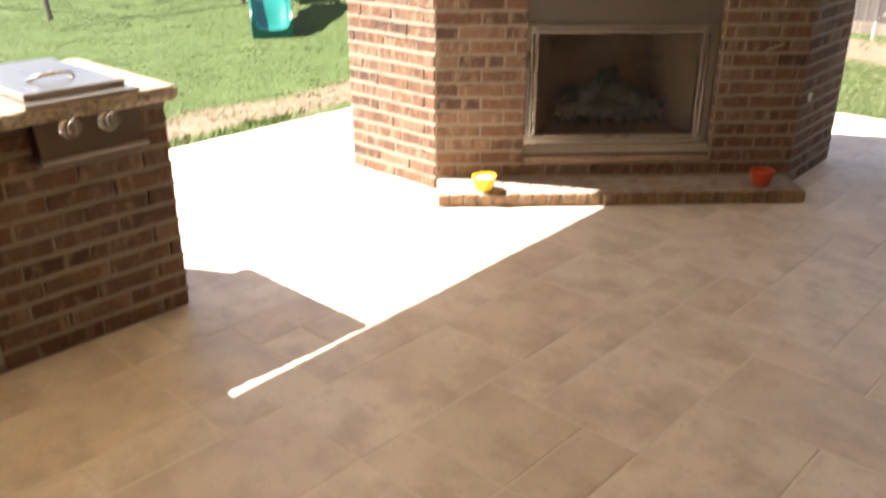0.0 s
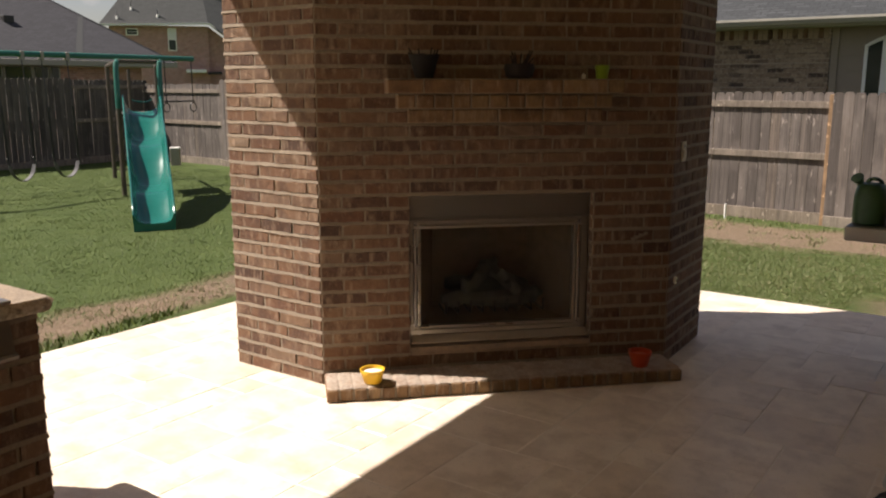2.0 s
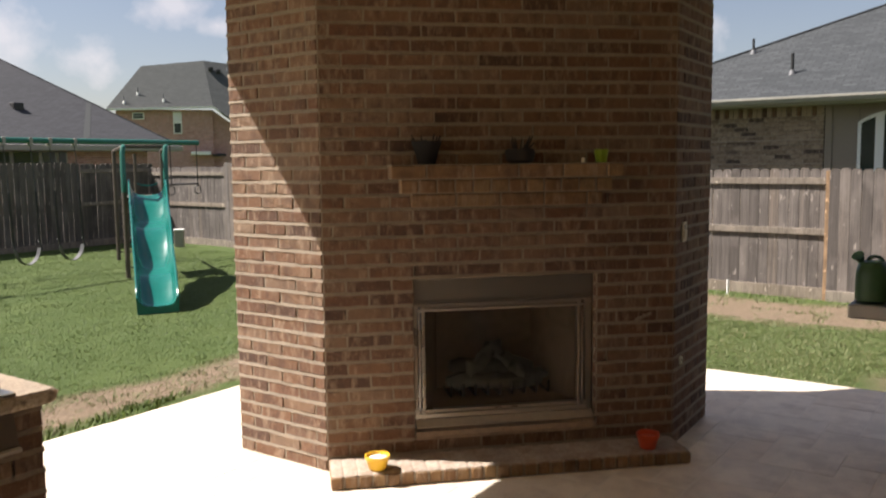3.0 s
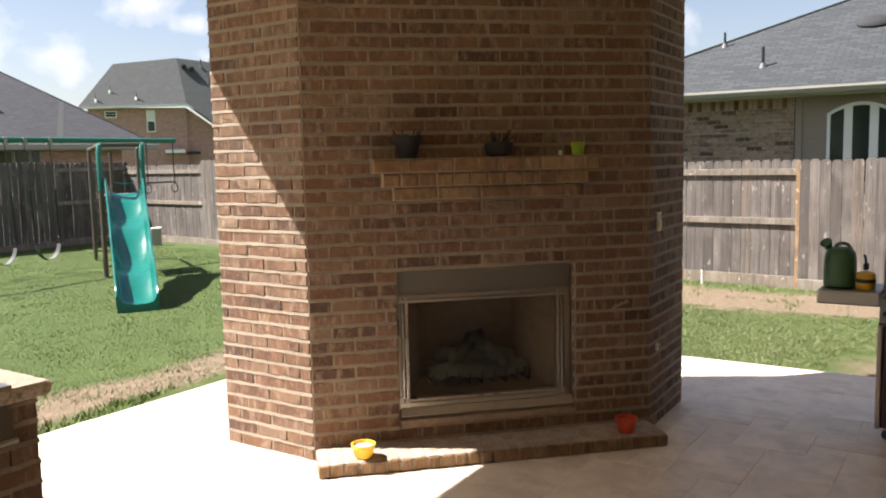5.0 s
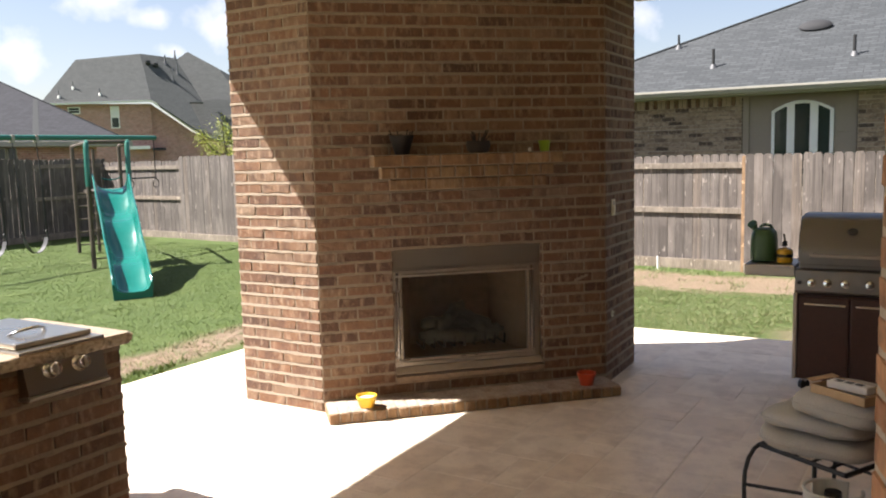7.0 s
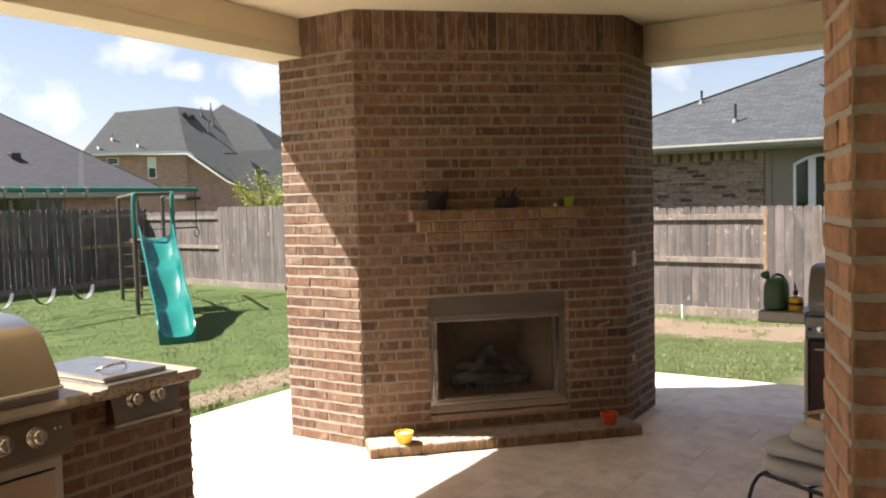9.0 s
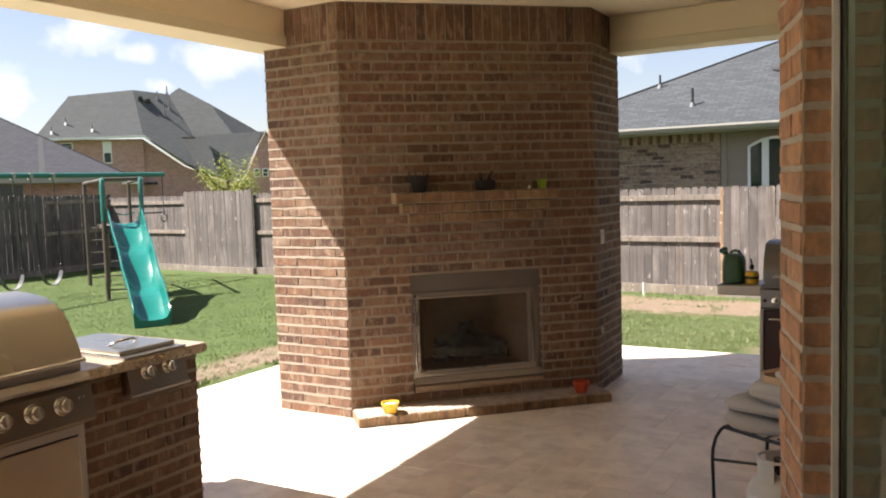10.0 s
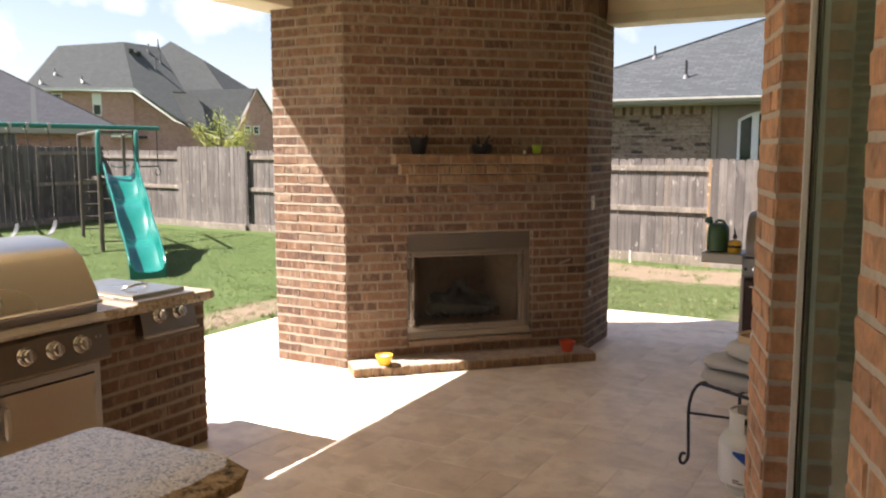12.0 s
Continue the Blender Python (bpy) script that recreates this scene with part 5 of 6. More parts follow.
for p, o in ((C1, Vector((-0.93, -0.36, 0))), (C2 + CB, Vector((0.93, 0.36, 0))), (C1 + CB, Vector((0.93, 0.36, 0)))):
    pts = [up(p, 0.455), up(p + o * 0.035, 0.447), up(p + o * 0.075, 0.415), up(p + o * 0.10, 0.36), up(p + o * 0.105, 0.3), up(p + o * 0.10, 0.2), up(p + o * 0.095, 0.1)]
    c = p + o * 0.138
    pts += [(c.x - o.x * 0.045 * math.cos(t) * (1 - t / 9), c.y - o.y * 0.045 * math.cos(t) * (1 - t / 9), 0.058 - 0.047 * math.sin(t) * (1 - t / 9)) for t in [0.5 * i for i in range(12)]]
    part("leg", pipe(bmesh.new(), pts, 0.0088, 8), BLACK, chair, smooth=True)
part("leg", pipe(bmesh.new(), [up(CM_, 0.455), up(CM_, 0.3), up(CM_ + Vector((0.01, 0.03, 0)), 0.004)], 0.0088, 8), BLACK, chair)
for a, b in ((C1, C2), (C1, C1 + CB), (C2, C2 + CB), (C1 + CB, C2 + CB)):
    part("seat_rail", pipe(bmesh.new(), [up(a, 0.455), up(b, 0.455)], 0.0105, 8), BLACK, chair)
part("stretcher", pipe(bmesh.new(), [up(C1 + Vector((-0.93, -0.36, 0)) * 0.105, 0.305), up(CM_, 0.325)], 0.0075, 8), BLACK, chair)
part("stretcher", pipe(bmesh.new(), [up(C1 + CB, 0.305), up(C2 + CB, 0.305)], 0.0075, 8), BLACK, chair)
for i in range(1, 5):
    part("seat_slat", pipe(bmesh.new(), [up(C1.lerp(C2, i / 5), 0.455), up(C1.lerp(C2, i / 5) + CB, 0.455)], 0.006, 6), BLACK, chair)


def cushion(name, label, c, sx, sy, sz, turn, tilt=0.0, seed=0):
    bm = bmesh.new()
    nu, nv = 28, 14
    rings = []
    for j in range(nv + 1):
        ph = -math.pi / 2 + math.pi * j / nv
        row = []
        for i in range(nu):
            th = 2 * math.pi * i / nu

            def se(a, e):
                return math.copysign(abs(a) ** e, a)
            x = sx / 2 * se(math.cos(ph), 0.35) * se(math.cos(th), 0.4)
            y = sy / 2 * se(math.cos(ph), 0.35) * se(math.sin(th), 0.4)
            z = sz / 2 * se(math.sin(ph), 0.7)
            wob_ = 0.016 * noise.noise((x * 7 + seed, y * 7, z * 9))
            row.append(bm.verts.new((x * (1 + wob_), y * (1 + wob_), z + wob_ + 0.01 * noise.noise((x * 13, y * 13, seed)))))
        rings.append(row)
    for ra, rb_ in zip(rings, rings[1:]):
        for i in range(nu):
            bm.faces.new((ra[i], ra[(i + 1) % nu], rb_[(i + 1) % nu], rb_[i]))
    bmesh.ops.remove_doubles(bm, verts=bm.verts, dist=0.0008)
    t = thing(name, label, "cushion", WORLD, (c[0], c[1], c[2] - sz / 2), group="stacked cushions")
    m = Matrix.Translation(c) @ Matrix.Rotation(radians(turn), 4, "Z") @ Matrix.Rotation(radians(tilt), 4, "Y")
    bmesh.ops.transform(bm, matrix=m, verts=bm.verts)
    part("pad", bm, CUSHION, t, smooth=True)
    seam = []
    for i in range(41):
        th = 2 * math.pi * i / 40
        q = m @ Vector((sx / 2 * 1.003 * math.copysign(abs(math.cos(th)) ** 0.4, math.cos(th)), sy / 2 * 1.003 * math.copysign(abs(math.sin(th)) ** 0.4, math.sin(th)), 0))
        seam.append(q)
    part("piping", pipe(bmesh.new(), seam, 0.0035, 6), CUSHION, t)


cushion("seat_cushion", "flat grey-beige canvas chair cushion at the bottom of a stack", (1.88, -2.63, 0.507), 0.5, 0.46, 0.088, 31, 0, 1)
cushion("seat_cushion", "grey-beige canvas chair cushion lying on another", (1.88, -2.63, 0.582), 0.47, 0.44, 0.08, 24, 2, 7)
cushion("seat_cushion", "plump grey-beige canvas cushion on top of the stack", (1.90, -2.75, 0.675), 0.42, 0.38, 0.122, 22, 2, 13)
carton = thing("carton", "opened shallow cardboard box lying on the cushions", "box", WORLD, (1.81, -2.835, 0.731))
CM = Matrix.Translation((1.81, -2.835, 0.734)) @ Matrix.Rotation(radians(-79), 4, "Z")


def placed(bm, m):
    bmesh.ops.transform(bm, matrix=m, verts=bm.verts)
    return bm


part("tray", placed(box(box(box(box(B(-0.125, 0.125, -0.085, 0.085, 0, 0.004), -0.125, -0.121, -0.085, 0.085, 0, 0.036), 0.121, 0.125, -0.085, 0.085, 0, 0.036), -0.125, 0.125, -0.085, -0.081, 0, 0.036), -0.125, 0.125, 0.081, 0.085, 0, 0.036), CM), CARD, carton)
part("flap", placed(B(-0.16, -0.126, -0.075, 0.075, 0.028, 0.032), CM @ Matrix.Rotation(radians(6), 4, "Y")), CARD, carton)
leaflet = thing("packet", "white printed packet lying in the cardboard box", "packet", WORLD, (1.81, -2.835, 0.765))
PM = CM @ Matrix.Translation((0.01, -0.02, 0.03)) @ Matrix.Rotation(radians(8), 4, "Z")
part("wrapper", placed(B(-0.085, 0.085, -0.03, 0.03, 0, 0.03, bevel=0.006), PM), PAPER, leaflet)
for i in range(3):
    part("print_bar", placed(B(-0.06 + 0.042 * i, -0.03 + 0.042 * i, -0.018, 0.013, 0.0302, 0.0312), PM), BLACK, leaflet)
JC = (1.63, -2.965, 0.0)
tank = thing("gas_cylinder", "white gas cylinder with a blue label under the stool", "gas cylinder", WORLD, JC)
part("foot_ring", lathe(bmesh.new(), [(0.105, 0.0), (0.11, 0.002), (0.112, 0.04), (0.104, 0.04), (0.1, 0.002)], JC, 28), JUGW, tank)
part("body", lathe(bmesh.new(), [(0.06, 0.026), (0.115, 0.034), (0.143, 0.06), (0.153, 0.095), (0.154, 0.235), (0.148, 0.275), (0.125, 0.312), (0.085, 0.335), (0.02, 0.342)], JC, 36), JUGW, tank, smooth=True)
for a0 in (20, 140, 260):
    bm = bmesh.new()
    cols = []
    for i in range(8):
        a = radians(a0 + 11 * i)
        ca, sa = math.cos(a), math.sin(a)
        cols.append([bm.verts.new((JC[0] + r_ * ca, JC[1] + r_ * sa, z_)) for r_, z_ in ((0.098, 0.328), (0.104, 0.325), (0.106, 0.425), (0.1, 0.425))])
    for a, b in zip(cols, cols[1:]):
        for k in range(4):
            bm.faces.new((a[k], a[(k + 1) % 4], b[(k + 1) % 4], b[k]))
    bm.faces.new(cols[0][::-1])
    bm.faces.new(cols[-1])
    part("collar_panel", bm, JUGW, tank)
part("collar_rim", pipe(bmesh.new(), [(JC[0] + 0.103 * math.cos(radians(20 + 12 * i)), JC[1] + 0.103 * math.sin(radians(20 + 12 * i)), 0.425) for i in range(27)], 0.007, 6), JUGW, tank)
part("valve", rod(rod(bmesh.new(), (JC[0], JC[1], 0.338), (JC[0], JC[1], 0.40), 0.02), (JC[0], JC[1], 0.375), (JC[0] - 0.07, JC[1] - 0.02, 0.375), 0.016), BLACK, tank, "dark valve and outlet")
part("hand_wheel", rod(bmesh.new(), (JC[0], JC[1], 0.40), (JC[0], JC[1], 0.42), 0.032, 0.03, 12), BLACK, tank)
for name, a0, a1, z0, z1, r0, mat in (("label_sheet", 168, 300, 0.07, 0.262, 0.1555, PAPER), ("label_print", 203, 290, 0.115, 0.25, 0.1565, BLUE)):
    bm = bmesh.new()
    cols = []
    for i in range(17):
        a = radians(a0 + (a1 - a0) * i / 16)
        low = z0 if name == "label_sheet" else z0 + 0.12 * (1 - i / 16) ** 1.4
        cols.append([bm.verts.new((JC[0] + r_ * math.cos(a), JC[1] + r_ * math.sin(a), z_)) for r_, z_ in ((r0, low), (r0 + 0.0006, z1))])
    for (a, b), (c, d) in zip(cols, cols[1:]):
        bm.faces.new((a, c, d, b))
    part(name, bm, mat, tank)
for k, z_ in enumerate((0.085, 0.097)):
    bm = bmesh.new()
    cols = [[bm.verts.new((JC[0] + 0.157 * math.cos(radians(a)), JC[1] + 0.157 * math.sin(radians(a)), z)) for z in (z_, z_ + 0.007)] for a in range(205, 226 - 5 * k, 4)]
    for (a, b), (c, d) in zip(cols, cols[1:]):
        bm.faces.new((a, c, d, b))
    part("print_bar", bm, BLACK, tank)


# ---- swing set ----
GZ = -0.17
swing = thing("swing_set", "green and brown metal swing set with ladder and trapeze", "swing set", WORLD, (-3.2, 11.0, GZ))
part("top_beam", pipe(bmesh.new(), [P(2.0, 11.03, 2.21), P(8.05, 11.03, 2.21)], 0.05, 12), GREEN_M, swing, smooth=True)
for v in (9.95, 12.1):
    part("end_leg", pipe(bmesh.new(), [P(2.3, 11.03, 2.18), P(2.1, v, GZ)], 0.04, 10), TAN_POST, swing)
FL, FR_ = Vector((-3.03, 10.47, 0)), Vector((-2.37, 10.72, 0))
BL_, BR_ = Vector((-3.76, 13.4, 0)), Vector((-3.38, 13.52, 0))
for p in (FL, FR_):
    part("post", pipe(bmesh.new(), [up(p, GZ), up(p, 1.36)], 0.042, 10), TAN_POST, swing)
    part("upper_post", pipe(bmesh.new(), [up(p, 1.3), up(p, 1.95), up(p + Vector((0.0, 0.05, 0)), 2.05), up(p + Vector((-0.01, 0.2, 0)), 2.09)], 0.045, 10), GREEN_M, swing, smooth=True)
mid = {}
for p, q in ((FL, BL_), (FR_, BR_ + Vector((0.5, 0.2, 0)))):
    part("back_post", pipe(bmesh.new(), [up(q, GZ), up(q, 2.06)], 0.04, 10), TAN_POST, swing)
    part("top_rail", pipe(bmesh.new(), [up(p + Vector((0, 0.1, 0)), 2.08), up(q, 2.06)], 0.035, 8), TAN_POST, swing)
part("front_rail", pipe(bmesh.new(), [up(FL + Vector((0, 0.15, 0)), 2.085), up(FR_ + Vector((0, 0.15, 0)), 2.085)], 0.035, 8), TAN_POST, swing)
part("ladder_rail", pipe(bmesh.new(), [up(BR_, GZ), up(BR_, 2.0)], 0.035, 8), TAN_POST, swing)
for i in range(5):
    z = 0.0 + 0.27 * i
    part("rung", pipe(bmesh.new(), [up(BL_, z), up(BR_, z)], 0.017, 6), TAN_POST, swing)
    part("rung", pipe(bmesh.new(), [up(FL + Vector((0, 0.02, 0)), z), up(FL.lerp(FR_, 0.55), z)], 0.015, 6), TAN_POST, swing)
part("platform", prism(bmesh.new(), [FL + Vector((0, 0.03, 0)), FR_ + Vector((0, 0.03, 0)), FR_ + Vector((-0.25, 1.0, 0)), FL + Vector((-0.25, 1.0, 0))], 1.16, 1.22), TAN_POST, swing)
for u in (7.35, 8.0):
    part("trapeze_chain", pipe(bmesh.new(), [P(u, 11.03, 2.18), P(u, 11.03, 1.36)], 0.011, 6), BLACK, swing)
    part("trapeze_ring", pipe(bmesh.new(), [P(u + 0.075 * math.sin(t), 11.03, 1.24 - 0.1 * math.cos(t) * (1 if math.cos(t) < 0 else 0.8)) for t in [2 * math.pi * i / 14 for i in range(15)]], 0.011, 6), BLACK, swing)
part("trapeze_bar", pipe(bmesh.new(), [P(7.3, 11.03, 1.37), P(8.03, 11.03, 1.37)], 0.017, 8), BLACK, swing)


def swing_seat(u0, u1):
    t = thing("belt_swing", "grey belt swing on chains with dark lower sleeves", "swing", WORLD, tuple(P((u0 + u1) / 2, 11.03, 0.15)), group="belt swings")
    for u in (u0, u1):
        uh = u - 0.075
        um = u - 0.03
        part("chain", pipe(bmesh.new(), [P(uh, 11.03, 2.17), P(um, 11.02, 1.33)], 0.010, 6), BELT, t)
        part("chain_sleeve", pipe(bmesh.new(), [P(um, 11.02, 1.33), P(u, 11.03, 0.44)], 0.022, 6), BLACK, t, "dark plastic sleeve")
        part("hanger", pipe(bmesh.new(), [P(u - 0.03, 11.03, 0.47), P(u, 11.03, 0.43), P(u + 0.03, 11.03, 0.3)], 0.014, 6), BELT, t)
        part("beam_clamp", B(-0.03, 0.03, -0.06, 0.06, -0.07, 0.07, bevel=0.01), GUTTER, t).matrix_basis = Matrix.Translation(P(uh, 11.03, 2.19)) @ HOUSE
    bm = bmesh.new()
    cols = []
    for i in range(15):
        s_ = i / 14
        u = u0 + 0.02 + (u1 - u0 - 0.04) * s_
        z = 0.33 - 0.27 * math.sin(math.pi * s_) ** 0.55
        cols.append([bm.verts.new(P(u, 11.03 + d, z + h)) for d, h in ((-0.06, 0), (0.06, 0), (0.06, 0.012), (-0.06, 0.012))])
    for a, b in zip(cols, cols[1:]):
        for k in range(4):
            bm.faces.new((a[k], a[(k + 1) % 4], b[(k + 1) % 4], b[k]))
    bm.faces.new(cols[0][::-1])
    bm.faces.new(cols[-1])
    part("belt", bm, BELT, t, smooth=True)


for u_ in (4.9, 4.08, 3.26):
    swing_seat(u_, u_ + 0.47)


def build_slide():
    t = thing("wave_slide", "glossy green plastic wave slide leading down to the lawn", "slide", WORLD, (-2.05, 7.2, GZ))
    a, b = Vector((-2.66, 10.55, 0)), Vector((-1.96, 6.72, 0))
    d = (b - a).normalized()
    w = Vector((-d.y, d.x, 0))
    ln = (b - a).length
    sec = [(-1.0, 0.84), (-1.0, 0.97), (-0.95, 1.0), (-0.9, 0.95), (-0.85, 0.6), (-0.74, 0.24), (-0.5, 0.05), (0, 0.0), (0.5, 0.05), (0.74, 0.24), (0.85, 0.6), (0.9, 0.95), (0.95, 1.0), (1.0, 0.97), (1.0, 0.84)]
    under = [(0.96, 0.4), (0.84, 0.1), (0.6, -0.12), (-0.6, -0.12), (-0.84, 0.1), (-0.96, 0.4)]
    loop = sec + under
    bm = bmesh.new()
    rings = []
    n = 84
    for i in range(n + 1):
        s_ = i / n
        fade = min(1, s_ * 5) * min(1, (1 - s_) * 4)
        ripple = math.sin(2 * math.pi * (s_ * 2.44 + 0.225)) * fade
        rail = GZ + 1.70 - 1.42 * s_ ** 0.97 + 0.03 * ripple
        z = rail - 0.29 + 0.05 * ripple + 0.03 * s_
        half = 0.315 - 0.045 * s_
        low = max(0.0, min(1.0, (s_ - 0.93) / 0.04))
        if s_ > 0.95:
            e_ = ((s_ - 0.95) / 0.05) ** 2
            rail -= 0.075 * e_
            z += 0.06 * e_
        c = a + d * ln * s_
        rings.append([bm.verts.new((c.x + w.x * x * half, c.y + w.y * x * half, (z + h * (rail - z)) * (1 - low) + (GZ - 0.03) * low if k_ >= len(sec) else z + h * (rail - z))) for k_, (x, h) in enumerate(loop)])
    m_ = len(loop)
    for ra, rb_ in zip(rings, rings[1:]):
        for k in range(m_):
            bm.faces.new((ra[k], ra[(k + 1) % m_], rb_[(k + 1) % m_], rb_[k]))
    bm.faces.new(rings[0][::-1])
    bm.faces.new(rings[-1])
    part("chute", bm, GREEN_P, t, smooth=True)
    c = a + d * 0.02
    part("entry_handle", pipe(bmesh.new(), [(c.x + w.x * 0.16 * math.cos(q), c.y + w.y * 0.16 * math.cos(q), GZ + 1.63 - 0.05 * math.sin(q)) for q in [math.pi * i / 8 for i in range(9)]], 0.012, 6), GREEN_P, t)


build_slide()
ub = thing("utility_box", "small grey utility box with a white cap by the fence", "utility box", WORLD, (-2.93, 16.25, GZ))
part("case", B(-3.04, -2.82, 16.15, 16.35, GZ - 0.04, 0.2, bevel=0.02), GUTTER, ub)
part("cap", B(-3.05, -2.81, 16.14, 16.36, 0.2, 0.24, bevel=0.015), WHITE, ub)


# ---- fences ----
def fence(name, label, start, along, sections, mat, out_sign=1):
    """Sections of (length, pickets on the yard side?, top). The yard lies to the fence's -y."""
    along = Vector(along).normalized()
    out = Vector((along.y, -along.x, 0))
    m = Matrix((along, -out, (0, 0, 1))).transposed().to_4x4()
    m.translation = start
    t = thing(name, label, "fence", m, (0, 0, -0.2))
    x = 0.0
    pick = []
    for s_ in range(5):
        rnd = random.Random(s_ + 40)
        bm = bmesh.new()
        h, w = 1.0, 0.066
        prof = [(-w, 0), (w, 0), (w, h - 0.022), (w - 0.022, h), (-w + 0.022, h), (-w, h - 0.022)]
        fr_ = [bm.verts.new((a + rnd.uniform(-0.002, 0.002), -0.008 + rnd.uniform(-0.002, 0.002), b)) for a, b in prof]
        bk_ = [bm.verts.new((a, 0.008, b)) for a, b in prof]
        bm.faces.new(fr_)
        bm.faces.new(bk_[::-1])
        for i in range(6):
            bm.faces.new((fr_[i], bk_[i], bk_[(i + 1) % 6], fr_[(i + 1) % 6]))
        pick.append(skin(bm, "picket", mat))
    rnd = random.Random(9)
    for ln, yard, top_, post in sections:
        y = -0.045 if yard else 0.045
        n = round(ln / 0.1375)
        for i in range(n):
            ob = hang(new("picket", pick[rnd.randrange(5)]), t)
            ob.matrix_basis = Matrix.Translation((x + (i + 0.5) * ln / n, y + rnd.uniform(-0.003, 0.003), -0.16)) @ Matrix.Rotation(rnd.uniform(-0.004, 0.004), 4, "Y") @ Matrix.Diagonal((1, 1, top_ + 0.16 + rnd.uniform(-0.012, 0.012), 1))
        for z in (top_ - 0.17, 0.5 * (top_ - 0.17) + 0.02, ):
            part("rail", B(x + 0.04, x + ln - 0.04, -0.036 if yard else 0.0, 0.048 if yard else 0.036, z - 0.045, z + 0.045, bevel=0.003, seg=1), RAIL, t)
        part("kick_board", B(x + 0.03, x + ln - 0.02, -0.058 if yard else -0.036, -0.054 if yard else -0.01, -0.2, -0.03, bevel=0.002, seg=1) if not yard else B(x + 0.01, x + ln - 0.01, -0.095, -0.058, -0.2, -0.05, bevel=0.002, seg=1), RAIL, t)
        part("fence_post", B(x - 0.045, x + 0.045, -0.045, 0.045, -0.3, top_ - 0.03, bevel=0.004, seg=1), NEWPOST if post else FENCE_D, t)
        x += ln
    return t


# from the far corner towards the house, seen from the yard
fence("cedar_fence", "weathered grey-brown cedar picket fence lit by the sun", P(9.0 + 0.08 * 16.2, 16.2, 0), P(-0.08, -1),
      [(3.75, False, 1.72, 0), (2.45, True, 1.81, 0), (2.45, False, 1.72, 0), (2.7, True, 1.7, 0), (2.7, False, 1.62, 0), (3.14, False, 1.6, 0), (2.45, True, 1.6, 1), (2.45, False, 1.6, 0)], FENCE)
fence("cedar_fence", "shaded grey cedar picket fence at the back of the lawn", P(-6.0, 15.8, 0), P(1, 0),
      [(2.35, True, 1.84, 0), (2.35, False, 1.8, 0), (2.35, True, 1.84, 0), (2.35, False, 1.8, 0), (2.4, True, 1.85, 0), (2.4, True, 1.85, 0), (2.2, False, 1.82, 0)], FENCE_D)
pv = thing("drain_pipe", "short grey drain pipe standing in the soil by the fence", "pipe", WORLD, tuple(P(8.75, 0.35, -0.2)))
part("tube", lathe(bmesh.new(), [(0.016, 0), (0.016, 0.22), (0.012, 0.221), (0.011, 0.15)], tuple(P(8.75, 0.35, -0.2)), 12), WHITE, pv)


# ---- neighbouring houses ----
def slab(pts, thick, bm=None):
    """A roof plane with thickness from its corners."""
    bm = bm or bmesh.new()
    pts = [Vector(p) for p in pts]
    n = (pts[1] - pts[0]).cross(pts[2] - pts[0]).normalized()
    if n.z < 0:
        n = -n
    hi = [bm.verts.new(p) for p in pts]
    lo = [bm.verts.new(p - n * thick) for p in pts]
    k = len(pts)
    bm.faces.new(hi)
    bm.faces.new(lo[::-1])
    for i in range(k):
        bm.faces.new((hi[i], lo[i], lo[(i + 1) % k], hi[(i + 1) % k]))
    return bm


def uvpart(name, bm, mat, parent, label=""):
    ob = part(name, bm, mat, parent, label)
    planar_uv(ob.data)
    return ob


nh = thing("neighbour_house", "one-storey tan brick house with a grey shingle roof beyond the fence", "house", HOUSE, (14.5, -2, -0.2))
uvpart("wall", B(11.6, 17.8, -0.32, 3.3, -0.2, 2.66), NB_TAN, nh, "tan and brown brick wall")
uvpart("wall", B(11.66, 17.8, -2.19, -0.33, -0.2, 2.66), SIDING, nh, "taupe siding wall")
uvpart("wall", B(11.6, 17.8, -11, -2.2, -0.2, 2.66), NB_TAN, nh, "tan and brown brick wall")
nbw = Wall()
nbw.face((11.592, 3.3, 0), (0, -1, 0), 3.62, 1.5, 12)
nbw.face((11.592, -2.2, 0), (0, -1, 0), 0.95, 1.5, 12)
for i in range(50):
    v = 3.29 - (i + 0.5) * 0.0795
    if v > -0.3:
        uvpart("soldier_brick", B(11.58, 11.602, v - 0.034, v + 0.034, 2.438, 2.64), SOLDIER if (i * 7) % 5 > 1 else BRICK, nh)
for z in [0.2 + 0.245 * i for i in range(10)]:
    for v0, v1 in ((-0.84, -0.34), (-2.19, -1.84)):
        part("siding_board", sweep(bmesh.new(), [(11.662, z), (11.635, z), (11.65, z + 0.244), (11.662, z + 0.244)], v0, v1, "y"), SIDING, nh)
part("corner_board", B(11.61, 11.665, -0.44, -0.33, -0.2, 2.64, bevel=0.004), SIDING, nh)
hwin = part("window", B(11.655, 11.67, -1.8, -0.86, 1.2, 2.3), BLACK, nh, "arched three-part window with white frame")
yc, half, spr_, rise = -1.325, 0.5, 2.3, 0.17


def arch(y):
    return spr_ + rise * (1 - ((y - yc) / half) ** 2)


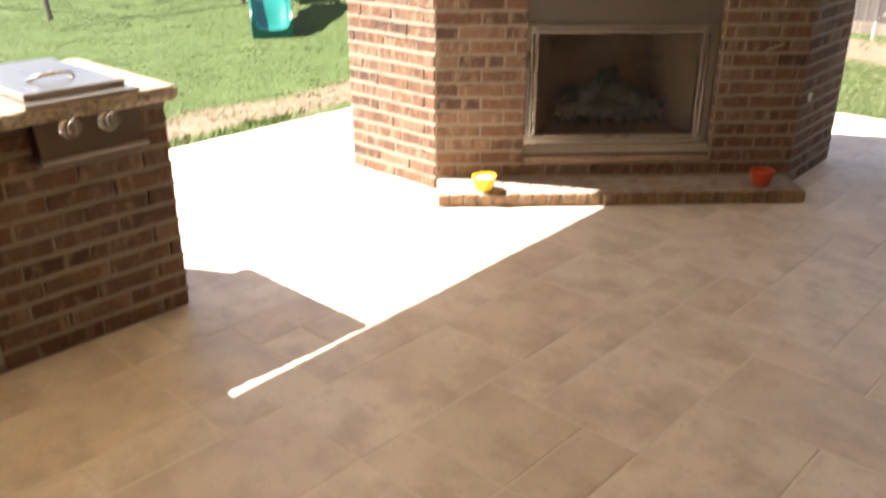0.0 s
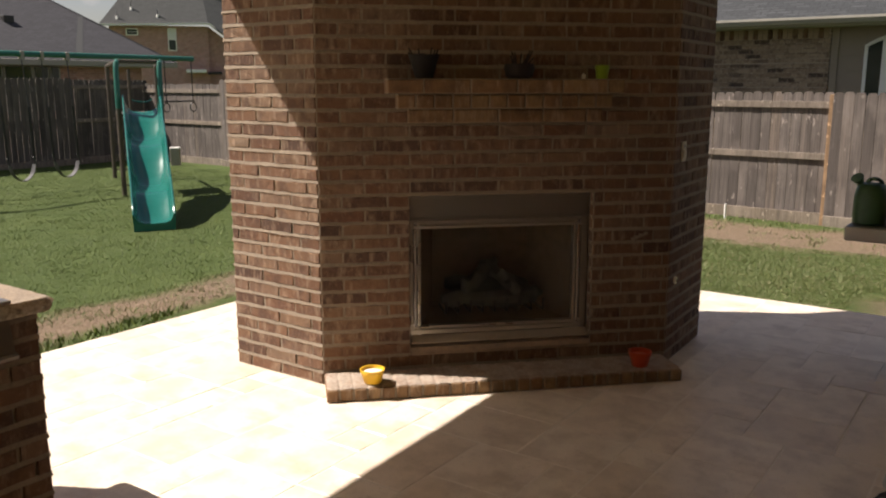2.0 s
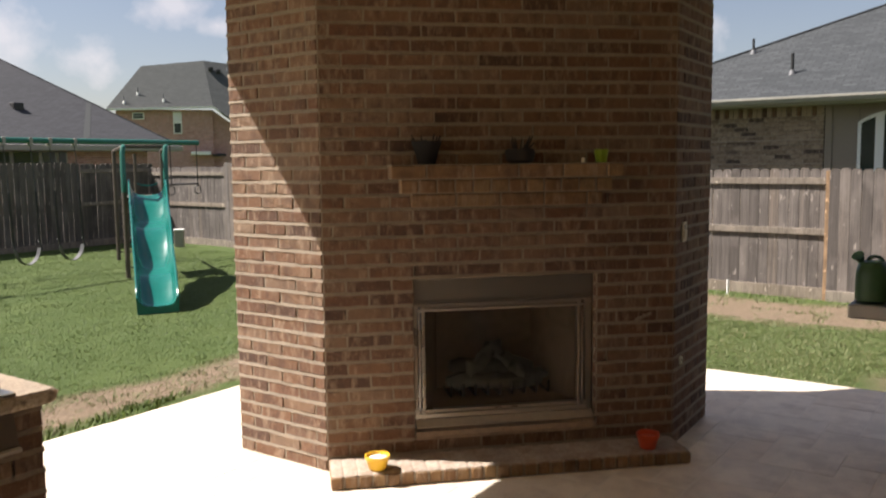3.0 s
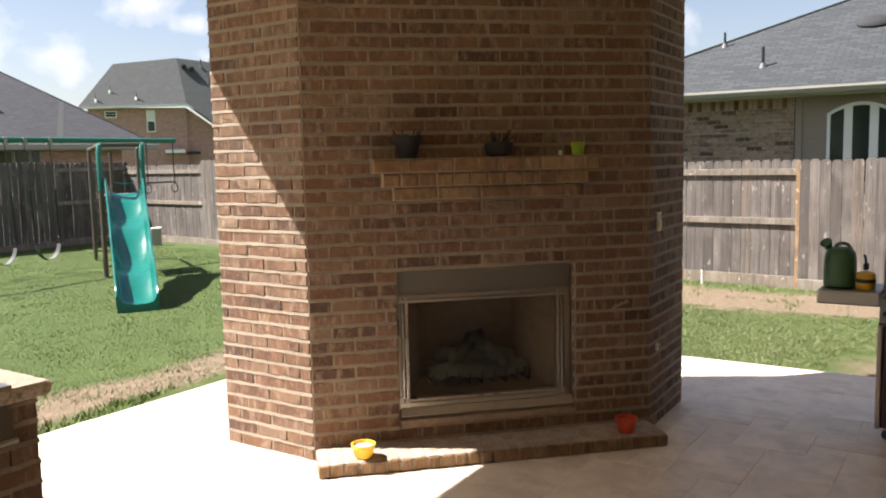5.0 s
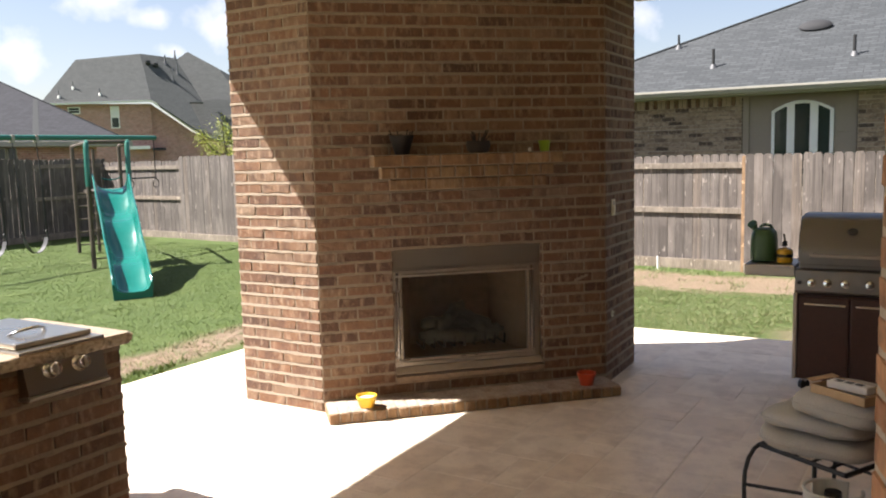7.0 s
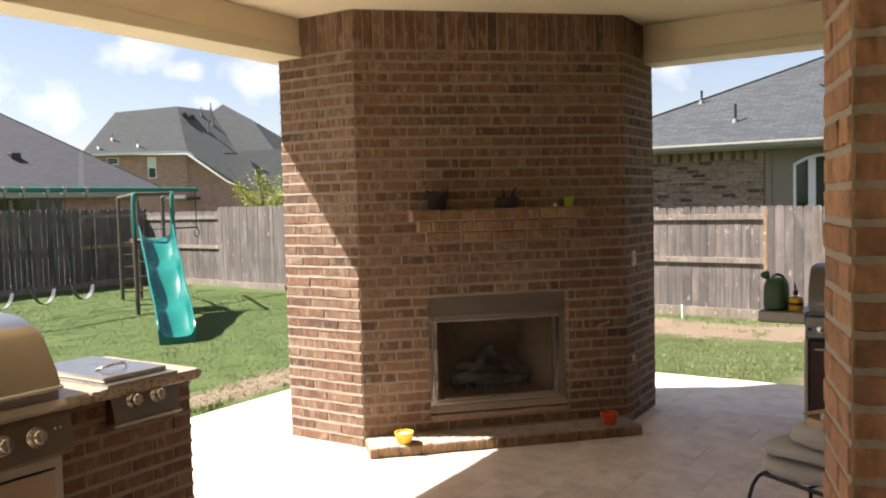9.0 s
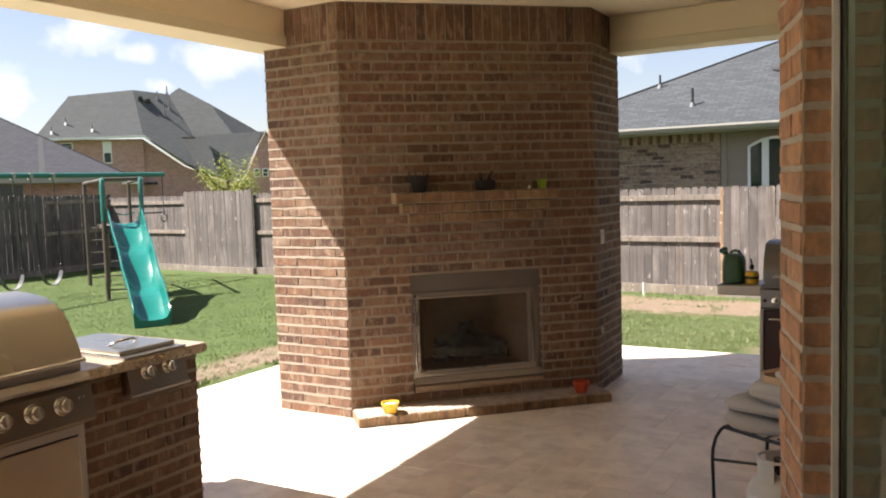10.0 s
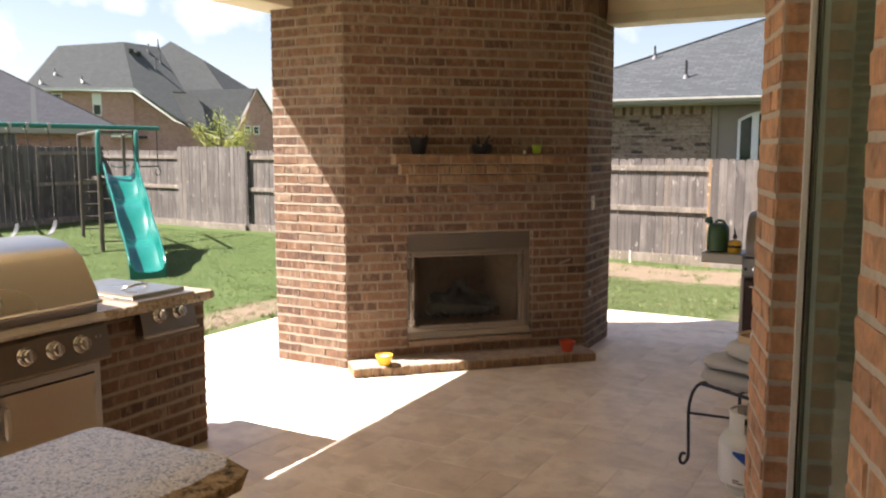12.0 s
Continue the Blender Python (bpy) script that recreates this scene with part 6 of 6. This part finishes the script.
def arch_bar(y0, y1, z0f, z1f, x0, x1):
    bm = bmesh.new()
    n = 10
    lo, hi = [], []
    for i in range(n + 1):
        y = y0 + (y1 - y0) * i / n
        lo.append((y, z0f(y)))
        hi.append((y, z1f(y)))
    loop = lo + hi[::-1]
    a = [bm.verts.new((x0, y, z)) for y, z in loop]
    b = [bm.verts.new((x1, y, z)) for y, z in loop]
    bm.faces.new(a)
    bm.faces.new(b[::-1])
    k = len(loop)
    for i in range(k):
        bm.faces.new((a[i], b[i], b[(i + 1) % k], a[(i + 1) % k]))
    return bm


for y0, y1 in ((-1.08, -0.87), (-1.46, -1.19), (-1.78, -1.57)):
    o = part("pane", arch_bar(y0, y1, lambda y: 1.2, lambda y: arch(y) - 0.03, 11.642, 11.654), PANE, hwin)
for y0, y1 in ((-0.87, -0.82), (-1.2, -1.075), (-1.58, -1.45), (-1.83, -1.77)):
    part("mullion", arch_bar(y0, y1, lambda y: 1.2, lambda y: arch(y) - 0.01, 11.615, 11.65), WHITE, hwin)
part("head_frame", arch_bar(-1.83, -0.82, lambda y: arch(y) - 0.04, lambda y: arch(y) + 0.015, 11.61, 11.65), WHITE, hwin)
E1, E2, E3, E4 = (11.1, 3.75, 2.74), (11.1, -12, 2.74), (19.16, -12, 2.74), (19.16, 3.75, 2.74)
R1, R2 = (15.13, -1.29, 4.82), (15.13, -12, 4.82)
uvpart("roof", slab([E1, E2, R2, R1], 0.08, slab([E1, R1, E4], 0.08, slab([E4, R1, R2, E3], 0.08))), SHINGLE, nh, "grey shingle hip roof")
part("ridge_cap", pipe(bmesh.new(), [E1, R1], 0.03, 6), SHINGLE, nh)
part("ridge_cap", pipe(bmesh.new(), [R1, R2], 0.03, 6), SHINGLE, nh)
part("soffit", B(11.12, 11.6, -11, 3.65, 2.6, 2.64), GUTTER, nh)
part("gutter", sweep(bmesh.new(), [(11.12, 2.62), (11.03, 2.63), (11.0, 2.7), (11.005, 2.735), (11.12, 2.735)], -12, 3.75, "y"), GUTTER, nh)
for u_, v_, h_, r_ in ((11.95, 0.28, 0.34, 0.035), (12.95, 1.2, 0.26, 0.03), (12.05, -2.08, 0.34, 0.035)):
    z_ = 2.74 + 0.517 * (u_ - 11.1)
    part("vent_pipe", rod(bmesh.new(), (u_, v_, z_ - 0.05), (u_, v_, z_ + h_), r_ * 0.8), BLACK, nh)
    part("pipe_boot", rod(bmesh.new(), (u_, v_, z_ - 0.03), (u_, v_, z_ + 0.06), 0.07, 0.04, 12), PVC, nh)
bm = bmesh.new()
bmesh.ops.create_uvsphere(bm, u_segments=18, v_segments=9, radius=1.0, matrix=Matrix.Translation((13.35, -1.28, 3.94)) @ Matrix.Rotation(radians(-31), 4, "Y") @ Matrix.Diagonal((0.2, 0.3, 0.1, 1)))
part("roof_vent", bm, MATT, nh, "dark metal roof vent", smooth=True)

lh_ = thing("far_house", "one-storey house with a dark shingle roof behind the back fence", "house", HOUSE, (6, 22, -0.2))
uvpart("wall", B(-4, 12.6, 19.1, 26, -0.2, 2.3), NB_RED, lh_)
uvpart("roof", slab([(-6, 18.6, 2.36), (13.5, 18.6, 2.36), (10.4, 23.2, 5.1), (-6, 23.2, 5.1)], 0.1, slab([(13.5, 18.6, 2.36), (13.5, 27.8, 2.36), (10.4, 23.2, 5.1)], 0.1)), SHINGLE_D, lh_, "dark grey shingle roof")
part("ridge_cap", pipe(bmesh.new(), [(13.5, 18.6, 2.36), (10.4, 23.2, 5.1)], 0.03, 6), SHINGLE_D, lh_)
part("hip_seam", slab([(10.2, 18.65, 2.395), (10.42, 18.65, 2.395), (11.95, 20.9, 3.735), (11.8, 20.9, 3.735)], 0.012), SHINGLE_F, lh_, "paler shingle strip along the hip seam")
for a_, b_ in ((7.95, 8.32), (8.44, 9.13), (9.24, 9.6), (9.72, 9.92)):
    w_ = part("window", B(a_ - 0.05, b_ + 0.05, 19.06, 19.098, 1.0, 2.19), GUTTER, lh_)
    part("pane", B(a_, b_, 19.04, 19.058, 1.05, 2.17), PANE, w_)
part("gutter", B(-6, 13.5, 18.52, 18.62, 2.2, 2.36, bevel=0.02), GUTTER, lh_)
part("soffit", B(-5.9, 13.4, 18.62, 19.1, 2.2, 2.24), GUTTER, lh_)
part("skylight", B(9.2, 9.5, 20.3, 20.6, 3.36, 3.58, bevel=0.03), BLACK, lh_)

FH = Matrix.Translation((-16.6, 76.3, -0.72)) @ Matrix.Rotation(radians(7.5), 4, "Z") @ Matrix.Scale(1.405, 4)
fh = thing("far_house", "two-storey red brick house with steep dark grey hip roofs", "house", FH, (8, 4, -0.2))
bm = prism(bmesh.new(), [(0.35, 0.5), (6.45, 0.5), (6.45, 9), (0.35, 9)], -0.2, 5.5)
uvpart("wall", bm, NB_RED, fh, "red-brown brick wall")
uvpart("wall", sweep(bmesh.new(), [(6.46, -0.2), (12.3, -0.2), (12.3, 2.2), (12.0, 2.4), (9.05, 3.6), (6.46, 5.5)], 0.75, 2.4, "y"), NB_RED, fh)
uvpart("wall", prism(bmesh.new(), [(12.31, 0.9), (16.4, 0.9), (16.4, 8), (12.31, 8)], -0.2, 2.5), NB_RED, fh)
uvpart("wall", slab([(13.05, 0.88, 2.51), (16.7, 0.88, 2.51), (14.72, 0.88, 5.9)], 0.15), NB_RED, fh, "brick gable")


def slope(a, b, c, *more):
    """A flat roof slope: three corners, and (x, z) of the others, which are brought into the same plane."""
    a, b, c = Vector(a), Vector(b), Vector(c)
    n = (b - a).cross(c - a)
    rest = [Vector((x, a.y - (n.x * (x - a.x) + n.z * (z - a.z)) / n.y, z)) for x, z in more]
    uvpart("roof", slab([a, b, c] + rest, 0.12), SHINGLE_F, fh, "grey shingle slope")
    return lambda x, z: a.y - (n.x * (x - a.x) + n.z * (z - a.z)) / n.y


slope((-0.2, 0, 5.5), (6.47, 0, 5.7), (6.05, 2.6, 9.0), (1.98, 8.5))
slope((-0.2, 0, 5.5), (1.98, 2.4, 8.5), (2.4, 9, 8.4))
side_y = slope((8.41, 3.2, 8.81), (6.05, 2.6, 9.0), (6.47, 0, 5.7), (9.08, 3.77), (12.09, 2.51), (12.2, 2.62), (9.83, 3.2), (8.95, 5.6), (9.9, 5.6))
slope((8.88, 2.9, 5.8), (14.75, 2.0, 6.06), (13.0, 0.75, 2.78), (12.15, 2.6), (9.83, 3.74))
slope((9.42, 5.4, 9.52), (11.41, 4.2, 8.23), (12.67, 2.7, 6.02), (12.75, 5.6), (9.9, 5.6), (8.41, 8.81))
slope((11.41, 4.2, 8.23), (15.01, 4.5, 6.13), (12.67, 2.72, 6.02))
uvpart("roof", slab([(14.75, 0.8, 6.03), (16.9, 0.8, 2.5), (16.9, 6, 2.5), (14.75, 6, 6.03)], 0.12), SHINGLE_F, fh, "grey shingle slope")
for pts in ([(-0.2, -0.05, 5.44), (6.5, -0.05, 5.64)], [(6.5, -0.05, 5.64), (9.08, 0.05, 3.7), (12.09, 0.12, 2.44)]):
    part("fascia", pipe(bmesh.new(), pts, 0.085, 4), WHITE, fh, "white painted eave board")
part("rake_board", pipe(bmesh.new(), [(13.0, 0.7, 2.72), (14.75, 0.78, 5.97), (16.9, 0.78, 2.44)], 0.05, 4), GUTTER, fh)
for x0, x1, z0, z1, y in ((3.9, 4.45, 3.9, 5.35, 0.5), (1.35, 2.1, 4.85, 5.3, 0.5), (13.75, 14.2, 2.75, 3.35, 0.72), (14.35, 14.8, 2.75, 3.35, 0.72)):
    w_ = part("window", B(x0, x1, y - 0.05, y - 0.005, z0, z1), WHITE, fh)
    part("pane", B(x0 + 0.07, x1 - 0.07, y - 0.07, y - 0.051, z0 + 0.07, z0 + (z1 - z0) * 0.48), PANE, w_)
    part("pane", B(x0 + 0.07, x1 - 0.07, y - 0.07, y - 0.051, z0 + (z1 - z0) * 0.55, z1 - 0.07), PANE if z1 - z0 < 1 else PAPER, w_)
for x_, z_, h_ in ((0.9, 5.95, 0.35), (1.75, 6.55, 0.4), (3.35, 6.1, 0.4)):
    y_ = 0.79 * (z_ - 5.5 - 0.03 * x_)
    part("vent_pipe", rod(bmesh.new(), (x_, y_, z_ - 0.2), (x_, y_, z_ + h_), 0.035, 0.035, 8), PVC, fh)
    part("pipe_boot", rod(bmesh.new(), (x_, y_, z_ - 0.12), (x_, y_, z_ + 0.1), 0.12, 0.06, 8), WHITE, fh)
for x_, z_, h_ in ((8.03, 7.15, 0.85), (8.4, 7.7, 0.6), (7.66, 8.4, 0.55), (8.36, 8.8, 0.55)):
    part("vent_pipe", rod(bmesh.new(), (x_, side_y(x_, z_), z_ - 0.2), (x_, side_y(x_, z_), z_ + h_), 0.042, 0.042, 8), PVC, fh)
    part("pipe_boot", rod(bmesh.new(), (x_, side_y(x_, z_), z_ - 0.15), (x_, side_y(x_, z_), z_ + 0.16), 0.13, 0.07, 8), PVC, fh)
for x_, z_ in ((6.5, 8.35), (7.0, 8.2)):
    y_ = side_y(x_, z_)
    part("roof_vent", B(x_ - 0.16, x_ + 0.16, y_ - 0.3, y_ + 0.1, z_ - 0.1, z_ + 0.16, bevel=0.05), BLACK, fh, "dark box vent")
part("awning", B(4.95, 6.2, -0.5, 0.49, 2.5, 2.72, bevel=0.02), WHITE, fh, "pale metal awning")
# dark bar drawn for the shadow gap at the lower roof edge
part("shadow_gap_bar", B(6.35, 7.2, -0.2, 0.53, 2.42, 2.58, bevel=0.02), SHINGLE_D, fh, "dark bar standing in for the shadow gap at the lower roof edge")


# ---- small tree behind the fence ----
def small_tree():
    c = P(11.9, 12.9, -0.2)
    t = thing("young_tree", "young tree with yellow-green leaves behind the fence", "tree", WORLD, tuple(c))
    rnd = random.Random(21)
    part("trunk", pipe(bmesh.new(), [c, c + Vector((0.05, 0, 0.9)), c + Vector((0.0, 0.03, 1.7)), c + Vector((0.04, 0, 2.4))], 0.045, 8), BARK, t)
    tips = []
    for i in range(16):
        z0 = rnd.uniform(1.2, 2.2)
        a = rnd.uniform(0, 6.28)
        l = rnd.uniform(0.35, 0.85)
        p0 = c + Vector((0.02, 0, z0))
        p1 = p0 + Vector((math.cos(a) * l * 0.5, math.sin(a) * l * 0.5, l * 0.25))
        p2 = p0 + Vector((math.cos(a) * l, math.sin(a) * l, l * 0.85))
        part("limb", pipe(bmesh.new(), [p0, p1, p2], 0.012, 5), BARK, t)
        tips += [p1.lerp(p2, s_ / 3) for s_ in range(4)]
    tips += [c + Vector((0.04, 0, z)) for z in (2.2, 2.4, 2.6)]
    vs, fs = [], []
    for p in tips:
        for _ in range(110):
            q = p + Vector((rnd.gauss(0, 0.13), rnd.gauss(0, 0.13), rnd.gauss(0, 0.1)))
            a = Vector((rnd.uniform(-1, 1), rnd.uniform(-1, 1), rnd.uniform(-0.6, 0.6))).normalized() * rnd.uniform(0.016, 0.034)
            b = a.cross(Vector((rnd.uniform(-1, 1), rnd.uniform(-1, 1), 1))).normalized() * 0.011
            o = len(vs)
            vs += [q - a, q + b, q + a, q - b]
            fs.append((o, o + 1, o + 2, o + 3))
    me = bpy.data.meshes.new("crown")
    me.from_pydata([tuple(v) for v in vs], [], fs)
    me.materials.append(LEAF)
    hang(new("crown", me), t)


small_tree()


# ---- grass ----
def grass(name, label, count, area, height, lean, seed, keep=None, wide=0.006, mat=BLADE):
    """Many single blades over a stretch of the plan, as one object."""
    rnd = np.random.RandomState(seed)
    u = rnd.uniform(area[0], area[1], count)
    v = rnd.uniform(area[2], area[3], count)
    vs, fs = [], []
    for a, b in zip(u, v):
        if keep and not keep(a, b):
            continue
        p = P(a, b)
        z = ground_z(p.x, p.y)
        h = height * rnd.uniform(0.5, 1.25)
        th = rnd.uniform(0, 6.283)
        w = wide + 0.05 * h
        cx, cy = math.cos(th) * w, math.sin(th) * w
        lx, ly = rnd.uniform(-lean, lean, 2) * h
        o = len(vs)
        vs += [(p.x - cx, p.y - cy, z - 0.01), (p.x + cx, p.y + cy, z - 0.01), (p.x + lx, p.y + ly, z + h)]
        fs.append((o, o + 1, o + 2))
    me = bpy.data.meshes.new(name)
    me.from_pydata(vs, [], fs)
    me.materials.append(mat)
    return tagged(new(name, me), label, "grass", kind="stuff")


def patchy(a, b):
    p = P(a, b)
    return noise.noise((p.x * 0.9, p.y * 0.9, 7.0)) > -0.22


grass("grass", "mown green lawn grass", 260000, (-5.0, 9.2, 2.9, 15.6), 0.019, 1.6, 1, lambda a, b: not (a > 6.2 and b < 5), 0.0035)
grass("grass", "long green grass beside the patio", 190000, (3.53, 6.75, -4.5, 2.0), 0.022, 1.7, 2, lambda a, b: (a < 6.3 + 0.6 * noise.noise((b * 1.7, 0, 2.0)) or patchy(a * 4, b * 4 + 9)) and not (b < -2.1 and a < 4.6 and noise.noise((a * 2.2, b * 2.2, 3.0)) > -0.3), 0.0016, BLADE_L)
grass("grass", "taller pale green grass tufts in the side yard", 6000, (4.2, 6.4, -3.6, 1.6), 0.055, 1.1, 12, lambda a, b: noise.noise((a * 2.6, b * 2.6, 5.0)) > 0.22, 0.0016, BLADE_L)
grass("grass", "green grass tufts along the patio edge", 2600, (-3.5, 3.5, 1.93, 2.2), 0.05, 1.0, 3, patchy)
grass("grass", "sparse weeds on the bare soil", 7000, (-3.5, 3.5, 2.1, 3.1), 0.035, 1.2, 4, lambda a, b: patchy(a * 3, b * 3) and patchy(a * 7, b * 7), 0.003, BLADE_L)
grass("grass", "sparse weeds along the fence", 9000, (6.6, 8.95, -4.5, 4), 0.05, 1.0, 5, lambda a, b: patchy(a * 4, b * 4) and (a > 8.3 or noise.noise((a * 3.1, b * 3.1, 1.0)) > 0.15), 0.0035, BLADE_L)

# ---- patio ----
patio = tagged(solo("patio", prism(bmesh.new(), [P(-7.9, -6.2), P(3.49, -6.2), P(3.49, 1.88), P(-7.9, 1.88)], -0.4, -0.002), GROUT), "cream travertine patio laid in mixed rectangles", "patio", kind="structure")
MOD = 0.2032
NU, NV = 56, 39
used = [[False] * NV for _ in range(NU)]
rnd = random.Random(17)
sizes = [(3, 2), (2, 3), (2, 2), (2, 2), (1, 2), (2, 1), (3, 2), (1, 1)]
near_t, far_t = [], []
for i in range(NU):
    for j in range(NV):
        if used[i][j]:
            continue
        opts = sizes[:]
        rnd.shuffle(opts)
        for w_, h_ in opts + [(1, 1)]:
            if i + w_ <= NU and j + h_ <= NV and not any(used[a][b] for a in range(i, i + w_) for b in range(j, j + h_)):
                break
        for a in range(i, i + w_):
            for b in range(j, j + h_):
                used[a][b] = True
        u = 3.5 - (i + w_ / 2) * MOD
        v = 1.89 - (j + h_ / 2) * MOD
        (near_t if u > -3.4 and v > -3.1 and len(near_t) < 300 else far_t).append((w_, h_, u, v))
tile_kinds = {}
for w_, h_ in set(sizes):
    tile_kinds[(w_, h_)] = [chunk("tile", w_ * MOD - 0.007, 0.02, h_ * MOD - 0.007, 0.003, 0.0012, STONE, 5 * w_ + h_ + 31 * s_) for s_ in range(3)]


def tile_pose(u, v):
    return Matrix.Translation(P(u, v, rnd.uniform(-0.0012, 0.0008))) @ Matrix.Rotation(radians(45), 4, "Z") @ Matrix.Rotation(radians(-90), 4, "X")


for w_, h_, u, v in near_t:
    ob = new("tile", tile_kinds[(w_, h_)][rnd.randrange(3)])
    ob.parent = patio
    ob.matrix_basis = tile_pose(u, v)
for key in tile_kinds:
    rest = [tile_pose(u, v) for w_, h_, u, v in far_t if (w_, h_) == key]
    if rest:
        join_pieces("outer_tiles", rest, tile_kinds[key], STONE_J, patio)

# ---- bricks ----
fire_places.lay(fireplace, (BRICK, BRICK_J))
iw.lay(island, (BRICK, BRICK_J))
bw.lay(bar, (BRICK, BRICK_J))
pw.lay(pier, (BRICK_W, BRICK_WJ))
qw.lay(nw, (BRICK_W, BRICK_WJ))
nbw.lay(nh, (NB_BRICK, NB_BRICK))
